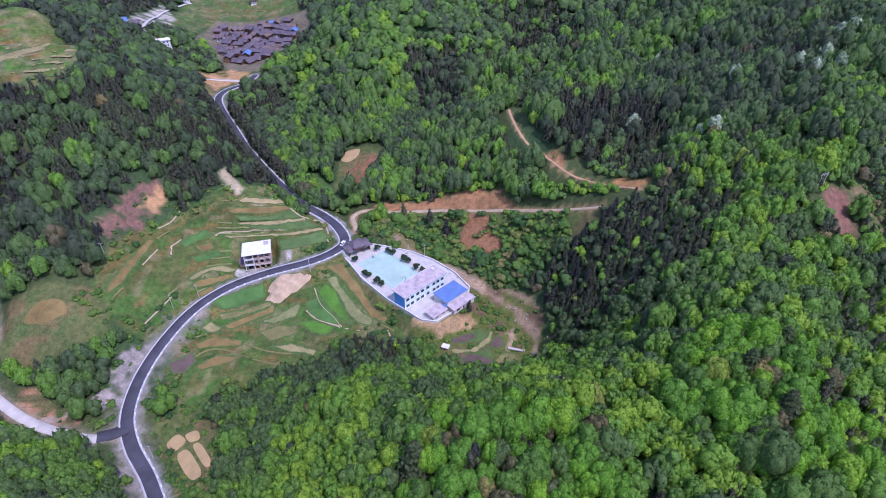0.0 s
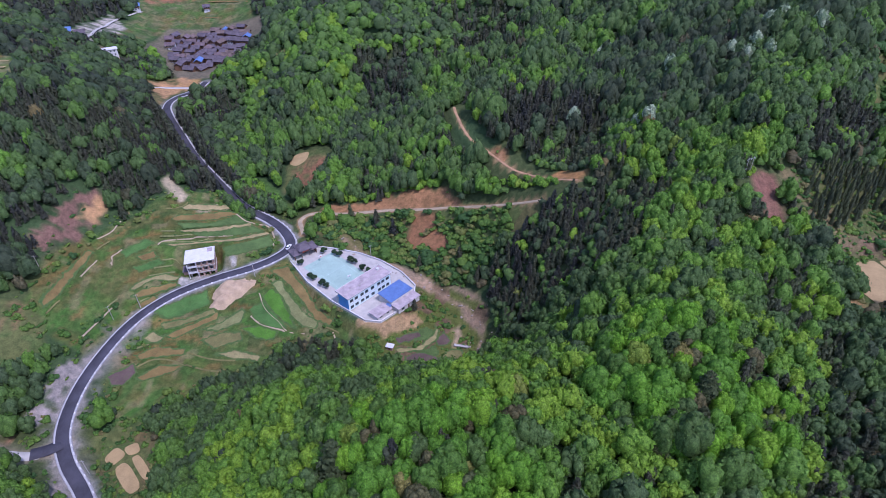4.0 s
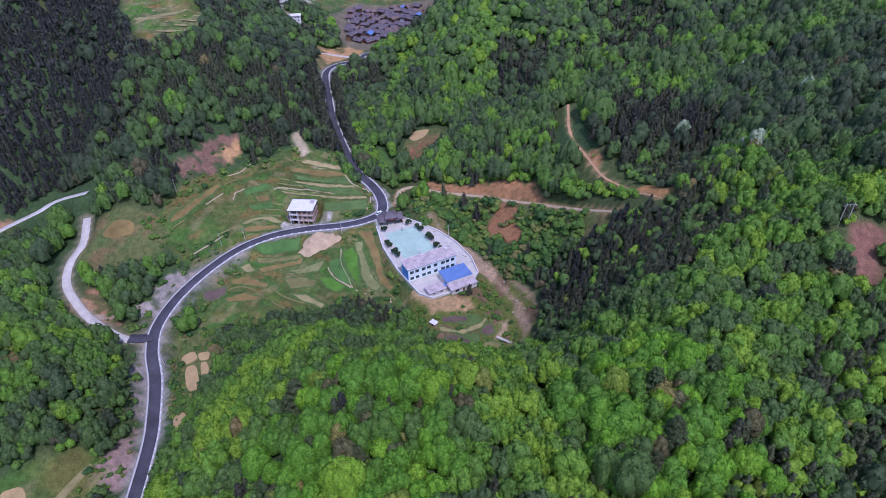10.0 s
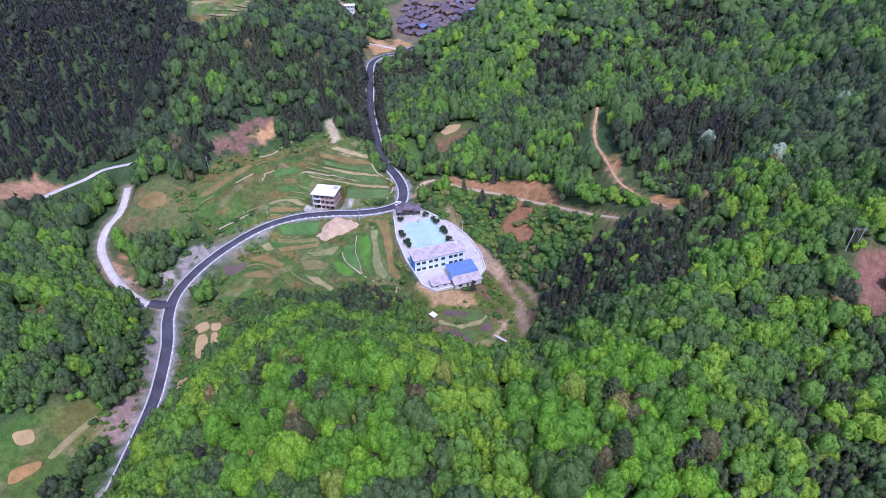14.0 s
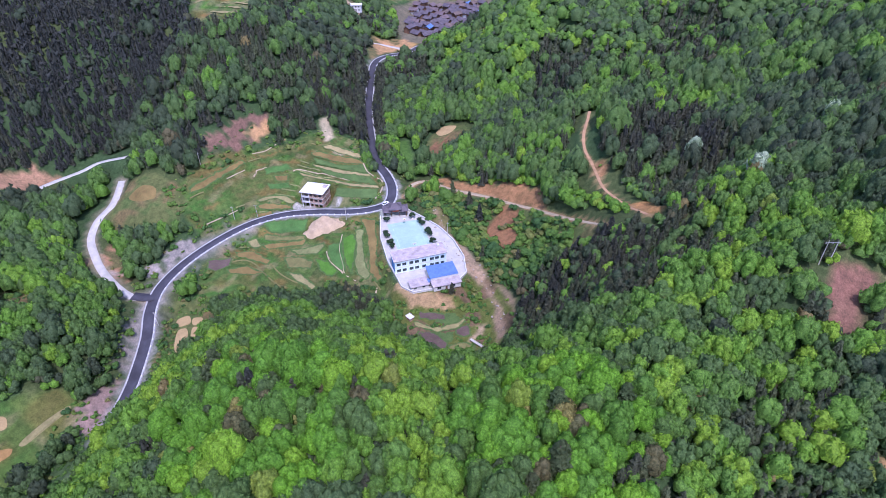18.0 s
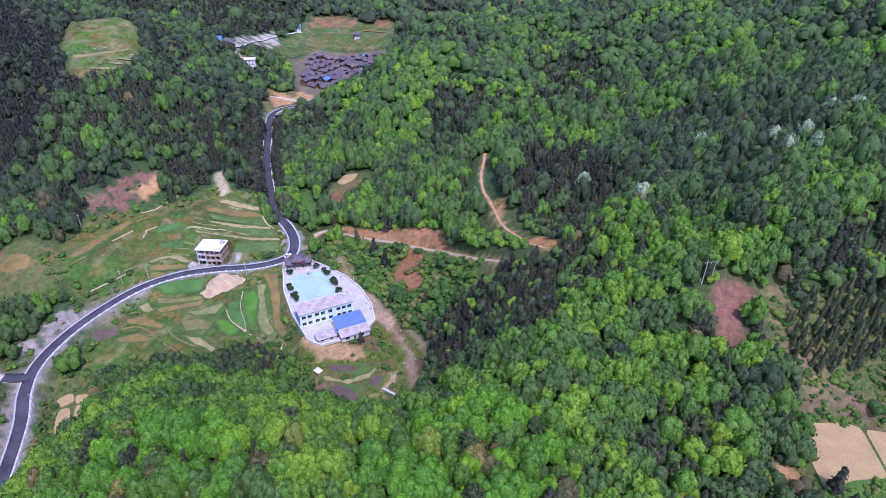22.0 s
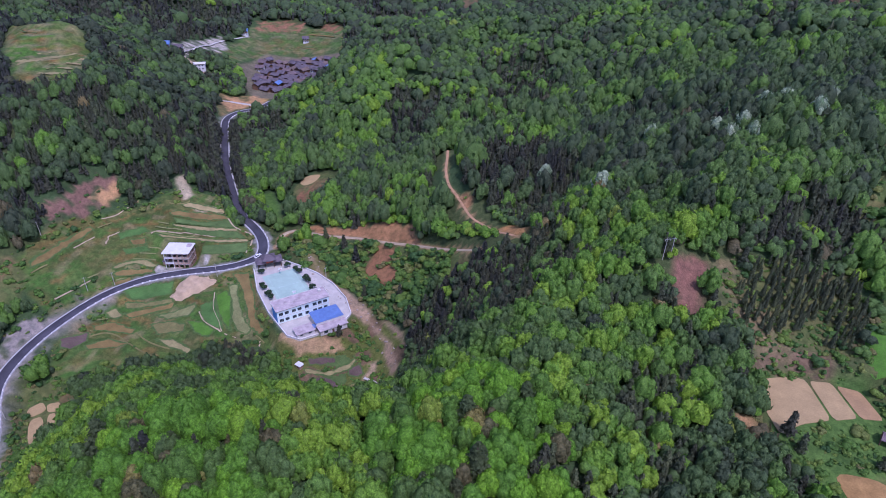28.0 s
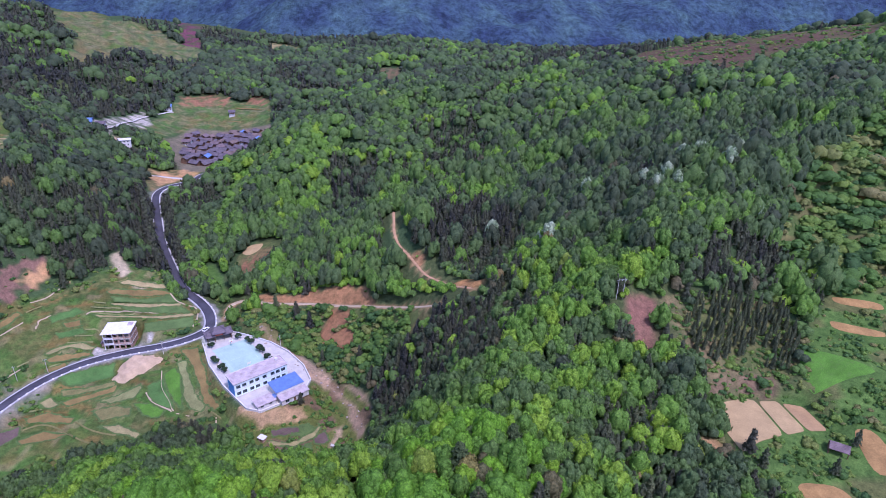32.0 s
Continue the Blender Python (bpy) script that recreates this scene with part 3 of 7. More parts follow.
TERRACED = {"upper_terraces": 1.5, "lower_terraces": 1.4, "hill_fields": 1.7, "village_fields": 1.9, "far_terraces": 4.0}


def spurs(x, y):
    """Ridges and gullies that run down the wooded hillsides, away from the open valley floors."""
    wild = np.maximum(smooth01((x - 62) / 40) * (1 - smooth01((x - 148) / 15) * smooth01((262 - y) / 20)), np.maximum(smooth01((y - 345) / 40), smooth01((-185 - x) / 25)))
    wild = wild * smooth01((y - 150) / 50) * (1 - smooth01((x + 330) / 30) * smooth01((-120 - x) / 30) * smooth01((y - 395) / 25))
    wild = wild * (1 - 0.75 * smooth01((y - 430) / 60) * smooth01((x - 140) / 50))
    u = y * 0.052 - x * 0.012 + 1.1 * np.sin(x * 0.021 + 0.6) + 0.5 * np.sin(x * 0.055 + y * 0.03)
    v = x * 0.043 + 0.9 * np.sin(y * 0.024 + 1.0)
    return wild * (8.5 * (0.36 - np.abs(np.sin(u))) + 4.0 * (0.36 - np.abs(np.sin(v))))


def rolling(x, y):
    """The lie of the land with its small swells."""
    return relief(x, y) + spurs(x, y) + 0.7 * np.sin(x * 0.11 + 1.3 * np.sin(y * 0.07)) * np.sin(y * 0.13 + x * 0.03)


def terrace_level(x, y, h):
    return h + 0.5 * np.sin(x * 0.09) * np.cos(y * 0.11)


FIELDS = []


def field(material, *outline):
    """A tilled strip of the slope with a flat bed of its own."""
    p = np.array(outline, float)
    a = np.column_stack([p, np.ones(len(p))])
    FIELDS.append((material, outline, np.linalg.lstsq(a, rolling(p[:, 0], p[:, 1]), rcond=None)[0]))


field("field_pale", (-58, 244), (-53, 245), (-48, 237), (-40, 226), (-32, 220), (-32, 216), (-39, 218), (-45, 225), (-51, 236))
field("field_brown", (-59, 252), (-51, 254), (-40, 239), (-33, 227), (-24, 219), (-26, 217), (-33, 221), (-41, 232), (-48, 242))
field("rice_green", (-61, 237), (-57, 241), (-52, 236), (-42, 218), (-43, 218), (-49, 223), (-55, 229))
field("field_bright", (-66, 231), (-60, 234), (-56, 229), (-47, 219), (-50, 218), (-59, 222), (-64, 226))
field("field_pale", (-88, 222), (-79, 225), (-70, 231), (-68, 229), (-70, 224), (-80, 221))
field("field_brown", (-105, 220), (-96, 224), (-82, 230), (-81, 227), (-93, 222), (-101, 218))
field("field_bright", (-113, 231), (-100, 238), (-90, 242), (-87, 236), (-100, 230), (-108, 229))
field("field_olive", (-108, 226), (-97, 228), (-84, 233), (-83, 230), (-97, 225), (-106, 223))
field("field_straw", (-115, 218), (-111, 222), (-105, 219), (-108, 216))
field("field_brown", (-116, 210), (-108, 214), (-94, 213), (-93, 210), (-105, 209), (-113, 208))
field("field_brown", (-112, 198), (-103, 205), (-93, 205), (-96, 202), (-108, 197))
field("rice_green", (-68, 221), (-60, 221), (-50, 217), (-52, 213), (-60, 215))
field("field_straw", (-79, 209), (-70, 210), (-57, 206), (-58, 204), (-70, 206))
field("field_dark", (-122, 196), (-115, 205), (-112, 201), (-115, 193), (-119, 192))
field("field_olive", (-87, 217), (-76, 220), (-69, 219), (-67, 215), (-80, 212))
field("field_tan", (-113, 291), (-110, 295), (-92, 301), (-90, 298), (-100, 293), (-111, 290))
field("field_brown", (-117, 283), (-112, 287), (-89, 295), (-85, 294), (-96, 287), (-114, 282))
field("field_green", (-113, 281), (-97, 284), (-84, 293), (-78, 289), (-93, 283), (-109, 278))
field("field_tan", (-111, 277), (-93, 282), (-77, 288), (-76, 286), (-91, 279), (-108, 276))
field("field_green", (-105, 276), (-75, 285), (-69, 282), (-84, 277), (-100, 274))
field("field_tan", (-120, 270), (-112, 270), (-99, 272), (-83, 275), (-66, 281), (-65, 279), (-79, 273), (-95, 271), (-112, 268))
field("field_green", (-87, 268), (-65, 277), (-60, 270), (-83, 262))
field("field_straw", (-128, 243), (-123, 249), (-115, 253), (-106, 252), (-107, 250), (-119, 249), (-125, 243))
field("field_brown", (-126, 240), (-122, 244), (-107, 249), (-105, 247), (-123, 239))
field("field_brown", (-129, 261), (-122, 266), (-119, 262), (-125, 259))
field("field_brown", (-123, 235), (-116, 241), (-113, 239), (-120, 234))
field("field_bright", (-137, 263), (-127, 272), (-123, 270), (-134, 260))
field("field_bright", (-129, 255), (-119, 261), (-115, 259), (-126, 253))
field("field_tan", (-140, 290), (-134, 294), (-134, 292), (-140, 289))
field("field_tan", (-143, 284), (-140, 288), (-139, 286), (-142, 283))
field("field_brown", (-155, 221), (-153, 236), (-149, 257), (-147, 257), (-150, 233), (-153, 218))
field("field_dark", (5.3, 205.1), (15.5, 211.3), (17.4, 209.0), (12.2, 205.0), (7.0, 202.4))
field("field_green", (16.0, 212.3), (19.3, 213.9), (22.9, 212.4), (18.9, 207.8), (13.5, 204.4))
field("field_straw", (5.7, 199.9), (15.1, 202.8), (22.1, 209.6), (23.7, 215.3), (25.0, 213.3), (23.6, 208.1), (17.6, 201.5), (7.5, 198.2))
field("field_dark", (23.3, 207.7), (26.9, 212.1), (30.8, 208.1), (28.5, 205.5), (24.5, 204.6))
field("field_dark", (10.2, 196.4), (15.5, 199.7), (23.6, 198.5), (24.3, 194.5), (15.6, 192.9), (11.3, 191.8))
field("field_green", (18.3, 201.1), (23.0, 204.9), (24.6, 199.7), (19.9, 199.6))
field("field_olive", (25, 198), (30, 203.5), (35, 203), (36, 199), (31, 194), (26, 194))


def land(x, y):
    """The height of the ground, with terraces, road beds and level plots cut into it; flat arrays."""
    x, y = np.asarray(x, float).ravel(), np.asarray(y, float).ravel()
    h = rolling(x, y)
    for name, rise in TERRACED.items():
        d = inside_distance(x, y, ZONES[name])
        m = smooth01(-d / 5.0)
        if m.any():
            v = terrace_level(x, y, h) / rise
            f = v - np.floor(v)
            h = h * (1 - m) + m * rise * (np.floor(v) + smooth01((f - 0.74) / 0.26))
    d = inside_distance(x, y, YARD)
    w = smooth01(d / 7.0)
    h = np.where(d < 30, -0.12 * (1 - w) + h * w, h)
    d = inside_distance(x, y, HOUSE_PAD)
    w = smooth01((d - 0.5) / 4.0)
    h = np.where(d < 30, -4.85 * (1 - w) + h * w, h)
    for group, z in ((PADDIES, PADDY_Z), (SMALL_PLOTS, PLOT_Z)):
        for poly in group.values():
            d = inside_distance(x, y, poly)
            w = smooth01((d - 0.6) / 6.0)
            h = np.where(d < 30, (z - 0.15) * (1 - w) + h * w, h)
    for _, outline, bed in FIELDS:
        d = inside_distance(x, y, outline)
        w = smooth01((d - 0.5) / 2.0)
        h = np.where(d < 3, (x * bed[0] + y * bed[1] + bed[2] - 0.1) * (1 - w) + h * w, h)
    for line, half, soft in LINES.values():
        d, z = line_distance(x, y, line)
        w = smooth01((d - half) / soft)
        h = np.where(d < 20, (z - 0.15) * (1 - w) + h * w, h)
    return h


def cell_noise(x, y, size, seed=0):
    """An even random number from 0 to 1 for each square cell."""
    v = np.sin(np.floor(x / size) * 127.1 + np.floor(y / size) * 311.7 + seed * 74.7) * 43758.5453
    return v - np.floor(v)


def soft_noise(x, y, size, seed=0):
    """Smooth noise from 0 to 1."""
    gx, gy = x / size, y / size
    fx, fy = smooth01(gx - np.floor(gx)), smooth01(gy - np.floor(gy))
    c = [[cell_noise(np.floor(gx) + i, np.floor(gy) + j, 1.0, seed) for j in (0, 1)] for i in (0, 1)]
    return (c[0][0] * (1 - fx) + c[1][0] * fx) * (1 - fy) + (c[0][1] * (1 - fx) + c[1][1] * fx) * fy



# ---- the ground: one sheet out to the horizon ----
def graded(lo, hi, fine, coarse, a, b, far):
    """Grid lines: fine between a and b, coarse from lo to hi, then ever wider out to far."""
    g = [*np.arange(lo, a, coarse), *np.arange(a, b, fine), *np.arange(b, hi, coarse)]
    step, left, right = coarse, [], []
    p, q = lo, hi
    while q < far[1]:
        step *= 1.18
        q += step
        right.append(q)
    step = coarse
    while p > far[0]:
        step *= 1.18
        p -= step
        left.append(p)
    return np.array(left[::-1] + g + right)


GX, GY = graded(-330, 340, 1.2, 3.2, -162, 54, (-4500, 4500)), graded(30, 720, 1.2, 3.2, 168, 312, (-3500, 5200))
# closer lines across the far terraced hillside
GX = np.union1d(GX[(GX < -612) | (GX > -330)], np.arange(-612, -330, 5.0))
GY = np.union1d(GY[(GY < 720) | (GY > 1020)], np.arange(720, 1020, 5.0))
MX, MY = np.meshgrid(GX, GY)
FX, FY = MX.ravel(), MY.ravel()
FZ = land(FX, FY)


BEDS = [(0.082, 0.150, 0.036), (0.070, 0.160, 0.032), (0.130, 0.140, 0.045), (0.070, 0.120, 0.034), (0.19, 0.165, 0.070), (0.195, 0.125, 0.045), (0.090, 0.150, 0.040), (0.150, 0.150, 0.055), (0.085, 0.140, 0.036), (0.21, 0.145, 0.055)]
HILL_BEDS = {"hill_fields": [(0.085, 0.165, 0.034), (0.25, 0.125, 0.050), (0.26, 0.225, 0.105), (0.11, 0.165, 0.042), (0.24, 0.135, 0.055), (0.20, 0.19, 0.085), (0.075, 0.175, 0.030)],
             "village_fields": [(0.100, 0.148, 0.058), (0.125, 0.150, 0.070), (0.090, 0.128, 0.052), (0.115, 0.160, 0.060)],
             "far_terraces": [(0.130, 0.140, 0.075), (0.150, 0.140, 0.080), (0.095, 0.130, 0.070), (0.165, 0.140, 0.085)]}


def cover_colours(x, y, z):
    """The soil's and the turf's own colour at each place."""
    n1, n2, n3 = soft_noise(x, y, 9, 1), soft_noise(x, y, 3.5, 2), soft_noise(x, y, 28, 3)
    c = np.empty((len(x), 3))
    c[:] = (0.058, 0.098, 0.040)

    def lay(mask, colour):
        m = np.clip(mask, 0, 1)[:, None]
        c[:] = c * (1 - m) + np.array(colour) * m

    green, grey = (0.088, 0.158, 0.036), (0.30, 0.28, 0.265)
    lay((n3 > 0.62) * 0.5, (0.10, 0.11, 0.04))
    for name in ZONES:
        d = inside_distance(x, y, ZONES[name])
        m = smooth01((1.5 - d) / 3.0 + (n1 - 0.5) * 1.2)
        if name in TERRACED or name == "south_fields":
            lay(m, green)
            if name in TERRACED:
                near = np.nonzero(m > 0)[0]
                v = terrace_level(x[near], y[near], rolling(x[near], y[near])) / TERRACED[name]
                step = np.floor(v)
                run = np.floor((x[near] * 0.8 + y[near] * 0.6 + 11 * np.sin(step * 1.7)) / 26)
                pick = cell_noise(step * 3.0 + 0.5, run * 5.0 + 0.5, 1.0, 17)
                beds = np.array(HILL_BEDS.get(name, BEDS))
                bed = beds[np.minimum((pick * len(beds)).astype(int), len(beds) - 1)]
                bank = smooth01((v - step - 0.66) / 0.1)[:, None]
                bed = bed * (1 - bank) + np.array((0.115, 0.128, 0.045) if name in ("upper_terraces", "lower_terraces") else (0.215, 0.195, 0.115)) * bank
                w = (m[near] * 0.85)[:, None]
                c[near] = c[near] * (1 - w) + bed * w
            lay(m * (n2 > 0.6) * 0.6, (0.055, 0.105, 0.03))
            lay(m * smooth01((n3 - 0.5) / 0.2) * 0.3, (0.15, 0.145, 0.05))
            lay(m * smooth01((n1 - 0.58) / 0.2) * 0.42, (0.20, 0.135, 0.050))
            lay(m * smooth01((soft_noise(x, y, 6, 61) - 0.62) / 0.15) * 0.6, (0.075, 0.165, 0.035))
            lay(m * smooth01((soft_noise(x, y, 5, 62) - 0.74) / 0.1) * 0.6, (0.25, 0.21, 0.11))
        elif name == "paddy_valley":
            lay(m, (0.098, 0.178, 0.042))
            lay(m * (n1 > 0.6) * 0.6, (0.16, 0.125, 0.06))
            lay(m * (n2 > 0.66) * 0.5, (0.06, 0.115, 0.03))
        elif name == "scrub":
            lay(m, (0.125, 0.155, 0.05))
            lay(m * (n1 > 0.66) * 0.5, (0.20, 0.14, 0.07))
        elif name == "stream_meadow":
            lay(m, (0.090, 0.175, 0.040))
        elif name == "east_slope":
            lay(m, (0.105, 0.145, 0.045))
            lay(m * (n1 > 0.55) * 0.6, (0.17, 0.135, 0.06))
        elif name == "school_foot":
            lay(m, (0.13, 0.15, 0.04))
            lay(m * (n1 > 0.55) * 0.7, (0.20, 0.11, 0.09))
        elif name == "young_firs":
            lay(m, (0.145, 0.145, 0.055))
            lay(m * (n1 > 0.55) * 0.6, (0.20, 0.14, 0.085))
            lay(m * (n2 > 0.62) * 0.6, (0.09, 0.13, 0.04))
        elif name == "burn":
            lay(m, (0.125, 0.078, 0.052))
            lay(m * (n1 > 0.6) * 0.6, (0.12, 0.12, 0.04))
        elif name == "village":
            lay(m, (0.20, 0.17, 0.12))
        elif name in ("plots", "west_pond", "pond_hollow"):
            lay(m, (0.135, 0.150, 0.055))
            lay(m * smooth01((n1 - 0.5) / 0.1) * 0.6, (0.235, 0.145, 0.080))
            lay(m * smooth01((n2 - 0.56) / 0.1) * 0.6, (0.080, 0.135, 0.040))
    for poly, colour, soft in BARE:
        d = inside_distance(x, y, poly)
        tufts = smooth01((soft_noise(x, y, 4.2, 71) - 0.52) / 0.14) * (0.8 if soft >= 1.2 else 0.08)
        lay(smooth01((1.0 - d) / 2.5 + (n2 - 0.5) * soft * 1.7 + (n1 - 0.5) * soft) * (1 - tufts), colour)
    d, _ = line_distance(x, y, LINES["road"][0])
    lay(smooth01((5.6 - d) / 2 + (n2 - 0.5) * 1.8) * 0.8, grey)
    west = smooth01((9 - d) / 4 + (n2 - 0.5) * 1.5) * ((x < -112) & (y < 232) & (y > 84))
    lay(west * 0.45, (0.30, 0.26, 0.24))
    d, _ = line_distance(x, y, LINES["side"][0])
    lay(smooth01((4.5 - d) / 3), (0.30, 0.25, 0.19))
    for k in ("track", "hill"):
        d, _ = line_distance(x, y, LINES[k][0])
        lay(smooth01(((2.6 if k == "track" else 1.5) - d) / 1.6 + (n2 - 0.5)), (0.42, 0.26, 0.14))
    d, _ = line_distance(x, y, STREAM)
    lay(smooth01((2.0 - d) / 2.0 + (n2 - 0.5) * 1.2), (0.34, 0.235, 0.155))
    d = inside_distance(x, y, YARD)
    lay(smooth01((0.5 - d) / 1.5), (0.50, 0.50, 0.48))
    return c * 0.85


STREAM = rounded_line([(-24, 275, 0), (-14, 264, -1), (-3, 254, -3), (8, 246, -4), (16, 240, -5), (24, 236, -6), (32, 229, -7), (39, 220, -8), (44, 211, -8), (45, 204, -9), (42, 198, -9)])
# bare soil: slips, cut banks and heaps
BARE = []


def bare(colour, ragged, *outline):
    BARE.append((outline, colour, ragged))


bare((0.34, 0.165, 0.085), 0.6, (12.8, 280.7), (25.7, 275.7), (25.5, 267.5), (33, 257.5), (27, 252), (17, 259), (9, 265), (11.8, 274.8))
bare((0.42, 0.215, 0.105), 0.9, (-40, 305), (-32, 305.7), (-5, 296.5), (20, 291.5), (31, 286), (38, 274.5), (32, 276), (14, 284), (-10, 292), (-30, 297))
bare((0.48, 0.245, 0.10), 0.8, (80, 261), (86, 263), (93, 250), (91, 246), (85, 250), (81, 257))
bare((0.40, 0.20, 0.10), 0.9, (56, 293), (61, 291), (64, 283), (61, 283), (57, 289))
bare((0.28, 0.14, 0.08), 1.5, (-66, 330), (-62, 344), (-44, 352), (-38, 346), (-48, 335), (-52, 322))
bare((0.24, 0.135, 0.105), 1.7, (-173, 250), (-166, 256), (-162, 276), (-162, 284), (-148, 290), (-148, 278), (-156, 257), (-160, 244))
bare((0.52, 0.3, 0.15), 1.0, (-158, 270), (-152, 286), (-147, 284), (-150, 272))
bare((0.52, 0.42, 0.29), 0.8, (-131, 308), (-127, 316), (-113, 303), (-115, 296))
bare((0.52, 0.42, 0.29), 0.8, (-112, 289), (-107, 295), (-92, 303), (-90, 297))
bare((0.25, 0.125, 0.095), 0.9, (147, 213), (154, 221), (161, 221.5), (162, 214.5), (158.5, 208), (160, 202), (155, 194), (150, 201), (147, 207))
bare((0.21, 0.165, 0.085), 1.6, (161, 221), (170, 228), (178, 206), (186, 200), (180, 194), (170, 200), (162, 212))
bare((0.46, 0.24, 0.12), 1.0, (265, 297), (271, 298), (271, 293), (264, 288))
bare((0.50, 0.46, 0.43), 1.2, (-106, 248), (-104, 252), (-88, 254), (-82, 262), (-79, 258), (-84, 251.5), (-98, 246.5))
bare((0.52, 0.3, 0.15), 1.0, (166, 166), (173, 171), (175, 163), (170, 158))
bare((0.58, 0.34, 0.14), 0.6, (-186, 480), (-182, 502), (-168, 500), (-166, 484))
bare((0.36, 0.2, 0.12), 1.2, (-180, 160), (-172, 178), (-160, 172), (-148, 164), (-150, 162))
bare((0.21, 0.14, 0.09), 1.6, (177, 194), (194, 199), (209, 201), (209, 196), (194, 194), (180, 191))
bare((0.52, 0.46, 0.42), 1.2, (-262, 500), (-252, 508), (-258, 545), (-266, 600), (-272, 604), (-286, 620), (-282, 560), (-272, 520))
bare((0.2, 0.14, 0.09), 0.8, (96, 84), (100, 90), (92, 92))
bare((0.55, 0.4, 0.27), 1.0, (-232, 492), (-226, 508), (-246, 514), (-252, 500))
bare((0.42, 0.24, 0.15), 1.0, (-262, 180), (-268, 150), (-280, 160), (-272, 200), (-258, 206))
bare((0.44, 0.29, 0.16), 1.0, (-13, 210), (-13, 215), (-6, 214), (1, 212), (9, 217), (15, 222), (18, 217), (14, 213), (5, 207), (1, 204), (-4, 208))
bare((0.43, 0.30, 0.205), 0.35, (-15, 266), (-11, 264), (4, 256), (19, 244), (23, 240), (22, 236), (11, 236), (8, 241), (-2, 250), (-12, 261))
bare((0.40, 0.27, 0.185), 0.4, (29, 238), (37, 235), (45, 225), (47, 219), (41, 225), (33, 233))
bare((0.40, 0.275, 0.19), 0.35, (21, 239), (29, 234), (38, 225), (42, 218), (46, 210), (45, 204), (43, 197), (41, 199), (43, 206), (40, 214), (36, 219), (34, 225), (27, 232))
bare((0.4, 0.29, 0.19), 0.7, (35, 218), (36, 209), (32, 204), (30, 206), (32, 213))
bare((0.31, 0.26, 0.23), 1.8, (-124, 145), (-126, 154), (-116, 146), (-104, 132), (-97, 121), (-104, 125), (-109, 132))
bare((0.29, 0.20, 0.18), 1.8, (-102, 110), (-102, 124), (-96, 118), (-91, 101), (-92, 93), (-95, 92), (-98, 98))
bare((0.36, 0.31, 0.3), 1.6, (-159, 166), (-138, 172), (-135, 192), (-133, 206), (-140, 196), (-142, 178), (-151, 169))
bare((0.2, 0.15, 0.07), 1.6, (-172, 119), (-163, 131), (-142, 118), (-155, 110))
bare((0.50, 0.29, 0.15), 1.4, (-215, 478), (-205, 485), (-192, 494), (-185, 507), (-161, 482), (-178, 473), (-183, 452), (-179, 433), (-199, 473))
bare((0.30, 0.15, 0.09), 1.6, (-275, 672), (-278, 688), (-252, 714), (-227, 714), (-226, 697), (-262, 676))
bare((0.30, 0.15, 0.09), 1.6, (-212, 712), (-199, 727), (-180, 712), (-180, 697))
bare((0.16, 0.06, 0.09), 1.4, (-484, 1093), (-473, 1115), (-442, 1077), (-382, 962), (-340, 903), (-388, 919))
bare((0.34, 0.27, 0.13), 2.0, (-308, 1009), (-283, 1028), (-224, 1002), (-215, 955), (-250, 953))
bare((0.17, 0.12, 0.07), 2.0, (-82, 881), (-46, 893), (-29, 789), (-33, 731))
gw, gh = len(GX), len(GY)
idx = np.arange(gw * gh).reshape(gh, gw)
ground_me = arrays_mesh("ground", np.column_stack([FX, FY, FZ]), np.column_stack([idx[:-1, :-1].ravel(), idx[:-1, 1:].ravel(), idx[1:, 1:].ravel(), idx[1:, :-1].ravel()]), np.empty((0, 3), int), "land")
att = ground_me.color_attributes.new("cover", "FLOAT_COLOR", "POINT")
att.data.foreach_set("color", np.column_stack([cover_colours(FX, FY, FZ), np.ones(len(FX))]).astype(np.float32).ravel())
tagged(new("ground", ground_me), "hilly valley ground of turf, terraced fields and bare red soil", "ground", kind="structure")


def height(x, y):
    return float(land([x], [y])[0])


def ribbon(name, line, half, material, lift, label, category, edge=0.0, thick=0.3):
    """A road-like strip that follows a line, with its own thickness."""
    t = np.gradient(line[:, :2], axis=0)
    t /= np.linalg.norm(t, axis=1)[:, None] + 1e-9
    side = np.column_stack([t[:, 1], -t[:, 0]])
    rows = []
    for s, dz in ((-half - edge, -thick), (-half, 0), (half, 0), (half + edge, -thick)):
        rows.append(np.column_stack([line[:, :2] + side * s, line[:, 2] + lift + dz]))
    n = len(line)
    v = np.stack(rows, 1).reshape(-1, 3)
    i = np.arange(n - 1)[:, None] * 4 + np.arange(3)
    q = np.stack([i, i + 1, i + 5, i + 4], -1).reshape(-1, 4)
    ob = new(name, arrays_mesh(name, v, q, np.empty((0, 3), int), material))
    return tagged(ob, label, category, kind="structure")


def beside(line, s):
    """The line moved sideways by s metres."""
    t = np.gradient(line[:, :2], axis=0)
    t /= np.linalg.norm(t, axis=1)[:, None] + 1e-9
    return np.column_stack([line[:, 0] + t[:, 1] * s, line[:, 1] - t[:, 0] * s, line[:, 2]])


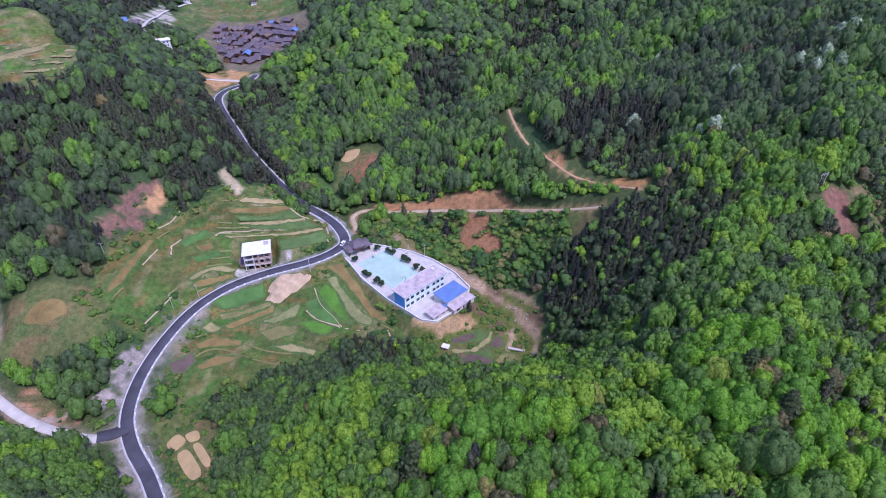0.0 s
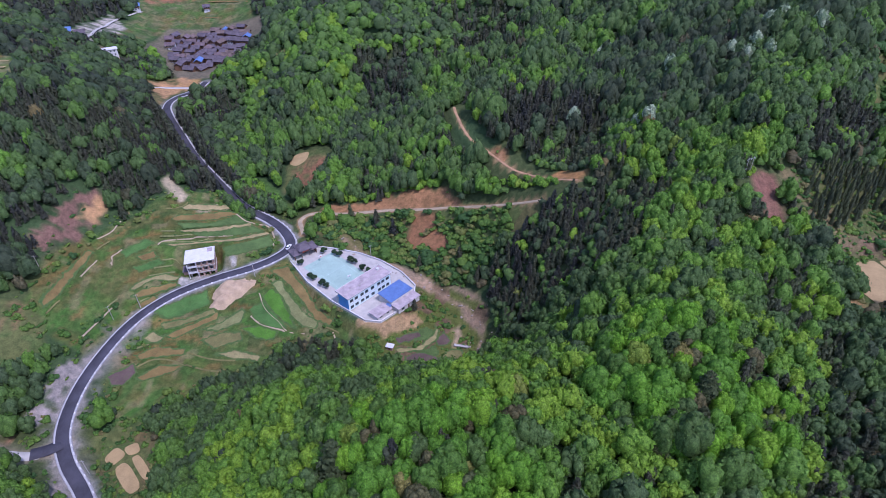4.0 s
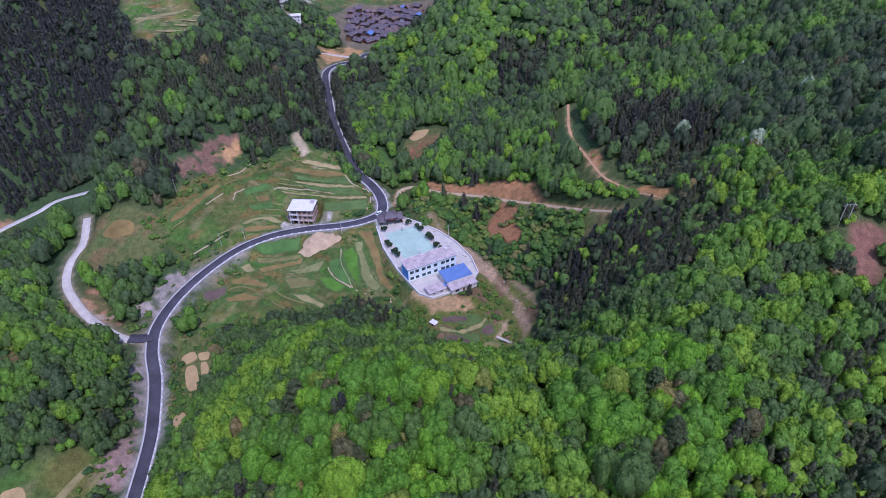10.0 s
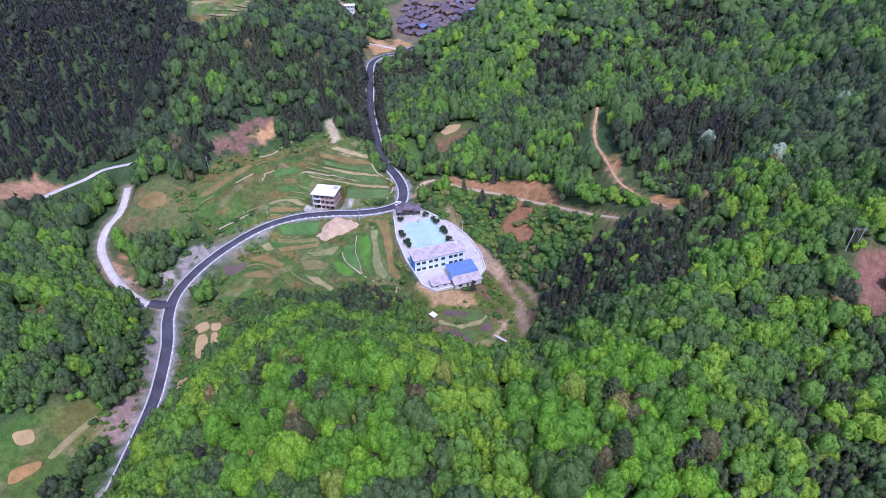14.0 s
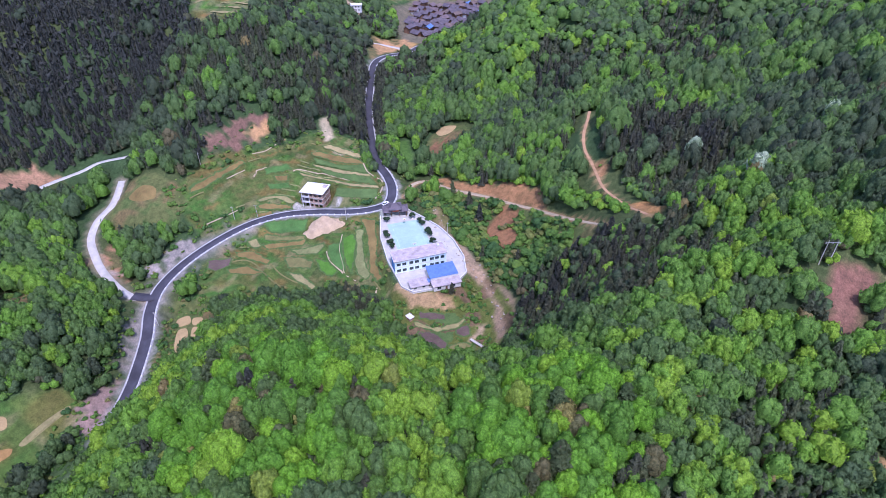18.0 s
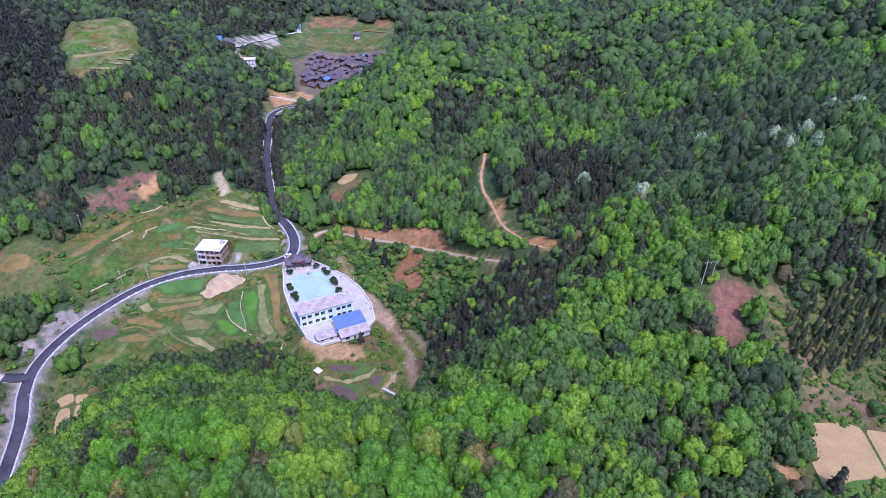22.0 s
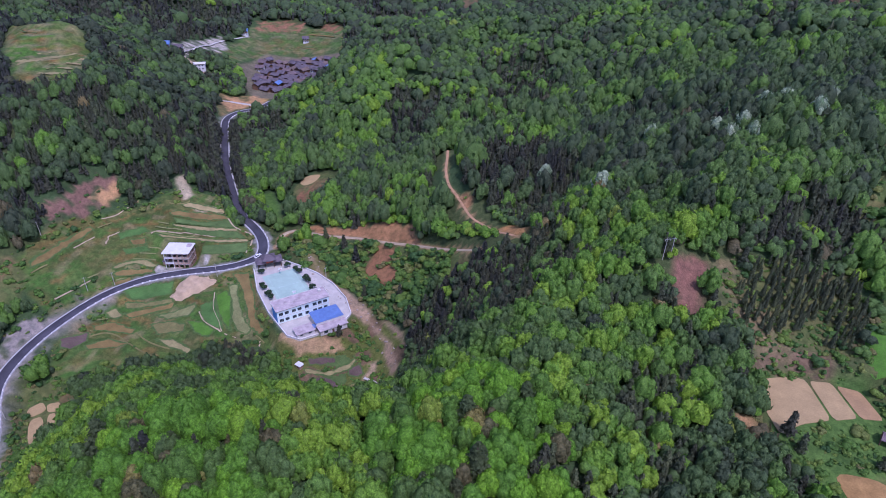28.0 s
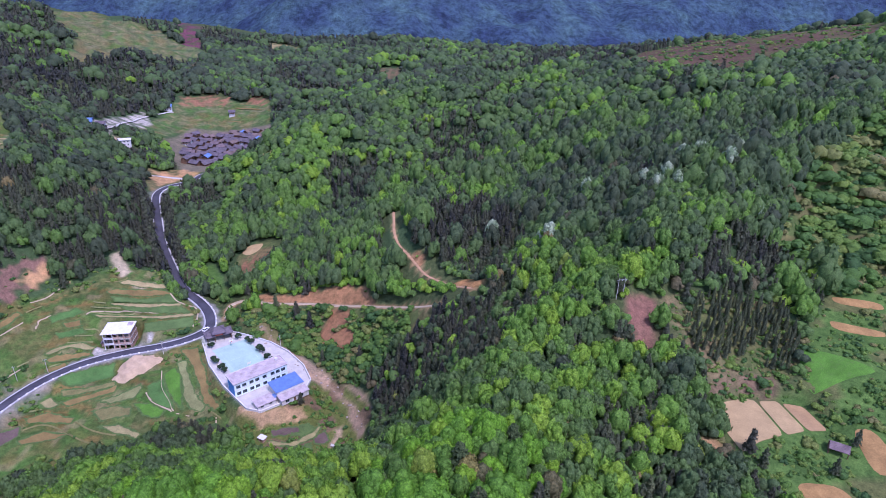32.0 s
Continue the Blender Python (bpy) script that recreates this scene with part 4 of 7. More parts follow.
for s in (-2.85, 2.85):
    ribbon("road_kerb", beside(LINES["road"][0], s), 0.34, "kerb", 0.2, "pale concrete kerb and gutter along the road", "kerb", 0.03, 0.3)
ribbon("road_shoulder", LINES["road"][0], 3.3, "gravel", 0.02, "pale gravel verge beside the asphalt road", "road verge", 0.6, 0.5)
road = ribbon("road", LINES["road"][0], 2.5, "asphalt", 0.08, "dark new asphalt road winding through the valley", "road", 0.05, 0.1)
ribbon("side_lane", LINES["side"][0][4:], 2.0, "concrete", 0.05, "pale concrete lane climbing from the junction", "lane", 0.1, 0.2)
ribbon("junction_apron", rounded_line([(-127, 163.5, -16.9), (-131, 160.5, -16.6), (-136.5, 158.2, -16.2)]), 2.7, "asphalt", 0.2, "dark asphalt apron where the lane meets the road", "road", 0.1, 0.3)
ribbon("upper_lane", LINES["upper"][0], 1.8, "concrete", 0.05, "pale concrete lane on the far bank", "lane", 0.1, 0.2)
ribbon("dirt_track", LINES["track"][0], 1.05, "dirt_track", 0.05, "dusty dirt track cut along the slope", "track", 0.2, 0.2)
ribbon("hill_track", LINES["hill"][0], 0.55, "track_orange", 0.05, "narrow orange dirt track up the hill", "track", 0.2, 0.2)



def distant_mountains():
    """Wooded ranges far beyond the village, with the blue of distance haze painted on."""
    gx, gy = np.meshgrid(np.arange(-3000, 3001, 20.0), np.arange(1080, 2700, 20.0))
    x, y = gx.ravel(), gy.ravel()
    crest = 1 - np.abs(np.sin(x * 0.0042 + 1.3 * np.sin(y * 0.0021) + 0.7))
    side = 1 - np.abs(np.sin(x * 0.0105 - y * 0.004 + 1.1 * np.sin(x * 0.003)))
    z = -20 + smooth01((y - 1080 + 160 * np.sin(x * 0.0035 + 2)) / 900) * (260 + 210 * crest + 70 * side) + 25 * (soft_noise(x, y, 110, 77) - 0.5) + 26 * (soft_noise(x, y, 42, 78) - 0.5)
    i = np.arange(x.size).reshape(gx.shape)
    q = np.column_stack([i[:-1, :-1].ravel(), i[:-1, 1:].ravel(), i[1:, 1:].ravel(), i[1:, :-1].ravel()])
    tagged(new("backdrop", arrays_mesh("backdrop", np.column_stack([x, y, z]), q, np.empty((0, 3), int), "far_range")), "distant wooded mountain ranges painted haze-blue", "mountains", kind="structure")


distant_mountains()


# ---- trees ----
VALLEY_PLOTS = [[(214, 212), (222, 211), (239, 200), (224, 197), (212, 192)], [(236, 239), (254, 235), (254, 231), (237, 235)], [(231, 227), (249, 221), (248, 217), (231, 222)],
                [(192, 156), (206, 156), (210, 148), (196, 146)], [(219, 178), (226, 178), (228, 163), (219, 160)]]
rng = np.random.default_rng(7)


def ball(level):
    bm = bmesh.new()
    bmesh.ops.create_icosphere(bm, subdivisions=level, radius=1)
    v = np.array([p.co[:] for p in bm.verts])
    t = np.array([[q.index for q in f.verts] for f in bm.faces])
    bm.free()
    return v, t


BALL = {0: ball(1), 1: ball(1), 2: ball(2), 3: ball(3)}


def leaf_sprays(points, normals, size, r):
    """A three-cornered spray of leaves at each point, tilted this way and that about the normal."""
    n = len(points)
    nn = normals + r.normal(size=(n, 3)) * 0.55
    nn /= np.linalg.norm(nn, axis=1)[:, None] + 1e-9
    u = np.cross(nn, r.normal(size=(n, 3)))
    u /= np.linalg.norm(u, axis=1)[:, None] + 1e-9
    w = np.cross(nn, u)
    s = size * r.uniform(0.6, 1.35, (n, 1))
    v = np.stack([points + u * s * 0.62, points - u * s * 0.4 + w * s * 0.55, points - u * s * 0.4 - w * s * 0.55], 1).reshape(-1, 3)
    return v, np.arange(n * 3).reshape(-1, 3)


LOBES = {0: (3, 1), 1: (5, 1), 2: (8, 1), 3: (13, 2)}


def broadleaf_crown(r, level, sprays, size, tall=1.0):
    """A crown of radius 1, base at 0: uneven boughs heaped round a core, clothed in sprays of leaves."""
    count, fine = LOBES[level]
    d, t = BALL[fine]
    t = t[d[t][:, :, 2].mean(1) > -0.45]
    tall = tall * r.uniform(0.85, 1.2)
    vs, ts, hold, n = [], [], [], 0
    for k in range(count):
        f = (k + 0.5) / count
        a, up = k * 2.4 + r.uniform(-0.5, 0.5), 1 - 1.15 * f + r.uniform(-0.1, 0.1)
        flat = math.sqrt(max(0.0, 1 - up * up))
        reach, size_k = r.uniform(0.46, 0.74), r.uniform(0.34, 0.52) * (1.25 - 0.1 * min(count, 8) / 3)
        c = np.array([math.cos(a) * flat * reach, math.sin(a) * flat * reach, 0.5 + up * 0.48])
        shape = size_k * np.array([1, 1, r.uniform(0.75, 1.1)]) * (1.45 if count < 6 else 1.12)
        w = d * r.uniform(0.84, 1.14, (len(d), 1))
        vs.append(c + w * shape)
        ts.append(t + n)
        n += len(d)
        hold.append((c, shape))
    pick = r.integers(0, count, sprays)
    q = r.normal(size=(sprays, 3))
    q[:, 2] = np.abs(q[:, 2]) - 0.3
    q /= np.linalg.norm(q, axis=1)[:, None] + 1e-9
    at = np.array([hold[k][0] for k in pick]).reshape(-1, 3) + q * np.array([hold[k][1] for k in pick]).reshape(-1, 3) * r.uniform(0.96, 1.12, (sprays, 1))
    cv, ct = leaf_sprays(at, q, size, r)
    v = np.vstack(vs + [cv]) * np.array([1, 1, tall])
    return v, np.vstack(ts + [ct + n])


def conifer_crown(r, rings, seg, sprays, size):
    """A fir of height 1: a ragged, rounded spire of dense boughs, clothed in drooping sprays."""
    def width(f):
        return 0.235 * (1 - f) ** 0.72 * (1 + 0.16 * np.sin(f * 34 + lean)) + 0.012
    lean = r.uniform(0, 6)
    f = np.repeat(np.linspace(0, 0.97, rings), seg)
    a = np.tile(np.arange(seg) * 2 * math.pi / seg, rings) + np.repeat(r.uniform(0, 1, rings), seg)
    w = width(f) * r.uniform(0.62, 1.08, len(f)) * 0.86
    v = np.vstack([np.column_stack([np.cos(a) * w, np.sin(a) * w, 0.1 + 0.88 * f + r.uniform(-0.02, 0.02, len(f))]), [[0, 0, 1.0]]])
    i = np.arange((rings - 1) * seg)
    j = i - i % seg + (i + 1) % seg
    top = np.arange(seg) + (rings - 1) * seg
    t = np.vstack([np.column_stack([i, j, j + seg]), np.column_stack([i, j + seg, i + seg]), np.column_stack([top, np.roll(top, -1), np.full(seg, len(v) - 1)])])
    g = r.uniform(0, 1, sprays) ** 1.35 * 0.97
    b = r.uniform(0, 2 * math.pi, sprays)
    p = np.column_stack([np.cos(b) * width(g), np.sin(b) * width(g), 0.1 + 0.88 * g]) * np.column_stack([r.uniform(0.8, 1.12, (sprays, 1))] * 2 + [np.ones((sprays, 1))])
    cv, ct = leaf_sprays(p, np.column_stack([np.cos(b), np.sin(b), np.full(sprays, 0.75)]), size, r)
    return np.vstack([v, cv]), np.vstack([t, ct + len(v)])


def open_land(x, y):
    """How open the land is: distance outside the nearest field, road, yard or cleared sight line (negative inside)."""
    d = np.full(x.shape, 1e9)
    for name, z in ZONES.items():
        d = np.minimum(d, inside_distance(x, y, z))
    d = np.minimum(d, inside_distance(x, y, YARD) - 3)
    for poly, _, soft in BARE:
        d = np.minimum(d, inside_distance(x, y, poly) + 0.5)
    for k, clear in (("road", 9.0), ("side", 6), ("upper", 10), ("track", 3.4), ("hill", 5.0)):
        d = np.minimum(d, line_distance(x, y, LINES[k][0])[0] - clear)
    d = np.minimum(d, line_distance(x, y, LINES["road"][0])[0] - 9 - 9 * ((y < 150) & (x > -70 - (y - 66) * 0.526)))
    d = np.minimum(d, np.hypot(x - 144.5, y - 209.5) - 3.6)
    # Kept clear on the camera's side so crowns do not hide the track.
    low = LINES["hill"][0]
    low = low[(low[:, 1] < 284) & (low[:, 1] > 249)] + np.array((-3.0, -5.5, 0))
    d = np.minimum(d, line_distance(x, y, low)[0] - 4.0)
    return np.minimum(d, line_distance(x, y, STREAM)[0] - 5)


# woods of dark fir, as outlines on the plan with their share of firs
FIR_WOODS = []


def fir_wood(share, *outline):
    FIR_WOODS.append((outline, share))


fir_wood(0.95, (50, 208), (52, 236), (74, 234), (88, 240), (112, 235), (124, 222), (112, 208), (104, 196), (92, 188), (78, 190), (64, 194))
fir_wood(0.9, (67, 325), (101, 310), (110, 281), (104, 261), (109, 234), (103, 224), (111, 210), (100, 194), (78, 208), (51, 231), (57, 239), (75, 239), (93, 241), (92, 251), (73, 266), (62, 295))
fir_wood(0.4, (181, 227), (190, 214), (186, 201), (186, 181), (173, 156), (162, 152), (168, 184), (163, 198), (165, 218))
fir_wood(0.35, (109, 130), (132, 131), (141, 115), (133, 97), (91, 94), (99, 109))
fir_wood(0.85, (61, 281), (77, 302), (104, 284), (110, 236), (94, 234), (73, 259))
fir_wood(0.8, (-165, 300), (-176, 375), (-178, 430), (-160, 420), (-121, 350), (-104, 314), (-116, 300), (-150, 292))
fir_wood(0.72, (-264, 334), (-177, 328), (-160, 295), (-213, 270))
fir_wood(0.9, (169, 231), (190, 253), (229, 266), (227, 247), (195, 221), (173, 217))
fir_wood(0.75, (172, 216), (208, 229), (210, 204), (180, 195))
fir_wood(0.6, (-25, 419), (-5, 455), (84, 428), (80, 382), (29, 382), (-10, 381))
fir_wood(0.8, (-168, 462), (-119, 455), (-122, 410), (-150, 414))
fir_wood(0.95, (-42, 207), (-36, 213), (-14, 209), (-10, 200), (-24, 196))
fir_wood(0.75, (133, 168), (145, 183), (154, 165), (149, 134), (137, 127), (129, 147))
# Dense, darkest firs stand in for cloud shade over the west valley.
fir_wood(0.97, (-430, 160), (-430, 430), (-300, 372), (-236, 300), (-238, 245), (-258, 212), (-300, 150))
fir_wood(0.85, (-31, 417), (-29, 446), (-17, 457), (3, 441), (13, 398), (-7, 400))
fir_wood(0.7, (26, 487), (44, 504), (84, 477), (96, 423), (73, 412), (41, 450))
fir_wood(0.8, (57, 303), (59, 334), (91, 346), (112, 302), (110, 276), (85, 276))
fir_wood(0.5, (-18, 284), (-6, 288), (-4, 272), (-14, 270))
fir_wood(0.8, (174, 158), (186, 164), (190, 148), (178, 142))
fir_wood(0.45, (20, 300), (60, 320), (60, 350), (10, 350), (-20, 320))
fir_wood(0.85, (-600, 700), (-300, 720), (-260, 560), (-330, 480), (-700, 500))
fir_wood(0.97, (56, 228), (64, 246), (84, 248), (102, 246), (102, 232), (95, 216), (95, 192), (82, 188), (68, 206))
fir_wood(0.7, (106, 90), (120, 111), (137, 129), (144, 150), (146, 176), (154, 192), (158, 182), (155, 130), (132, 92))
BRIGHT_RIDGE = [(-60, 80), (-45, 150), (-20, 175), (30, 178), (62, 172), (85, 178), (98, 196), (112, 212), (128, 232), (135, 258), (160, 262), (172, 240), (163, 215), (160, 190), (158, 165), (150, 140), (130, 118), (110, 40), (-40, 40)]
BRIGHT_HILL = [(-127, 391), (-150, 508), (-101, 545), (-8, 466), (-25, 419), (-42, 358), (-89, 366)]


def fir_share(x, y):
    s = 0.06 + 0.34 * (soft_noise(x, y, 45, 11) > 0.72)
    s = np.where((y < 195) & (s < 0.5), 0.02, s)
    s = np.where((x < -140) & (y > 235), s + 0.22, s)
    s = np.where(inside_distance(x, y, BRIGHT_HILL) < 0, 0.02, s)
    for poly, share in FIR_WOODS:
        s = np.maximum(s, share * (inside_distance(x, y, poly) < 5 * (soft_noise(x, y, 12, 12) - 0.5)))
    # More firs past y 720 stand in for cloud shade on far hills.
    return np.where(y > 720, 0.3 + 0.5 * (soft_noise(x, y, 90, 14) > 0.5), s)


def scatter(x0, x1, y0, y1, gap):
    nx, ny = int((x1 - x0) / gap), int((y1 - y0) / gap)
    gx, gy = np.meshgrid(np.arange(nx), np.arange(ny))
    x = x0 + (gx.ravel() + 0.5 * (gy.ravel() % 2) + rng.uniform(-0.42, 0.42, nx * ny)) * gap
    y = y0 + (gy.ravel() + rng.uniform(-0.42, 0.42, nx * ny)) * gap
    return x, y


def view_sector(x, y):
    """The sector of land in the camera's view, planted tree by tree."""
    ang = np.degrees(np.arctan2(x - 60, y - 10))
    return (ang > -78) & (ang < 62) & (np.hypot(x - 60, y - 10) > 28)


def planting():
    """All the trees: place, size, kind and tint; nearer ones closer together."""
    rows = []
    for x0, x1, y0, y1, gap, lo, hi in ((-330, 330, 36, 330, 4.0, 0, 250), (-330, 330, 60, 560, 4.0, 250, 420), (-460, 460, 120, 800, 5.0, 420, 640), (-900, 900, 200, 1250, 7.2, 640, 1120)):
        x, y = scatter(x0, x1, y0, y1, gap)
        far = np.hypot(x - 80, y - 20)
        keep = view_sector(x, y) & (far >= lo) & (far < hi)
        x, y = x[keep], y[keep]
        d = open_land(x, y)
        keep = d > 1.2 + rng.uniform(0, 1.5, len(x))
        x, y = x[keep], y[keep]
        fir = rng.uniform(size=len(x)) < fir_share(x, y)
        size = gap * rng.uniform(0.46, 0.82, len(x)) * np.where(rng.uniform(size=len(x)) < 0.12, 1.35, 1.0)
        tint = 0.40 + 0.5 * (soft_noise(x, y, 38, 21) - 0.5) + 0.28 * (soft_noise(x, y, 11, 22) - 0.5) + rng.normal(size=len(x)) * 0.17
        # The 0.4 drop paints cloud shade into western crowns; the 0.06 drop, distance haze.
        tint += np.where(y < 150, 0.25, 0.21) * smooth01((4 - inside_distance(x, y, BRIGHT_RIDGE)) / 8) + 0.14 * (inside_distance(x, y, BRIGHT_HILL) < 0) - 0.12 * (x < -110) * (y > 235) - 0.06 * (y > 560) + 0.12 * (x < -110) * (y < 235) - 0.05 * (x > 60) * (y > 262) - 0.4 * (x < -232) * (y < 420)
        tint = np.clip(tint, np.where(rng.uniform(size=len(x)) < 0.96, 0.06, 0.0), np.where(rng.uniform(size=len(x)) < 0.95, 0.9, 1.0))
        rows.append(np.column_stack([x, y, size, fir, tint, np.full(len(x), lo)]))
        close = fir & (lo < 600) & (rng.uniform(size=len(x)) < 0.7)
        turn = rng.uniform(0, 6.3, close.sum())
        rows.append(np.column_stack([x[close] + np.cos(turn) * 2.3, y[close] + np.sin(turn) * 2.3, size[close] * rng.uniform(0.7, 1.05, close.sum()), fir[close], tint[close], np.full(close.sum(), lo)]))
    # the wood under and behind the walk, finer near it
    for x0, x1, y0, y1, gap, near, lo in ((-90, 250, -130, 60, 6.6, True, 4000), (-560, 620, -520, 420, 18.0, False, 5000)):
        x, y = scatter(x0, x1, y0, y1, gap)
        box_in = (x > -90) & (x < 250) & (y > -130) & (y < 60)
        keep = ((y < 36) | ~view_sector(x, y)) & (box_in == near)
        x, y = x[keep], y[keep]
        keep = open_land(x, y) > 3
        x, y = x[keep], y[keep]
        rows.append(np.column_stack([x, y, gap * rng.uniform(0.42, 0.66, len(x)), x * 0, np.clip(rng.normal(size=len(x)) * 0.25 + 0.45, 0, 1), np.full(len(x), lo)]))
    return np.vstack(rows)


PLANTS = planting()
PZ = land(PLANTS[:, 0], PLANTS[:, 1])


def joined_trees(name, rows, z, variants, material, label, tall):
    """Many trees in one mesh of real geometry."""
    if not len(rows):
        return
    vs, ts, tint, n = [], [], [], 0
    which = rng.integers(0, len(variants), len(rows))
    for k, (v, t) in enumerate(variants):
        sel = np.nonzero(which == k)[0]
        if not len(sel):
            continue
        m = len(sel)
        a = rng.uniform(0, 2 * math.pi, m)
        s, w = rows[sel, 2], tall(rows[sel, 2])
        c, si = np.cos(a)[:, None], np.sin(a)[:, None]
        p = np.stack([(v[:, 0] * c - v[:, 1] * si) * w[0][:, None], (v[:, 0] * si + v[:, 1] * c) * w[0][:, None], v[:, 2] * w[1][:, None]], -1)
        p += np.stack([rows[sel, 0], rows[sel, 1], z[sel] + w[2]], -1)[:, None, :]
        vs.append(p.reshape(-1, 3))
        ts.append((t[None] + (np.arange(m) * len(v))[:, None, None]).reshape(-1, 3) + n)
        tint.append(np.repeat(rows[sel, 4], len(v)))
        n += m * len(v)
    me = arrays_mesh(name, np.vstack(vs), np.empty((0, 4), int), np.vstack(ts), material)
    me.attributes.new("tint", "FLOAT", "POINT").data.foreach_set("value", np.concatenate(tint).astype(np.float32))
    return tagged(new(name, me), label, "trees", kind="stuff")


def leafy(s):
    return s * 1.16, s * 2.0, s * 0.0 + 0.5


def far_leafy(s):
    return s * 1.3, s * 1.55, s * 0.0 + 0.3


def firry(s):
    h = s * 1.7 + 2.6
    return h * 0.95, h, s * 0


NEAR_LEAF = [broadleaf_crown(rng, 3, 760, 0.14) for _ in range(9)]
MID_LEAF = [broadleaf_crown(rng, 2, 140, 0.22) for _ in range(12)]
SLOPE_LEAF = [broadleaf_crown(rng, 1, 46, 0.34) for _ in range(10)]
FAR_LEAF = [broadleaf_crown(rng, 0, 16, 0.42, 0.8) for _ in range(8)]
DOT_LEAF = [broadleaf_crown(rng, 0, 6, 0.5) for _ in range(5)]
SPECK_LEAF = [broadleaf_crown(rng, 0, 4, 0.4, 0.75) for _ in range(8)]
PINE = [conifer_crown(rng, 7, 11, 520, 0.055) for _ in range(3)]
NEAR_FIR = [conifer_crown(rng, 8, 8, 150, 0.095) for _ in range(5)]
MID_FIR = [conifer_crown(rng, 4, 6, 34, 0.15) for _ in range(5)]
FAR_FIR = [conifer_crown(rng, 2, 5, 9, 0.26) for _ in range(4)]


def crown_mesh(name, shape, material):
    return arrays_mesh(name, shape[0], np.empty((0, 4), int), shape[1], material)


def trunk_mesh(name, top, r0, limbs):
    """A tapered trunk that leans a little, with limbs that fork off it."""
    bm = rod((0, 0, -1.2), (0.04, 0.02, top), r0, r0 * 0.45, 7)
    for k in range(limbs):
        a, z = k * 2.4, top * (0.45 + 0.12 * k)
        rod((0.03, 0.02, z), (math.cos(a) * 0.42, math.sin(a) * 0.42, z + 0.38), r0 * 0.4, r0 * 0.15, 5, bm)
    me = bpy.data.meshes.new(name)
    bm.to_mesh(me)
    bm.free()
    me.materials.append(MAT["bark"])
    return me


def tree_thing(name, crown, trunk, m, label, group):
    ob = thing(name, m, label, "tree", group)
    for n, me in (("crown", crown), ("trunk", trunk)):
        p = new(n, me)
        p.parent = ob
    return ob


def nearest(kind, count):
    """The trees of a kind in the camera's foreground, on the hill before the walk."""
    far = np.minimum(np.hypot(PLANTS[:, 0] - 20, PLANTS[:, 1] - 100), np.hypot(PLANTS[:, 0] - 95, PLANTS[:, 1] - 125))
    far = np.where((PLANTS[:, 3] == kind) & (PLANTS[:, 5] == 0), far, 1e9)
    return np.argsort(far)[:count]


LEAF_TRUNK = trunk_mesh("trunk", 0.6, 0.07, 4)
FIR_TRUNK = trunk_mesh("trunk", 0.9, 0.022, 0)
leaf_meshes = [crown_mesh("crown", s, "leaf_thing") for s in NEAR_LEAF]
pine_meshes = [crown_mesh("crown", s, "pine_thing") for s in PINE]
fir_meshes = [crown_mesh("crown", s, "needle_thing") for s in NEAR_FIR]
taken = np.zeros(len(PLANTS), bool)
for i in nearest(0, 290):
    x, y, s = PLANTS[i, :3]
    taken[i] = True
    pine = cell_noise(x, y, 1.0, 3) < 0.06
    m = pose(x, y, PZ[i] + s * 0.1 + 0.3, 0, 0, float(rng.uniform(0, 360))) @ Matrix.Diagonal((s * 3.9, s * 3.9, s * 2.9, 1) if pine else (s * 1.16, s * 1.16, s * 2.1, 1))
    tree_thing("pine_tree" if pine else "broadleaf_tree", (pine_meshes if pine else leaf_meshes)[int(rng.integers(0, 3 if pine else 9))], FIR_TRUNK if pine else LEAF_TRUNK, m,
               "dull grey-green pine standing among brighter trees" if pine else "broadleaf tree with a full domed green crown on the hill", "pines on the hill" if pine else "broadleaf trees on the hill")
for i in nearest(1, 90):
    x, y, s = PLANTS[i, :3]
    taken[i] = True
    w = firry(np.array([s]))
    m = pose(x, y, PZ[i], 0, 0, float(rng.uniform(0, 360))) @ Matrix.Diagonal((w[0][0], w[0][0], w[1][0], 1))
    tree_thing("fir_tree", fir_meshes[int(rng.integers(0, 4))], FIR_TRUNK, m, "slender dark fir with drooping whorls of branches", "firs on the hill")

for lo, leaf_v, fir_v in ((0, MID_LEAF, NEAR_FIR), (250, SLOPE_LEAF, MID_FIR), (420, FAR_LEAF, FAR_FIR), (640, SPECK_LEAF, FAR_FIR), (4000, FAR_LEAF, FAR_FIR), (5000, SPECK_LEAF, FAR_FIR)):
    for fir in (0, 1):
        sel = (PLANTS[:, 5] == lo) & (PLANTS[:, 3] == fir) & ~taken
        if not sel.any():
            continue
        if fir:
            joined_trees("fir_wood", PLANTS[sel], PZ[sel], fir_v, "needle", "dark dense fir wood on the steep slope", firry)
        else:
            joined_trees("broadleaf_wood", PLANTS[sel], PZ[sel], leaf_v, "leaf", "bright green broadleaf wood covering the hillside", far_leafy if lo >= 420 else leafy)

# slim young firs in rows on the grassy slope
yx, yy = scatter(165, 222, 192, 238, 2.6)
keep = (inside_distance(yx, yy, ZONES["young_firs"]) < -0.5) & (soft_noise(yx, yy, 7, 51) > 0.34 - 0.2 * (yy > 212)) & (yy > 203)
yx, yy = yx[keep], yy[keep]
rows = np.column_stack([yx, yy, rng.uniform(1.4, 3.1, len(yx)), yx * 0, rng.uniform(0.55, 1, len(yx)), yx * 0])
joined_trees("fir_plantation", rows, land(yx, yy), NEAR_FIR, "needle", "slim young firs standing apart on a yellowish grass slope", lambda s: ((s * 1.6 + 2.4) * 0.62, s * 1.6 + 2.4, s * 0))

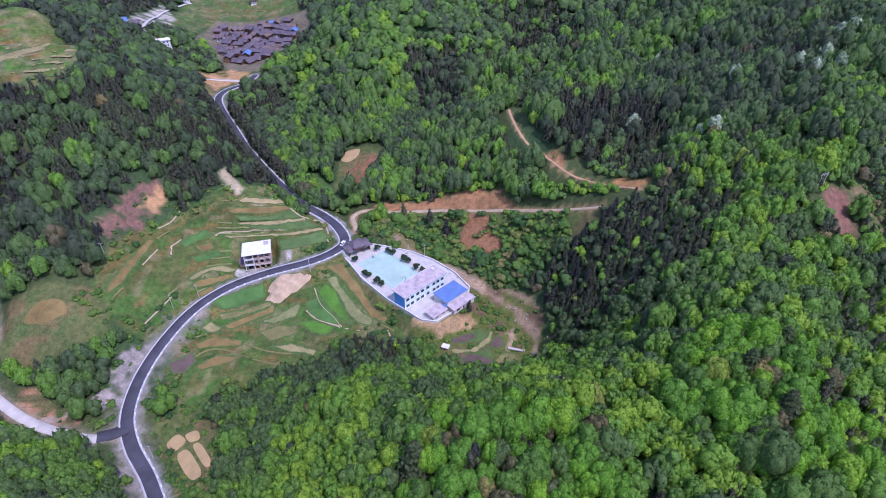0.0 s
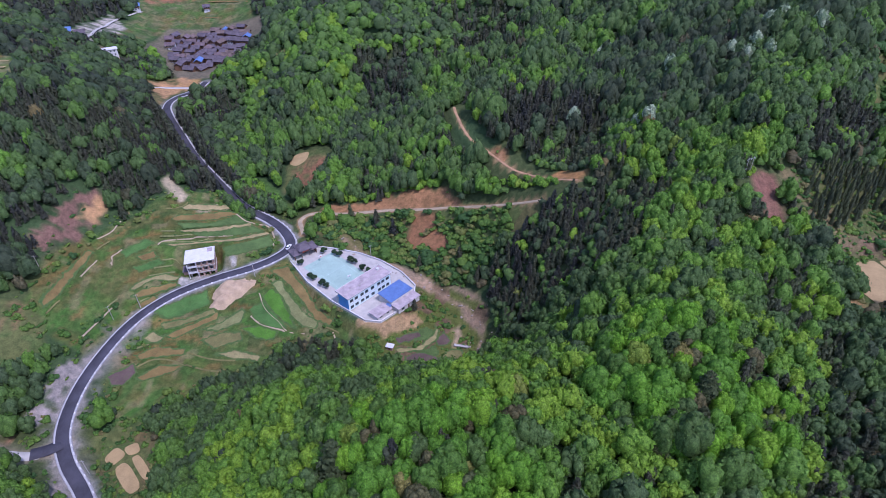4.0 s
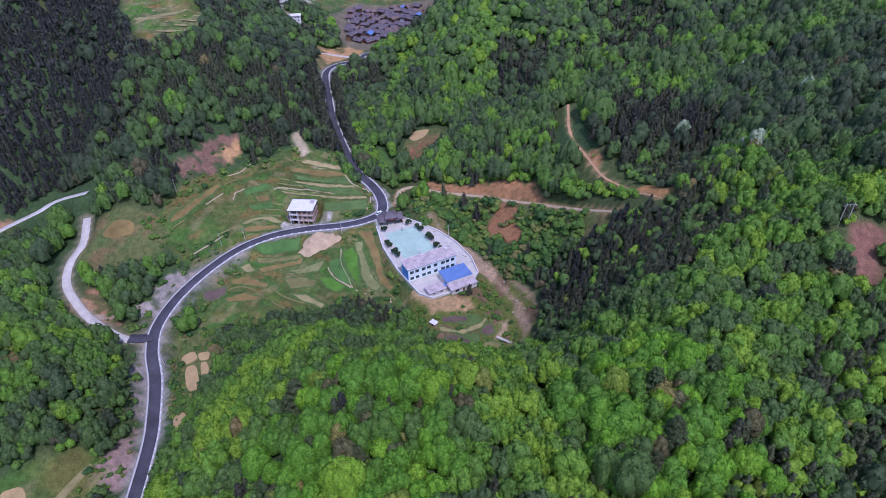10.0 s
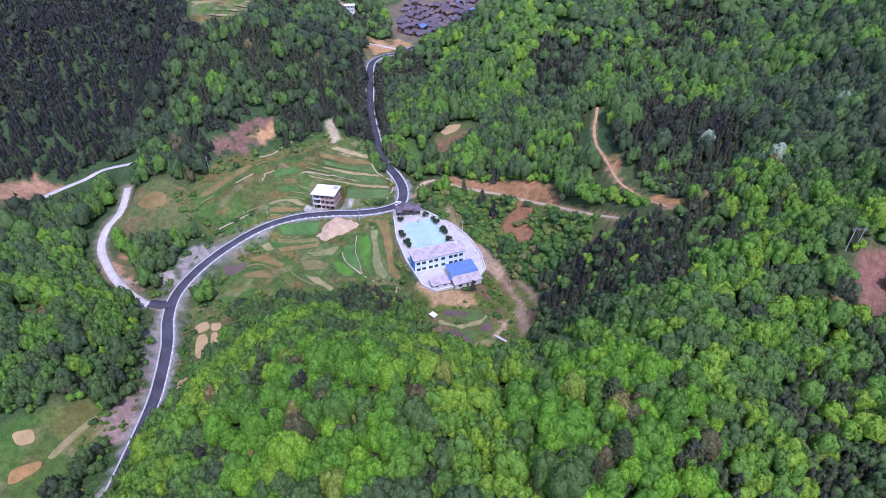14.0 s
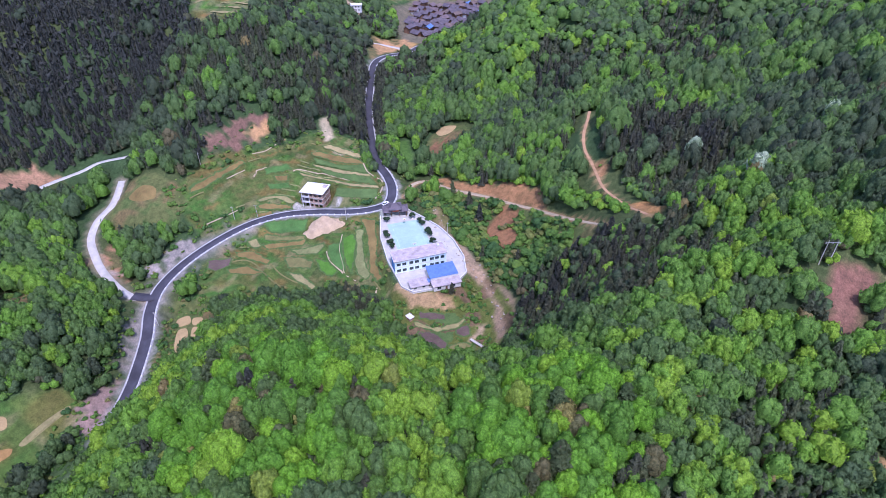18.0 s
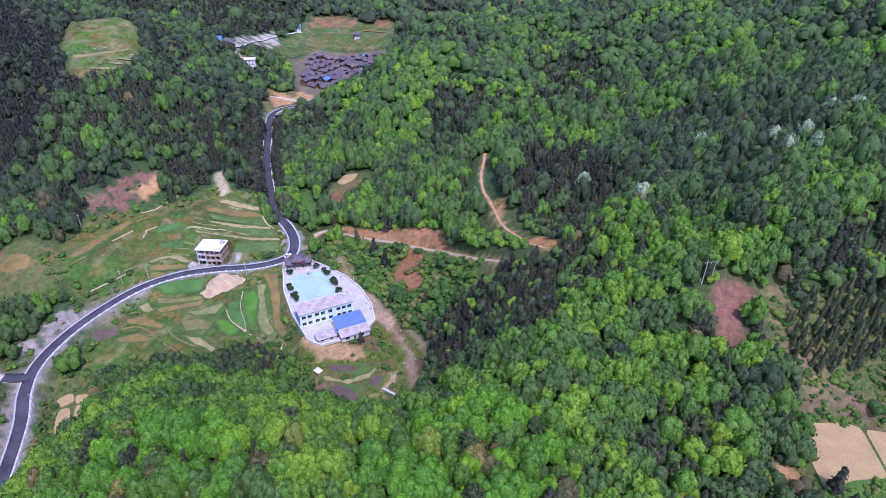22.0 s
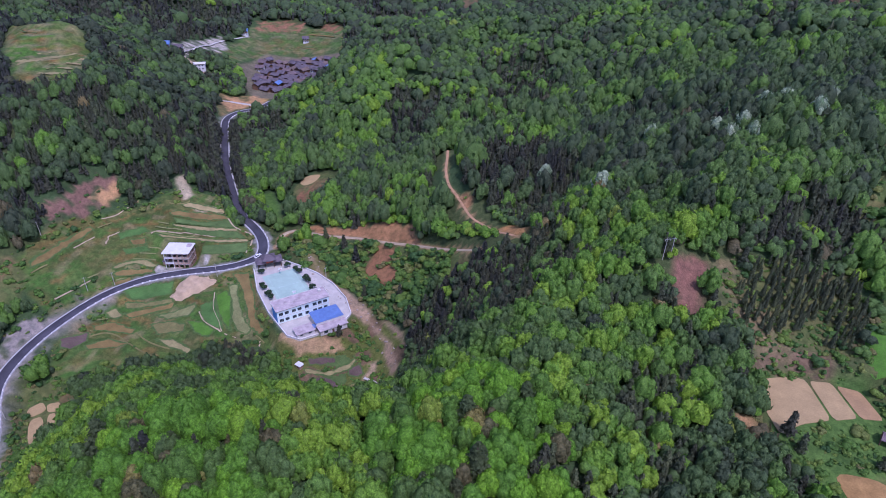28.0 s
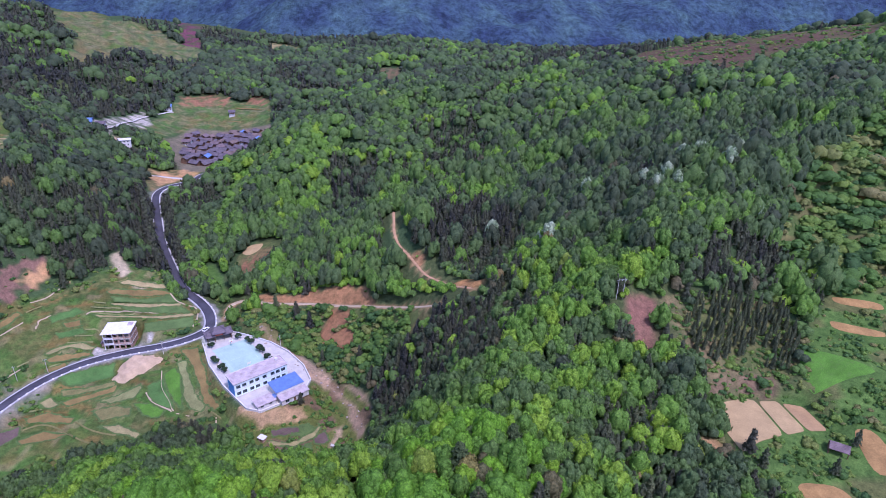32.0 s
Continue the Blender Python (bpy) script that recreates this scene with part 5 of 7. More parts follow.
# low growth that fills the gaps under the nearer trees
ux, uy = scatter(-330, 330, 36, 330, 5.2)
keep = view_sector(ux, uy) & (np.hypot(ux - 80, uy - 20) < 260)
ux, uy = ux[keep], uy[keep]
keep = open_land(ux, uy) > 0.4
ux, uy = ux[keep], uy[keep]
rows = np.column_stack([ux, uy, rng.uniform(1.6, 2.8, len(ux)), ux * 0, np.clip(rng.normal(size=len(ux)) * 0.25 + 0.45, 0, 1), ux * 0])
joined_trees("undergrowth", rows, land(ux, uy), DOT_LEAF, "leaf", "dense green undergrowth between the trees", lambda s: (s * 1.2, s * 1.3, s * 0))

# bushes and coarse weeds on banks, scrub and field edges
BUSH = [broadleaf_crown(rng, 0, 14, 0.5) for _ in range(6)]
bx, by = scatter(-200, 62, 56, 330, 1.75)
bd = np.full(bx.shape, 9.0)
for zone in ("scrub", "school_foot", "plots"):
    bd = np.minimum(bd, inside_distance(bx, by, ZONES[zone]))
road_d = line_distance(bx, by, LINES["road"][0])[0]
chance = np.where(bd < 0, np.where(inside_distance(bx, by, ZONES["scrub"]) < 0, 0.95, 0.5), 0.0) + np.where((road_d > 6) & (road_d < 15), 0.3, 0) + np.where((road_d > 7) & (road_d < 20) & (by < 150) & (bx > -118), 0.3, 0)
edge = np.minimum(inside_distance(bx, by, ZONES["upper_terraces"]), inside_distance(bx, by, ZONES["lower_terraces"]))
chance = np.maximum(chance, np.where(np.abs(edge) < 5, 0.35, 0) + np.where(edge < -5, 0.015, 0))
for poly, _, soft in BARE:
    chance = np.where(inside_distance(bx, by, poly) < 0, np.where(by < 160, 0.42, 0.1) if soft >= 1.2 else 0.015, chance)
clear = np.minimum(line_distance(bx, by, LINES["road"][0])[0] - 6, np.minimum(line_distance(bx, by, LINES["track"][0])[0] - 2.2, np.minimum(line_distance(bx, by, STREAM)[0] - 4, line_distance(bx, by, LINES["side"][0])[0] - 3.4)))
clear = np.minimum(clear, inside_distance(bx, by, YARD) - 1.5)
for poly in [*SMALL_PLOTS.values(), *[f[1] for f in FIELDS]]:
    clear = np.minimum(clear, inside_distance(bx, by, poly) - 0.8)
for cx, cy, rad in ((-97, 259, 14), (-78, 240, 15), (3, 200, 4)):
    clear = np.minimum(clear, np.hypot(bx - cx, by - cy) - rad)
keep = (rng.uniform(size=len(bx)) < chance * (0.4 + 1.1 * soft_noise(bx, by, 8, 31))) & (clear > 0)
bx, by = bx[keep], by[keep]
vx, vy = scatter(166, 282, 138, 250, 1.6)
clear = np.full(vx.shape, 9.0)
for poly in [*PADDIES.values(), *VALLEY_PLOTS]:
    clear = np.minimum(clear, inside_distance(vx, vy, poly) - 1.4)
keep = (inside_distance(vx, vy, ZONES["paddy_valley"]) < 4) & (clear > 0) & (np.hypot(vx - 211, vy - 169) > 5) & (rng.uniform(size=len(vx)) < 0.1 + 0.62 * smooth01((soft_noise(vx, vy, 9, 33) - 0.35) / 0.4))
bx, by = np.append(bx, vx[keep]), np.append(by, vy[keep])
gx, gy = scatter(165, 222, 192, 238, 2.1)
keep = (inside_distance(gx, gy, ZONES["young_firs"]) < 6) & (rng.uniform(size=len(gx)) < 0.85)
bx, by = np.append(bx, gx[keep]), np.append(by, gy[keep])
ex, ey = scatter(215, 340, 240, 352, 2.6)
keep = (inside_distance(ex, ey, ZONES["east_slope"]) < 2) & (rng.uniform(size=len(ex)) < 0.25 + 0.7 * soft_noise(ex, ey, 12, 35))
bx, by = np.append(bx, ex[keep]), np.append(by, ey[keep])
fx, fy = scatter(160, 470, 495, 850, 5.5)
keep = (inside_distance(fx, fy, ZONES["burn"]) < 0) & (rng.uniform(size=len(fx)) < 0.2 + 0.5 * soft_noise(fx, fy, 40, 36))
bx, by = np.append(bx, fx[keep]), np.append(by, fy[keep])
rows = np.column_stack([bx, by, np.clip(0.8 * np.exp(rng.normal(size=len(bx)) * 0.42), 0.4, 2.3) * np.where(inside_distance(bx, by, ZONES["scrub"]) < 0, 1.75, np.where(by > 480, 1.3, np.where((bx > 215) & (by > 240), 2.7, np.where(bx > 160, 0.85, 1.0)))), bx * 0, rng.uniform(0, 1, len(bx)), bx * 0])
joined_trees("bushes", rows, land(bx, by), BUSH, "bush", "low green bushes and weeds along banks and field edges", lambda s: (s * 1.15, s * 0.8, s * 0 - 0.25))


# yellowish bushes along the lip of the cut bank and below the hill track
ln = rounded_line([(-37, 312, 0), (-15, 303.5, 0), (1, 298.5, 0), (15, 296, 0), (26, 291, 0)], 1.6)
ln = np.vstack([ln, ln + rng.normal(size=ln.shape) * 1.5, rounded_line([(76, 271, 0), (84, 272, 0), (92, 262, 0)], 1.8), rounded_line([(48, 276, 0), (58, 268, 0), (70, 258, 0), (78, 250, 0)], 2.0) + rng.normal(size=(1, 3)) * 1.0])
ln[:, :2] += rng.normal(size=(len(ln), 2)) * 1.1
rows = np.column_stack([ln[:, 0], ln[:, 1], rng.uniform(1.0, 2.0, len(ln)), ln[:, 0] * 0, rng.uniform(0.7, 0.93, len(ln)), ln[:, 0] * 0])
joined_trees("bank_bushes", rows, land(ln[:, 0], ln[:, 1]), SLOPE_LEAF, "leaf", "yellowish green bushes along the lip of the cut bank", lambda s: (s * 1.2, s * 1.2, s * 0))


# trees that crowd the road where it climbs along the hill foot
def roadside(s0, s1, y0, y1, gap):
    x, y = scatter(-176, -66, y0, y1, gap)
    line = LINES["road"][0]
    near = np.argmin((x[:, None] - line[None, :, 0]) ** 2 + (y[:, None] - line[None, :, 1]) ** 2, 1)
    t = np.gradient(line[:, :2], axis=0)[near]
    off = (t[:, 0] * (y - line[near, 1]) - t[:, 1] * (x - line[near, 0])) / np.linalg.norm(t, axis=1)
    keep = (off > s0) & (off < s1) & (line_distance(x, y, LINES["track"][0])[0] > 4)
    return x[keep], y[keep]


# Offsets and heights are set to hide the road from the camera's first positions.
for s0, s1, y0, y1, gap, size, fir in ((4.0, 9.0, 314, 424, 2.2, 5.0, True), (4.0, 6.5, 294, 316, 2.0, 2.5, False), (-9.5, -4.9, 299, 326, 2.4, 3.0, False), (-10.5, -5.0, 322, 434, 2.4, 4.3, True)):
    rx, ry = roadside(s0, s1, y0, y1, gap)
    size = size * rng.uniform(0.75, 1.2, len(rx))
    rows = np.column_stack([rx, ry, size, rx * 0, rng.uniform(0, 0.7, len(rx)), rx * 0])
    if fir:
        joined_trees("roadside_firs", rows, land(rx, ry), MID_FIR, "needle", "dark firs crowding the edge of the climbing road", lambda s: (s * 2.3, s * 2.2, s * 0))
    else:
        joined_trees("roadside_bushes", rows, land(rx, ry), SLOPE_LEAF, "leaf", "green bushes crowding the edge of the road", lambda s: (s * 1.1, s * 1.5, s * 0))


# flowering trees and lone firs that stand out
blossom_meshes = [crown_mesh("crown", s, "blossom") for s in MID_LEAF[:3]]
for me in blossom_meshes:
    me.attributes.new("tint", "FLOAT", "POINT").data.foreach_set("value", rng.uniform(0, 1, len(me.vertices)).astype(np.float32))
for k, (x, y) in enumerate([(119, 268), (173, 289), (181, 285), (178, 293), (207, 301), (213, 271), (96, 295), (125, 360), (130, 364), (168, 295), (196, 310), (204, 292), (186, 302), (215, 312), (142, 300), (122, 262)]):
    s = 2.0 + 0.5 * ((k * 5) % 4) / 4
    tree_thing("flowering_tree", blossom_meshes[k % 3], LEAF_TRUNK, pose(x, y, height(x, y) + 3.0, 0, 0, k * 50) @ Matrix.Diagonal((s * 1.5, s * 1.5, s * 2.6, 1)), "tree in pale whitish blossom among green woods", "flowering trees")
for k, (x, y, h) in enumerate([(182, 165.5, 10), (185, 161, 8), (-7, 281, 12), (2, 275, 11), (16, 250, 8), (218, 172, 7), (206, 160, 7), (14, 221, 7), (-22, 290, 9), (36, 246, 9)]):
    tree_thing("fir_tree", fir_meshes[k % 4], FIR_TRUNK, pose(x, y, height(x, y), 0, 0, k * 70) @ Matrix.Diagonal((h * 0.85, h * 0.85, h, 1)), "lone dark fir with drooping whorls of branches", "firs on the hill")


# ---- the school ----
def window(parent, x, y, z, w, h, bars=1, face=-1, name="window"):
    """A glazed window in a wall that faces along local y: frame, sill, pane and bars."""
    wn_ob = part(name, boxed(x - w / 2, x + w / 2, y - 0.03, y + 0.03, z, z + h), "glass", parent)
    bm = bmesh.new()
    o = y + face * 0.06
    for a, b, c, d in ((x - w / 2 - 0.08, x + w / 2 + 0.08, z + h, z + h + 0.1), (x - w / 2 - 0.08, x + w / 2 + 0.08, z - 0.1, z), (x - w / 2 - 0.08, x - w / 2, z, z + h), (x + w / 2, x + w / 2 + 0.08, z, z + h)):
        box(bm, a, b, o - 0.05, o + 0.05, c, d)
    for k in range(bars):
        u = x - w / 2 + w * (k + 1) / (bars + 1)
        box(bm, u - 0.04, u + 0.04, o - 0.03, o + 0.03, z, z + h)
    part("window_frame", bm, "alloy", wn_ob)
    part("window_sill", boxed(x - w / 2 - 0.15, x + w / 2 + 0.15, o - 0.14, o + 0.08, z - 0.18, z - 0.1), "concrete", wn_ob)
    return wn_ob


def wall_with_holes(x0, x1, y0, y1, z0, z1, holes):
    """A wall along x with rectangular openings (x, z, w, h) that go through it."""
    bm = bmesh.new()
    xs = sorted({x0, x1, *[v for x, z, w, h in holes for v in (x - w / 2, x + w / 2)]})
    for a, b in zip(xs[:-1], xs[1:]):
        mid = (a + b) / 2
        gaps = sorted((z, z + h) for x, z, w, h in holes if x - w / 2 < mid < x + w / 2)
        low = z0
        for g0, g1 in gaps + [(z1, z1)]:
            if g0 > low + 1e-4:
                box(bm, a, b, y0, y1, low, g0)
            low = g1
    bmesh.ops.remove_doubles(bm, verts=bm.verts, dist=0.001)
    return bm


SCHOOL = pose(-16.0, 219.0, 0, 0, 0, 45.6)


def school_building():
    L, D, H = 26.0, 7.2, 7.7
    ob = thing("school_building", SCHOOL, "two-storey school with pale cyan walls and bright blue gable", "school")
    bays = [1.9, 4.7, 8.2, 11.0, 14.6, 18.6, 21.2, 24.0]
    holes = [(x, z, 1.95, 1.6) for x in bays for z in (0.95, 4.5)]
    part("front_wall", wall_with_holes(0, L, 0, 0.25, 0, H - 0.35, holes), "pale_wall", ob)
    back = [(x, z, 1.7, 1.45) for x in bays[::2] for z in (1.0, 4.5)] + [(x, z, 1.0, 2.2) for x in bays[1::2] for z in (0.02, 3.9)]
    part("back_wall", wall_with_holes(0, L, D - 0.25, D, 0, H - 0.35, back), "pale_wall", ob)
    part("gable_wall", boxed(0, 0.25, 0.25, D - 0.25, 0, H - 0.35), "blue_wall", ob, "bright blue painted gable wall")
    part("gable_wall", boxed(L - 0.25, L, 0.25, D - 0.25, 0, H - 0.35), "pale_wall", ob)
    part("gable_facing", boxed(-0.06, -0.003, -0.02, D + 0.02, 0.02, H - 0.4), "blue_wall", ob, "bright blue painted facing")
    part("floor_slab", boxed(0.25, L - 0.25, 0.25, D + 1.3, 3.55, 3.75), "concrete", ob)
    part("corridor_rail", boxed(0.1, L - 0.1, D + 1.3, D + 1.42, 3.75, 4.7), "pale_wall", ob)
    for k in range(8):
        part("corridor_post", boxed(0.2 + k * 3.62, 0.5 + k * 3.62, D + 1.12, D + 1.42, 0, 3.55), "pale_wall", ob)
    part("plinth", boxed(-0.1, L + 0.1, -0.1, D + 1.5, -0.3, 0.18), "concrete", ob)
    part("floor_band", boxed(-0.02, L + 0.02, -0.08, -0.002, 3.5, 3.8), "roof_white", ob, "white string course")
    part("roof_slab", boxed(-0.5, L + 0.5, -0.55, D + 1.6, H - 0.35, H - 0.1, 0.03), "roof_concrete", ob, "stained pinkish grey concrete roof")
    for a, b, c, d in ((-0.5, L + 0.5, -0.55, -0.4), (-0.5, L + 0.5, D + 1.45, D + 1.6), (-0.5, -0.35, -0.4, D + 1.45), (L + 0.35, L + 0.5, -0.4, D + 1.45)):
        part("parapet", boxed(a, b, c, d, H - 0.1, H + 0.25, 0.02), "white_wall", ob)
    part("roof_seam", boxed(-0.3, L + 0.3, 3.9, 4.05, H - 0.1, H + 0.02), "concrete", ob)
    part("roof_hatch", boxed(22.8, 24.2, 5.4, 6.8, H - 0.1, H + 0.9, 0.03), "white_wall", ob)
    for x in bays:
        for z in (0.95, 4.5):
            window(ob, x, 0.13, z, 1.95, 1.6, 2)
    for x in bays[::2]:
        for z in (1.0, 4.5):
            window(ob, x, D - 0.13, z, 1.7, 1.45, 2, 1)
    for x in bays[1::2]:
        for z in (0.02, 3.9):
            part("door", boxed(x - 0.48, x + 0.48, D - 0.17, D - 0.1, z, z + 2.18), "timber", ob)
    for x in (6.4, 13.0, 20.0):
        part("downpipe", rod((x, -0.09, 0), (x, -0.09, H - 0.35), 0.05), "white_paint", ob)
    return ob


def blue_roof_annex():
    ob = thing("kitchen_annex", SCHOOL @ pose(14.2, -18.2, 0), "single-storey annex with a blue metal roof and faded pink front roof", "building")
    L = 13.2
    part("wall", boxed(0, 0.22, 4.9, 13.6, 0, 4.3), "white_wall", ob)
    part("wall", boxed(L - 0.22, L, 4.9, 13.6, 0, 4.3), "white_wall", ob)
    part("wall", boxed(0.22, L - 0.22, 13.38, 13.6, 0, 4.3), "blue_wall", ob, "blue painted rear wall")
    front = [(2.6, 1.0, 1.7, 1.3), (9.6, 1.0, 1.7, 1.3), (6.2, 0.02, 1.1, 2.1)]
    part("front_wall", wall_with_holes(0, L, 0, 0.22, 0, 2.9, front), "white_wall", ob)
    for x in (2.6, 9.6):
        window(ob, x, 0.1, 1.0, 1.7, 1.3, 1)
    part("door", boxed(5.67, 6.73, 0.06, 0.14, 0.02, 2.1), "timber", ob)
    for x in (0, L - 0.22):
        part("wall", boxed(x, x + 0.22, 0.22, 4.9, 0, 2.9), "white_wall", ob)
    part("middle_wall", boxed(0.22, L - 0.22, 4.7, 4.9, 0, 4.2), "white_wall", ob)
    roof = thing_roof(L, 4.6, 14.0, 4.35, 4.75)
    part("metal_roof", roof, "roof_blue", ob, "blue corrugated metal roof")
    ridges = bmesh.new()
    for k in range(22):
        x = -0.3 + k * (L + 0.6) / 21
        box(ridges, x - 0.04, x + 0.04, 4.5, 14.1, 4.0, 4.02)
    for v in ridges.verts:
        v.co.z += 0.42 + (v.co.y - 4.5) / 9.6 * 0.4
    part("roof_ribs", ridges, "roof_blue", ob)
    part("front_roof", boxed(-0.5, L + 0.5, -0.6, 4.65, 2.9, 3.1, 0.03), "roof_concrete", ob, "faded pink concrete roof")
    part("canopy", boxed(-1.6, -0.02, 4.2, 7.2, 2.6, 2.72), "roof_blue", ob, "bright blue canopy over the side door")
    for y in (4.4, 7.0):
        part("canopy_post", rod((-1.5, y, 0), (-1.5, y, 2.6), 0.05), "metal", ob)
    return ob


def thing_roof(L, y0, y1, z0, z1):
    bm = bmesh.new()
    vs = [bm.verts.new(p) for p in ((-0.4, y0, z0), (L + 0.4, y0, z0), (L + 0.4, y1, z1), (-0.4, y1, z1), (-0.4, y0, z0 - 0.1), (L + 0.4, y0, z0 - 0.1), (L + 0.4, y1, z1 - 0.1), (-0.4, y1, z1 - 0.1))]
    for f in ((0, 1, 2, 3), (7, 6, 5, 4), (0, 4, 5, 1), (1, 5, 6, 2), (2, 6, 7, 3), (3, 7, 4, 0)):
        bm.faces.new([vs[i] for i in f])
    return bm


def low_shed():
    ob = thing("toilet_block", SCHOOL @ pose(4.2, -15.0, 0), "low pale block with a flat stained roof below the school", "shed")
    part("wall", boxed(0, 8.4, 0, 0.2, -0.4, 2.5), "white_wall", ob)
    part("wall", boxed(0, 8.4, 5.2, 5.4, -0.4, 2.5), "white_wall", ob)
    part("wall", boxed(0, 0.2, 0.2, 5.2, -0.4, 2.5), "white_wall", ob)
    part("wall", boxed(8.2, 8.4, 0.2, 5.2, -0.4, 2.5), "white_wall", ob)
    part("roof_slab", boxed(-0.5, 8.9, -0.5, 5.9, 2.5, 2.7, 0.03), "roof_concrete", ob)
    for x in (2, 6):
        window(ob, x, -0.01, 1.5, 1.2, 0.5, 1)
    part("step", boxed(8.45, 9.6, 1.5, 3.6, -0.3, 0.0), "concrete", ob)


def polygon_slab(name, poly, z0, z1, material, parent=None, label=""):
    bm = bmesh.new()
    f = bm.faces.new([bm.verts.new((x, y, z1)) for x, y in poly])
    if f.normal.z < 0:
        f.normal_flip()
    g = bmesh.ops.extrude_face_region(bm, geom=[f])
    for v in g["geom"]:
        if isinstance(v, bmesh.types.BMVert):
            v.co.z = z0
    bmesh.ops.recalc_face_normals(bm, faces=bm.faces)
    return part(name, bm, material, parent, label)


def roofed(parent, cx, cy, L, W, z, rise, material="roof_tile", rot=0.0, lift=0.35):
    """A hipped tile roof with turned-up eaves, ridge and tile rows, centred on (cx, cy)."""
    c, s = math.cos(rot), math.sin(rot)

    def at(x, y, h):
        return (cx + x * c - y * s, cy + x * s + y * c, z + h)
    bm = bmesh.new()
    r = L / 2 - W * 0.28
    ring = [bm.verts.new(at(x, y, lift * (abs(x) > 1 and abs(y) > 1 and abs(x) > L * 0.4))) for x, y in ((-L / 2, -W / 2), (0, -W / 2), (L / 2, -W / 2), (L / 2, 0), (L / 2, W / 2), (0, W / 2), (-L / 2, W / 2), (-L / 2, 0))]
    mids = [bm.verts.new(at(x, y, rise * 0.42)) for x, y in ((-(L / 2 + r) / 2, -W / 4), (0, -W / 4), ((L / 2 + r) / 2, -W / 4), ((L / 2 + r) / 2, W / 4), (0, W / 4), (-(L / 2 + r) / 2, W / 4))]
    a, b = bm.verts.new(at(-r, 0, rise)), bm.verts.new(at(r, 0, rise))
    m = bm.verts.new(at(0, 0, rise))
    for f in ((ring[0], ring[1], mids[1], mids[0]), (ring[1], ring[2], mids[2], mids[1]), (mids[0], mids[1], m, a), (mids[1], mids[2], b, m), (ring[2], ring[3], mids[2]), (ring[3], ring[4], mids[3]), (ring[3], mids[3], b, mids[2]),
              (ring[4], ring[5], mids[4], mids[3]), (ring[5], ring[6], mids[5], mids[4]), (mids[3], mids[4], m, b), (mids[4], mids[5], a, m), (ring[6], ring[7], mids[5]), (ring[7], ring[0], mids[0]), (ring[7], mids[0], a, mids[5])):
        bm.faces.new(f)
    g = bmesh.ops.extrude_face_region(bm, geom=bm.faces[:])
    for v in g["geom"]:
        if isinstance(v, bmesh.types.BMVert):
            v.co.z += 0.18
    bmesh.ops.recalc_face_normals(bm, faces=bm.faces)
    ob = part("roof", bm, material, parent)
    part("ridge", rod(at(-r - 0.2, 0, rise + 0.22), at(r + 0.2, 0, rise + 0.22), 0.16, None, 6), material, ob)
    return ob


def gate_house():
    ob = thing("gate_house", pose(-44.5, 264.5, 0, 0, 0, 36), "timber gate house with tiered dark tiled roofs at the yard entrance", "gate")
    for x in (-6, -2.2, 2.2, 6):
        for y in (-2.6, 2.6):
            part("post", rod((x, y, -0.5), (x, y, 3.6 if abs(x) > 3 else 5.0), 0.17, 0.15, 8), "timber", ob)
            part("post_base", rod((x, y, -0.3), (x, y, 0.25), 0.3, 0.25, 8), "concrete", ob)
    part("beam", boxed(-6.2, 6.2, -2.7, -2.5, 3.2, 3.5), "timber", ob)
    part("beam", boxed(-6.2, 6.2, 2.5, 2.7, 3.2, 3.5), "timber", ob)
    for x in (-2.2, 2.2):
        part("beam", boxed(x - 0.12, x + 0.12, -2.6, 2.6, 4.6, 4.9), "timber", ob)
    part("signboard", boxed(-1.9, 1.9, -2.95, -2.85, 3.6, 4.4), "red_wall", ob, "dark red board over the opening")
    roofed(ob, -4.4, 0, 5.4, 7.4, 3.5, 1.5)
    roofed(ob, 4.4, 0, 5.4, 7.4, 3.5, 1.5)
    roofed(ob, 0, 0, 7.4, 8.0, 4.9, 1.9)
    for x in (-6, 6):
        part("side_panel", boxed(x - 0.08, x + 0.08, -2.4, 2.4, 0, 2.6), "timber", ob)


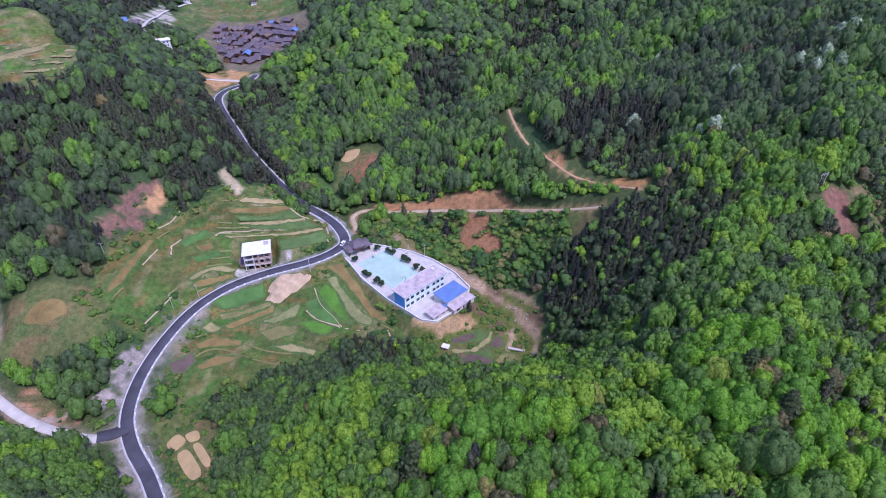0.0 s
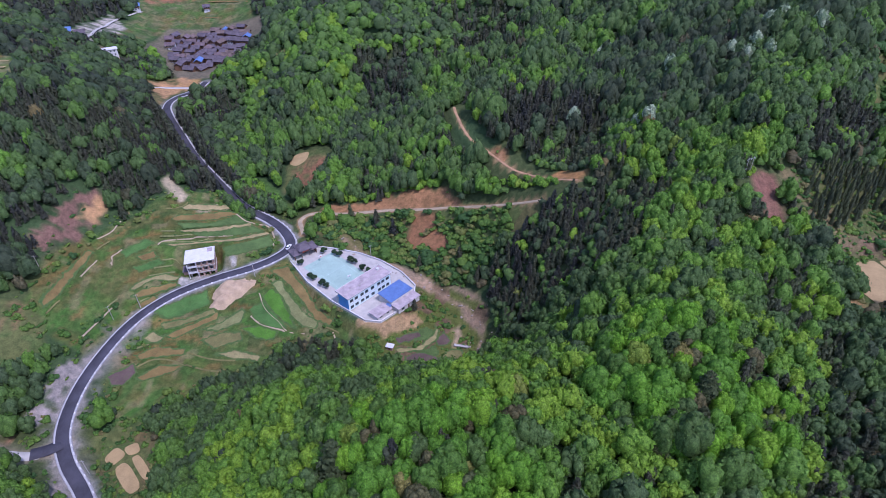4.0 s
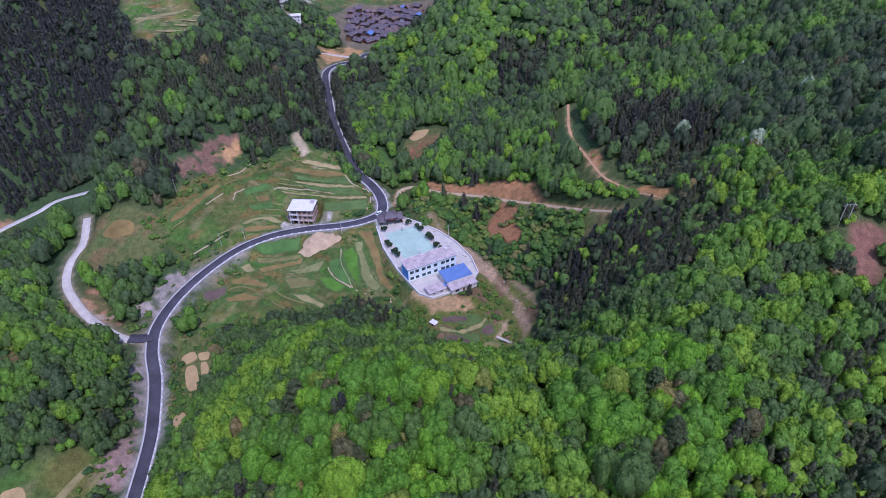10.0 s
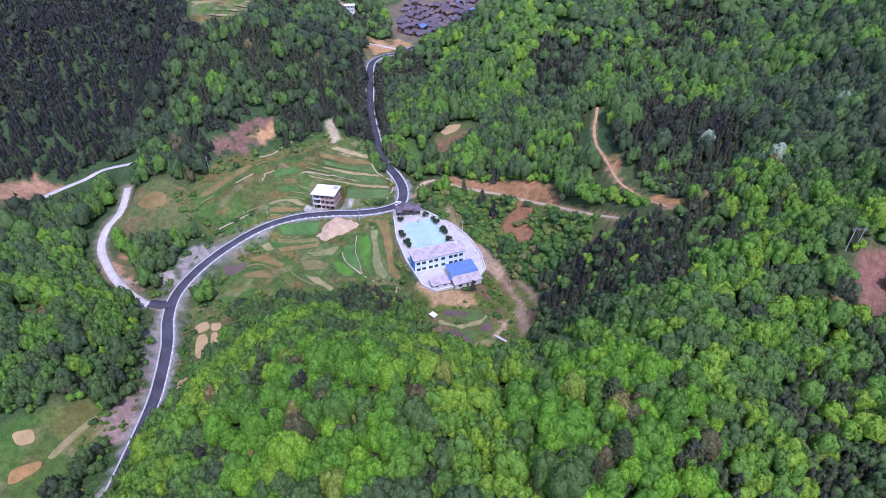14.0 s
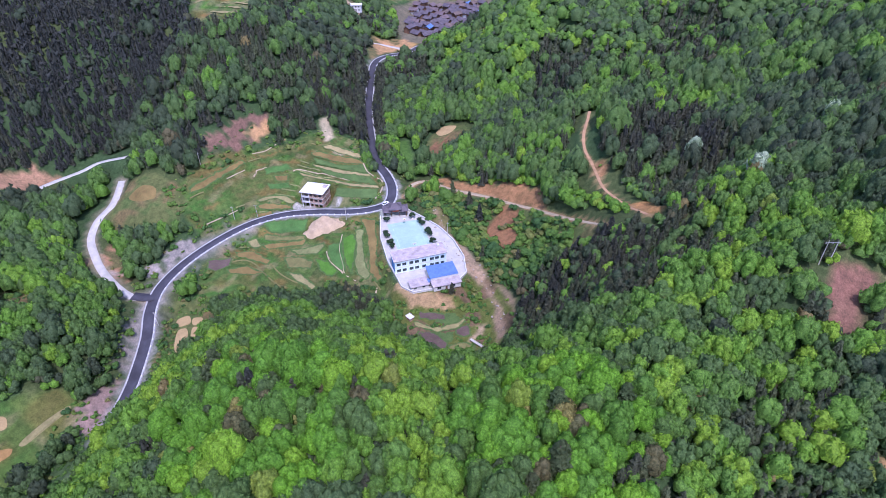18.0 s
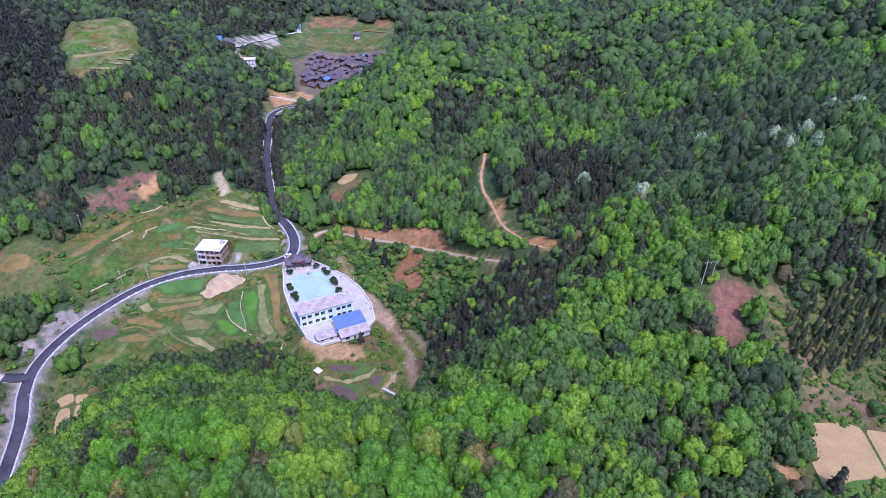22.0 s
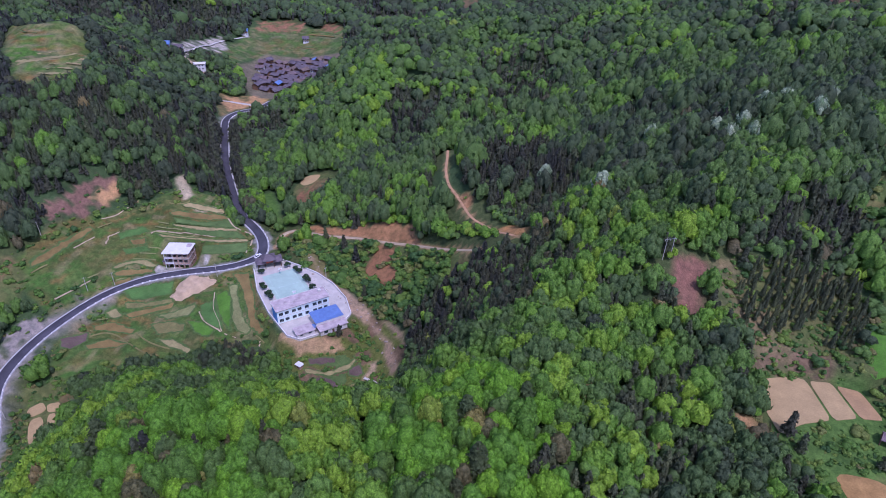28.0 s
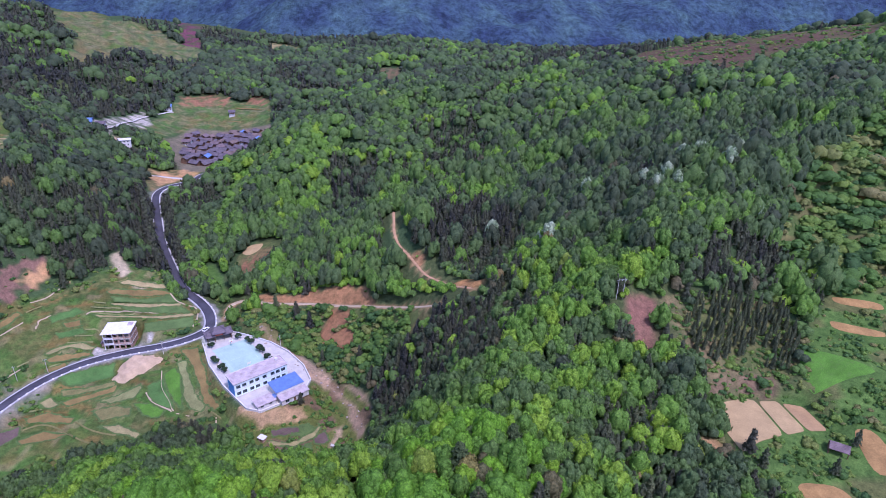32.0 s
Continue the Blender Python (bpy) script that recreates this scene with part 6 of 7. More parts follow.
def yard():
    polygon = [(x, y) for x, y in YARD]
    tagged(polygon_slab("yard", polygon, -0.6, 0.0, "concrete"), "pale concrete school yard beside the court", "pavement", kind="structure")
    court = thing("sports_court", pose(0, 0, 0), "faded turquoise sports court with white lines on the yard", "court")
    polygon_slab("court_surface", [(-43.2, 253.4), (-29.8, 266.6), (-10.6, 246.4), (-22.5, 233.6)], 0.004, 0.03, "court", court)
    mid, ux, uy = Vector((-26.6, 249.9)), Vector((0.71, 0.70)), Vector((0.69, -0.72))
    for a, b in (((-7, -12), (7, -12)), ((7, -12), (7, 12)), ((7, 12), (-7, 12)), ((-7, 12), (-7, -12)), ((-7, 0), (7, 0))):
        p, q = mid + ux * a[0] + uy * a[1], mid + ux * b[0] + uy * b[1]
        d = (q - p).normalized()
        w = Vector((-d.y, d.x)) * 0.06
        polygon_slab("court_line", [tuple(p - w), tuple(q - w), tuple(q + w), tuple(p + w)], 0.034, 0.038, "faded_line", court)
    for s in (-1, 1):
        base = mid + uy * (13.0 * s)
        ang = math.degrees(math.atan2(uy.y, uy.x)) + (180 if s > 0 else 0)
        hoop = thing("basketball_stand", pose(base.x, base.y, 0.03, 0, 0, ang), "green basketball stand with a white backboard on the court", "basketball hoop", "basketball stands")
        part("base", boxed(-1.0, 0.3, -0.4, 0.4, 0, 0.3, 0.04), "court_dark", hoop)
        part("pole", rod((-0.5, 0, 0.3), (-0.3, 0, 2.9), 0.09), "court_dark", hoop)
        part("arm", rod((-0.3, 0, 2.8), (0.95, 0, 3.2), 0.07), "court_dark", hoop)
        part("backboard", boxed(0.95, 1.0, -0.9, 0.9, 2.8, 3.85), "white_paint", hoop)
        part("rim", rod((1.0, 0, 3.05), (1.42, 0, 3.05), 0.2, 0.2, 10), "red_wall", hoop)
    wall = thing("yard_wall", pose(0, 0, 0), "low whitewashed parapet wall round the school yard", "wall", kind="structure")
    pts = [Vector(p) for p in polygon]
    for a, b in zip(pts[1:], pts[2:] + pts[:1]):
        d = b - a
        m = pose(a.x, a.y, 0, 0, 0, math.degrees(math.atan2(d.y, d.x)))
        for nm, sh, mat in (("wall_panel", boxed(0, d.length, -0.14, 0.14, -2.2, 0.95), "white_wall"), ("coping", boxed(-0.1, d.length + 0.1, -0.22, 0.22, 0.952, 1.06, 0.02), "roof_white")):
            p = part(nm, sh, mat, wall)
            p.matrix_basis = m
    apron = thing("retaining_wall", pose(0, 0, 0), "stained concrete retaining wall below the school", "wall", kind="structure")
    for a, b in zip(pts[6:10], pts[7:11]):
        d = b - a
        p = part("wall_panel", boxed(0, d.length, -0.6, -0.15, -5.0, -0.2, 0.05), "concrete", apron)
        p.matrix_basis = pose(a.x, a.y, 0, 0, 0, math.degrees(math.atan2(d.y, d.x)))
    for k, (x, y) in enumerate([(-38.0, 244.6), (-36.2, 243.0), (-31.4, 238.6), (-28.8, 236.2), (-34, 265.4), (-28.4, 263.8), (-25.8, 261.9), (-19.6, 256.9), (-17.0, 254.9), (-12.4, 249.9), (-9.4, 247.9), (-44.6, 255.6)]):
        t = thing("garden_tree", pose(x, y, 0.0, 0, 0, k * 77), "clipped dark round tree in a kerbed bed in the yard", "tree", "yard trees")
        s = 1.5 + 0.45 * ((k * 7) % 5) / 5
        crown = arrays_mesh("crown", GARDEN_CROWN[0] * s + np.array([0, 0, 1.3]), np.empty((0, 4), int), GARDEN_CROWN[1], "garden_leaf")
        new("crown", crown).parent = t
        part("trunk", rod((0, 0, 0), (0.03, 0, 1.7), 0.1, 0.07), "bark", t)
        part("bed_kerb", boxed(-0.7, 0.7, -0.7, 0.7, 0.0, 0.22, 0.03), "concrete", t)


# ---- the house by the road ----
def road_house():
    ob = thing("unfinished_house", pose(-101.2, 253.6, -4.9, 0, 0, 15), "three-storey unfinished house with a white flat roof and bare brick side", "house")
    L, D, S = 13.0, 9.4, 3.4
    for k in range(3):
        z = k * S
        part("floor_slab", boxed(-0.4, L + 0.2, -1.3, D + 0.2, z - 0.2, z), "concrete", ob)
        holes = [(2.2, z + 0.05, 2.4, 2.5), (5.5, z + 0.8, 2.0, 1.8), (8.4, z + 0.8, 2.0, 1.8), (11.2, z + 0.8, 2.0, 1.8)]
        part("front_wall", wall_with_holes(0.3, 4.5, 0.6, 0.85, z, z + S - 0.2, holes[:1]), "bare_render", ob)
        part("front_wall", wall_with_holes(4.5, L, -0.95, -0.7, z, z + S - 0.2, holes[1:]), "brick", ob, "bare brick front wall with open window holes")
        part("bay_wall", boxed(4.5, 4.75, -0.7, 0.6, z, z + S - 0.2), "brick", ob)
        part("side_wall", wall_along_y(L - 0.25, L, -0.7, D, z, z + S - 0.2, [(2.6, z + 1, 1.5, 1.3), (6.4, z + 1, 1.5, 1.3)]), "brick", ob, "bare brick side wall")
        part("side_wall", wall_along_y(0.3, 0.55, 0.85, D, z, z + S - 0.2, [(5, z + 1, 1.5, 1.3)]), "brick", ob, "bare brick side wall")
        part("back_wall", boxed(0.55, L - 0.25, D - 0.25, D, z, z + S - 0.2), "brick", ob)
        for x, zz, w, h in holes[1:]:
            part("lintel", boxed(x - w / 2 - 0.2, x + w / 2 + 0.2, -1.05, -0.95, zz + h, zz + h + 0.2), "concrete", ob)
            part("window_sill", boxed(x - w / 2 - 0.1, x + w / 2 + 0.1, -1.1, -0.95, zz - 0.12, zz), "concrete", ob)
        for x in (-0.1, 4.3):
            part("column", boxed(x - 0.16, x + 0.16, -1.15, -0.83, z, z + S - 0.2), "white_wall", ob)
        if k:
            for x0, x1 in ((0.06, 4.54),):
                part("balcony_wall", boxed(x0, x1, -1.32, -1.17, z - 0.1, z + 0.95), "white_wall", ob)
    part("roof_slab", boxed(-1.0, L + 0.6, -1.8, D + 0.6, 3 * S - 0.2, 3 * S + 0.05, 0.03), "roof_white", ob, "bright white flat roof slab")
    part("roof_curb", boxed(-0.8, L + 0.4, D + 0.25, D + 0.5, 3 * S + 0.05, 3 * S + 0.3), "roof_white", ob)
    part("stair_head", boxed(L - 3.0, L - 0.6, D - 3.4, D - 0.6, 3 * S + 0.05, 3 * S + 0.5), "roof_concrete", ob)
    part("foundation", boxed(-0.4, L + 0.2, -1.4, D + 0.2, -3.0, -0.2), "gravel", ob)
    part("lean_to", boxed(-3.4, 0.25, 3.0, 8.0, -0.4, 2.2), "brick", ob, "low brick lean-to")
    part("lean_to_roof", boxed(-3.8, 0.25, 2.6, 8.4, 2.2, 2.34), "roof_tile", ob)


def wall_along_y(x0, x1, y0, y1, z0, z1, holes):
    bm = wall_with_holes(y0, y1, -x1, -x0, z0, z1, holes)
    bmesh.ops.rotate(bm, verts=bm.verts, cent=(0, 0, 0), matrix=Matrix.Rotation(radians(90), 3, "Z"))
    return bm


def sand_mound():
    """A spread heap of pale building sand on the field below the house."""
    n = 34
    g = np.linspace(-1, 1, n)
    x, y = np.meshgrid(g, g)
    r = np.hypot(x * 1.0, y)
    wx, wy = -77.5 + x * 11.5 + y * 2, 240.5 + y * 8.5 + x * 2.5
    edge = 0.86 + 0.12 * np.sin(np.arctan2(y, x) * 3 + 1) + 0.06 * np.sin(np.arctan2(y, x) * 7)
    lump = 2.4 * smooth01((edge - r) / 0.4) + 0.6 * soft_noise(wx, wy, 2.2, 9) * (r < edge)
    z = land(wx.ravel(), wy.ravel()).reshape(n, n) + np.where(r < edge, lump, -0.5)
    i = np.arange(n * n).reshape(n, n)
    q = np.column_stack([i[:-1, :-1].ravel(), i[:-1, 1:].ravel(), i[1:, 1:].ravel(), i[1:, :-1].ravel()])
    ob = new("sand_mound", arrays_mesh("sand_mound", np.column_stack([wx.ravel(), wy.ravel(), z.ravel()]), q, np.empty((0, 3), int), "sand_pink"))
    tagged(ob, "broad heap of pale pinkish sand spread below the road", "sand heap")


def field_plots():
    for name, poly in PADDIES.items():
        ob = polygon_slab("rice_paddy", rounded_poly(poly, 0.1), PADDY_Z - 0.6, PADDY_Z + 0.02, "mud_brown" if name == "east" else "sand")
        tagged(ob, "bare drained rice paddy of smooth tan mud", "paddy field", "valley paddies")
    for name, poly in SMALL_PLOTS.items():
        ob = polygon_slab("seed_plot", rounded_poly(poly), PLOT_Z - 0.6, PLOT_Z + 0.05, "sand")
        tagged(ob, "small tan mud seed plot below the road", "paddy field", "seed plots")
    for poly, mat, label in ([(-121, 77), (-117, 83), (-113, 80), (-116, 75)], "sand", "small tan mud plot among weeds"), ([(-107, 78), (-105, 100), (-103, 100), (-104, 79)], "field_straw", "narrow pale stubble strip beside the bank"), ([(-112, 68), (-107, 77), (-105, 74), (-108, 63)], "orange_soil", "wet orange mud plot among weeds"), ([(-184, 200), (-180, 209), (-168, 210), (-163, 204), (-172, 199)], "field_brown", "muddy brown oval pond bed"), ([(-90, 134), (-84, 132), (-80, 124), (-84, 123), (-91, 130)], "sand", "small tan patch of bare mud by the road bank"), ([(-68, 352), (-65, 360), (-55, 361), (-56, 353), (-62, 348)], "sand", "pale oval patch of levelled sand in the hollow"), \
            (VALLEY_PLOTS[3], "orange_soil", "wet orange paddy below the tan ones"), (VALLEY_PLOTS[4], "orange_soil", "wet orange paddy beside the barn"), (VALLEY_PLOTS[0], "rice_green", "vivid green field of young rice"), (VALLEY_PLOTS[1], "orange_soil", "bare orange strip along a terrace"), (VALLEY_PLOTS[2], "orange_soil", "bare orange strip along a terrace"):
        tagged(draped_plot("bare_plot", rounded_poly(poly), mat), label, "paddy field")


def terrace_fields():
    """One level field for each step of the terraces, with an eased outline along its bank."""
    kinds = ("field_green", "field_olive", "field_bright", "field_straw", "field_brown", "field_green")
    words = {"field_green": "grassy green terrace field with weeds", "field_olive": "fallow olive terrace field with dry grass", "field_bright": "bright green terrace field of young rice",
             "field_straw": "pale straw-coloured harvested terrace field", "field_brown": "wet brown tilled terrace field", "field_tan": "bare tan strip of dry terrace soil"}
    pale = ("field_green", "field_tan", "field_bright", "field_straw", "field_green", "field_brown")
    plan = {"hill_fields": (2.0, 40), "village_fields": (2.6, 60), "far_terraces": (5.0, 90)}
    for zone, (step, span) in plan.items():
        rise, outline = TERRACED[zone], np.array(ZONES[zone], float)
        lo, hi = outline.min(0), outline.max(0)
        gx, gy = np.meshgrid(np.arange(lo[0], hi[0], step), np.arange(lo[1], hi[1], step))
        x, y = gx.ravel(), gy.ravel()

        def level(x, y):
            return terrace_level(x, y, rolling(x, y)) / rise
        v = level(x, y)
        dx, dy = (level(x + 0.3, y) - v) / 0.3, (level(x, y + 0.3) - v) / 0.3
        g2 = dx * dx + dy * dy + 1e-6
        f = v - np.floor(v)
        target = np.where(f < 0.38, 0.03, 0.70)
        pull = np.where(np.minimum(np.abs(f - 0.03), np.abs(f - 0.70)) < np.sqrt(g2) * step * 0.75, target - f, 0) / g2
        d = np.clip(np.stack([dx, dy], 1) * pull[:, None], -step, step)
        px, py = x + d[:, 0], y + d[:, 1]
        deep = inside_distance(x, y, outline) < -2.0
        clear = np.minimum(line_distance(x, y, LINES["road"][0])[0] - 6.5, inside_distance(x, y, YARD) - 4.5)
        for cx, cy, rad in ((-95, 259, 11), (-78, 240, 13), (193, 182, 19)):
            clear = np.minimum(clear, np.hypot(x - cx, y - cy) - rad)
        ok = deep & (clear > 0) & (f > -0.05) & (f < 0.80)
        side = np.floor((x * 0.8 + y * 0.6 + 7 * np.sin(np.floor(v) * 1.7)) / span)
        key = np.where(ok, np.floor(v) * 1000 + side, np.nan).reshape(gx.shape)
        i = np.arange(x.size).reshape(gx.shape)
        same = (key[:-1, :-1] == key[:-1, 1:]) & (key[:-1, :-1] == key[1:, :-1]) & (key[:-1, :-1] == key[1:, 1:])
        quads = np.stack([i[:-1, :-1], i[:-1, 1:], i[1:, 1:], i[1:, :-1]], -1)[same]
        owner = key[:-1, :-1][same]
        for k in np.unique(owner):
            q = quads[owner == k]
            if len(q) < 10:
                continue
            used, q = np.unique(q, return_inverse=True)
            q = q.reshape(-1, 4)
            lev = math.floor(k / 1000)
            pick = float(cell_noise(np.array([k * 0.37 + 0.5]), np.array([lev + 0.5]), 1.0, 8)[0])
            if pick > 0.86:
                continue
            mat = (pale if zone in ("village_fields", "hill_fields") else kinds)[int(pick / 0.86 * len(kinds)) % len(kinds)]
            z = land(px[used], py[used])
            z = np.where(np.abs(z - lev * rise) < 0.5, lev * rise, z) + 0.16
            ob = new("terrace_field", arrays_mesh("terrace_field", np.column_stack([px[used], py[used], z]), q, np.empty((0, 3), int), mat))
            tagged(ob, words[mat], "field", "terrace fields of the " + zone.split("_")[0] + " slope")


def draped_plot(name, poly, mat):
    """A plot that lies on the ground as it slopes, a hand above it."""
    p = np.array(poly)
    mid = p.mean(0)
    rings = [mid + (p - mid) * f for f in (1.0, 0.75, 0.5, 0.25)]
    v = np.vstack(rings + [mid[None]])
    z = land(v[:, 0], v[:, 1]) + 0.5
    z[:len(p)] -= 0.45
    n, q = len(p), []
    for k in range(3):
        for i in range(n):
            j = (i + 1) % n
            q.append((k * n + i, k * n + j, (k + 1) * n + j, (k + 1) * n + i))
    t = [(3 * n + i, 3 * n + (i + 1) % n, 4 * n) for i in range(n)]
    return new(name, arrays_mesh(name, np.column_stack([v, z]), np.array(q), np.array(t), mat))


def rounded_poly(poly, e=0.2):
    """The outline with its corners eased."""
    p = np.array(poly, float)
    for _ in range(2):
        q = np.roll(p, -1, 0)
        p = np.stack([p * (1 - e) + q * e, p * e + q * (1 - e)], 1).reshape(-1, 2)
    return [tuple(v) for v in p]


def car():
    x, y, z = -52.6, 267.2, 2.62
    ob = thing("car", pose(x, y, z + 0.12, 0, -4, 72), "small white hatchback standing on the asphalt by the gate", "car")
    bm = boxed(-2.05, 2.05, -0.83, 0.83, 0.28, 0.86, 0.12)
    part("body", bm, "white_paint", ob)
    cab = boxed(-1.55, 0.85, -0.74, 0.74, 0.85, 1.45)
    for v in cab.verts:
        if v.co.z > 1.2:
            v.co.x = -0.3 + (v.co.x + 0.3) * 0.72
            v.co.y *= 0.86
    part("cabin", cab, "glass", ob, "dark tinted glass cabin")
    part("roof", boxed(-1.15, 0.5, -0.62, 0.62, 1.45, 1.5, 0.02), "white_paint", ob)
    for a in (-1.3, 1.3):
        for b in (-0.78, 0.78):
            w = part("wheel", rod((a, b - 0.1, 0.32), (a, b + 0.1, 0.32), 0.32, 0.32, 14), "rubber", ob)
            part("rim", rod((a, b - 0.11, 0.32), (a, b + 0.11, 0.32), 0.18, 0.18, 10), "metal", w)
    for b in (-0.6, 0.6):
        part("headlight", boxed(2.0, 2.07, b - 0.16, b + 0.16, 0.58, 0.74), "metal", ob)
        part("tail_light", boxed(-2.07, -2.0, b - 0.14, b + 0.14, 0.6, 0.78), "red_wall", ob)


def utility_pole(x, y, tall=8.5, turn=0.0):
    ob = thing("utility_pole", pose(x, y, height(x, y), 0, 0, turn), "grey concrete utility pole with a steel crossarm", "utility pole", "utility poles")
    part("pole", rod((0, 0, -0.5), (0, 0, tall), 0.16, 0.1, 8), "concrete", ob)
    part("crossarm", boxed(-0.8, 0.8, -0.05, 0.05, tall - 0.7, tall - 0.6), "metal", ob)
    for k in (-0.7, 0, 0.7):
        part("insulator", rod((k, 0, tall - 0.6), (k, 0, tall - 0.35), 0.06, 0.04), "white_paint", ob)


def ridge_pylon():
    x, y = 145.5, 213.5
    ob = thing("power_pylon", pose(x, y, height(x, y), 0, 0, 25), "pair of tall grey poles joined by a crossarm on the ridge", "power pole")
    for s in (-1.4, 1.4):
        part("pole", rod((s, 0, -1), (s, 0, 8.8), 0.15, 0.09, 8), "concrete", ob)
    part("crossarm", boxed(-2.2, 2.2, -0.07, 0.07, 8.1, 8.25), "metal", ob)
    for s in (-2.0, 0, 2.0):
        part("insulator", rod((s, 0, 8.1), (s, 0, 7.6), 0.07), "white_paint", ob)


def field_hut():
    x, y = 3.2, 200.3
    ob = thing("field_hut", pose(x, y, height(x, y) + 0.1, 0, 0, -20), "tiny field hut with a white sheet roof", "hut")
    part("wall", boxed(-1.4, 1.4, -1.0, 1.0, -0.8, 1.6), "brick", ob)
    part("roof", boxed(-1.75, 1.75, -1.35, 1.35, 1.6, 1.74, 0.02), "roof_white", ob)
    part("door", boxed(-0.4, 0.4, -1.06, -1.0, 0, 1.5), "timber", ob)


def footpath(points, half, material, label, kind_word="footpath"):
    line = np.array([(x, y, 0.0) for x, y in points])
    line = rounded_line(line, 0.8)
    line[:, 2] = land(line[:, 0], line[:, 1]) + 0.12
    ribbon("footpath", line, half, material, 0.06, label, kind_word, 0.05, 0.35)


# ---- the village and far houses ----
def gabled(parent, L, W, z, rise, material):
    """A two-sided tiled roof with deep eaves, a ridge and raised tile courses."""
    n, top, low = 5, [], []
    for k in range(-n, n + 1):
        f = 1 - abs(k) / n
        zz = z + rise * f - 0.25 * (1 - f)
        steps = (0.1, 0.2) if 0 < abs(k) < n else (0.15,)
        for d in steps if k < 0 else steps[::-1]:
            top.append((W / 2 * k / n, zz + d))
        low.append((W / 2 * k / n, zz - 0.05))
    ring = top + low[::-1]
    bm = bmesh.new()
    a, b = ([bm.verts.new((x, y, h)) for y, h in ring] for x in (-L / 2, L / 2))
    m = len(ring)
    for i in range(m):
        bm.faces.new((a[i], a[(i + 1) % m], b[(i + 1) % m], b[i]))
    bm.faces.new(a)
    bm.faces.new(b[::-1])
    bmesh.ops.recalc_face_normals(bm, faces=bm.faces)
    ob = part("roof", bm, material, parent)
    part("ridge", rod((-L / 2 - 0.1, 0, z + rise + 0.1), (L / 2 + 0.1, 0, z + rise + 0.1), 0.2, None, 6), material, ob)
    return ob


def timber_house(x, y, turn, L, W, storeys, roof="roof_tile", wall="timber", z=None):
    look_of = {"timber": "old timber house with a dark grey-purple tiled gable roof", "red_wall": "village house with a red front and tiled gable roof", "white_wall": "whitewashed village house with a gable roof"}
    ob = thing("village_house", pose(x, y, height(x, y) if z is None else z, 0, 0, turn), look_of[wall], "house", "village houses")
    h = 2.4 * storeys
    part("wall", boxed(-L / 2 + 0.9, L / 2 - 0.9, -W / 2 + 1.1, W / 2 - 1.1, -2.5, h + 0.1), wall, ob)
    for k in range(storeys):
        for u in (-0.28, 0.0, 0.28):
            part("window", boxed(u * L - 0.5, u * L + 0.5, -W / 2 + 1.02, -W / 2 + 1.1, k * 2.4 + 0.9, k * 2.4 + 1.9), "glass", ob)
    part("gallery", boxed(-L / 2 + 0.9, L / 2 - 0.9, -W / 2 + 0.6, -W / 2 + 1.0, h - 2.1, h - 1.4), "timber", ob)
    for s in (-1, 1):
        gable = bmesh.new()
        u, e = s * (L / 2 - 0.95), W / 2 - 1.1
        a = [gable.verts.new((u, y, z)) for y, z in ((-e, h), (e, h), (0, h + W * 0.22))]
        b = [gable.verts.new((u - s * 0.15, y, z)) for y, z in ((-e, h), (e, h), (0, h + W * 0.22))]
        for f in (a, b[::-1], (a[0], b[0], b[1], a[1]), (a[1], b[1], b[2], a[2]), (a[2], b[2], b[0], a[0])):
            gable.faces.new(f)
        bmesh.ops.recalc_face_normals(gable, faces=gable.faces)
        part("gable", gable, wall, ob)
    gabled(ob, L, W, h, W * 0.27, roof)


def village():
    r = random.Random(5)
    n = 0
    for row in range(13):
        for col in range(10):
            x, y = -236 + col * 9.9 + row * 1.0 + r.uniform(-1.4, 1.4), 520 + row * 10.2 + col * 2.0 + r.uniform(-1.4, 1.4)
            if ((x + 190) / 41) ** 2 + ((y - 585) / 60) ** 2 > 1 or x < -226 + (585 - y) * 0.5:
                continue
            wall = "red_wall" if n % 17 == 4 else ("white_wall" if n % 13 == 7 else "timber")
            timber_house(x, y, r.uniform(-14, 14) + (90 if r.random() < 0.2 else 0) - 8, r.uniform(8.8, 11.6), r.uniform(6.8, 8.4), r.choice((1, 2, 2)), "roof_blue" if n % 31 == 9 else r.choice(("roof_tile", "roof_tile", "roof_tile", "roof_brown", "roof_purple")), wall)
            n += 1
    for x, y, L, W, roof in ((-273, 648, 9, 7, "roof_blue"), (-213, 678, 8, 7, "roof_tile"), (-262, 496, 10, 8, "roof_blue"), (-258, 508, 9, 7, "roof_tile")):
        timber_house(x, y, 20, L, W, 2, roof, "white_wall")
    x, y = -237, 505
    ob = thing("roadside_house", pose(x, y, height(x, y), 0, 0, 30), "pale half-built house on a bare levelled terrace", "house")
    part("wall", boxed(-5, 5, -3.5, 3.5, -1.5, 5.6), "white_wall", ob)
    part("roof_slab", boxed(-5.6, 5.6, -4.1, 4.1, 5.6, 5.85, 0.03), "roof_white", ob)
    for k in (-2.8, 0, 2.8):
        for z in (0.9, 3.7):
            part("window", boxed(k - 0.6, k + 0.6, -3.56, -3.5, z, z + 1.2), "glass", ob)


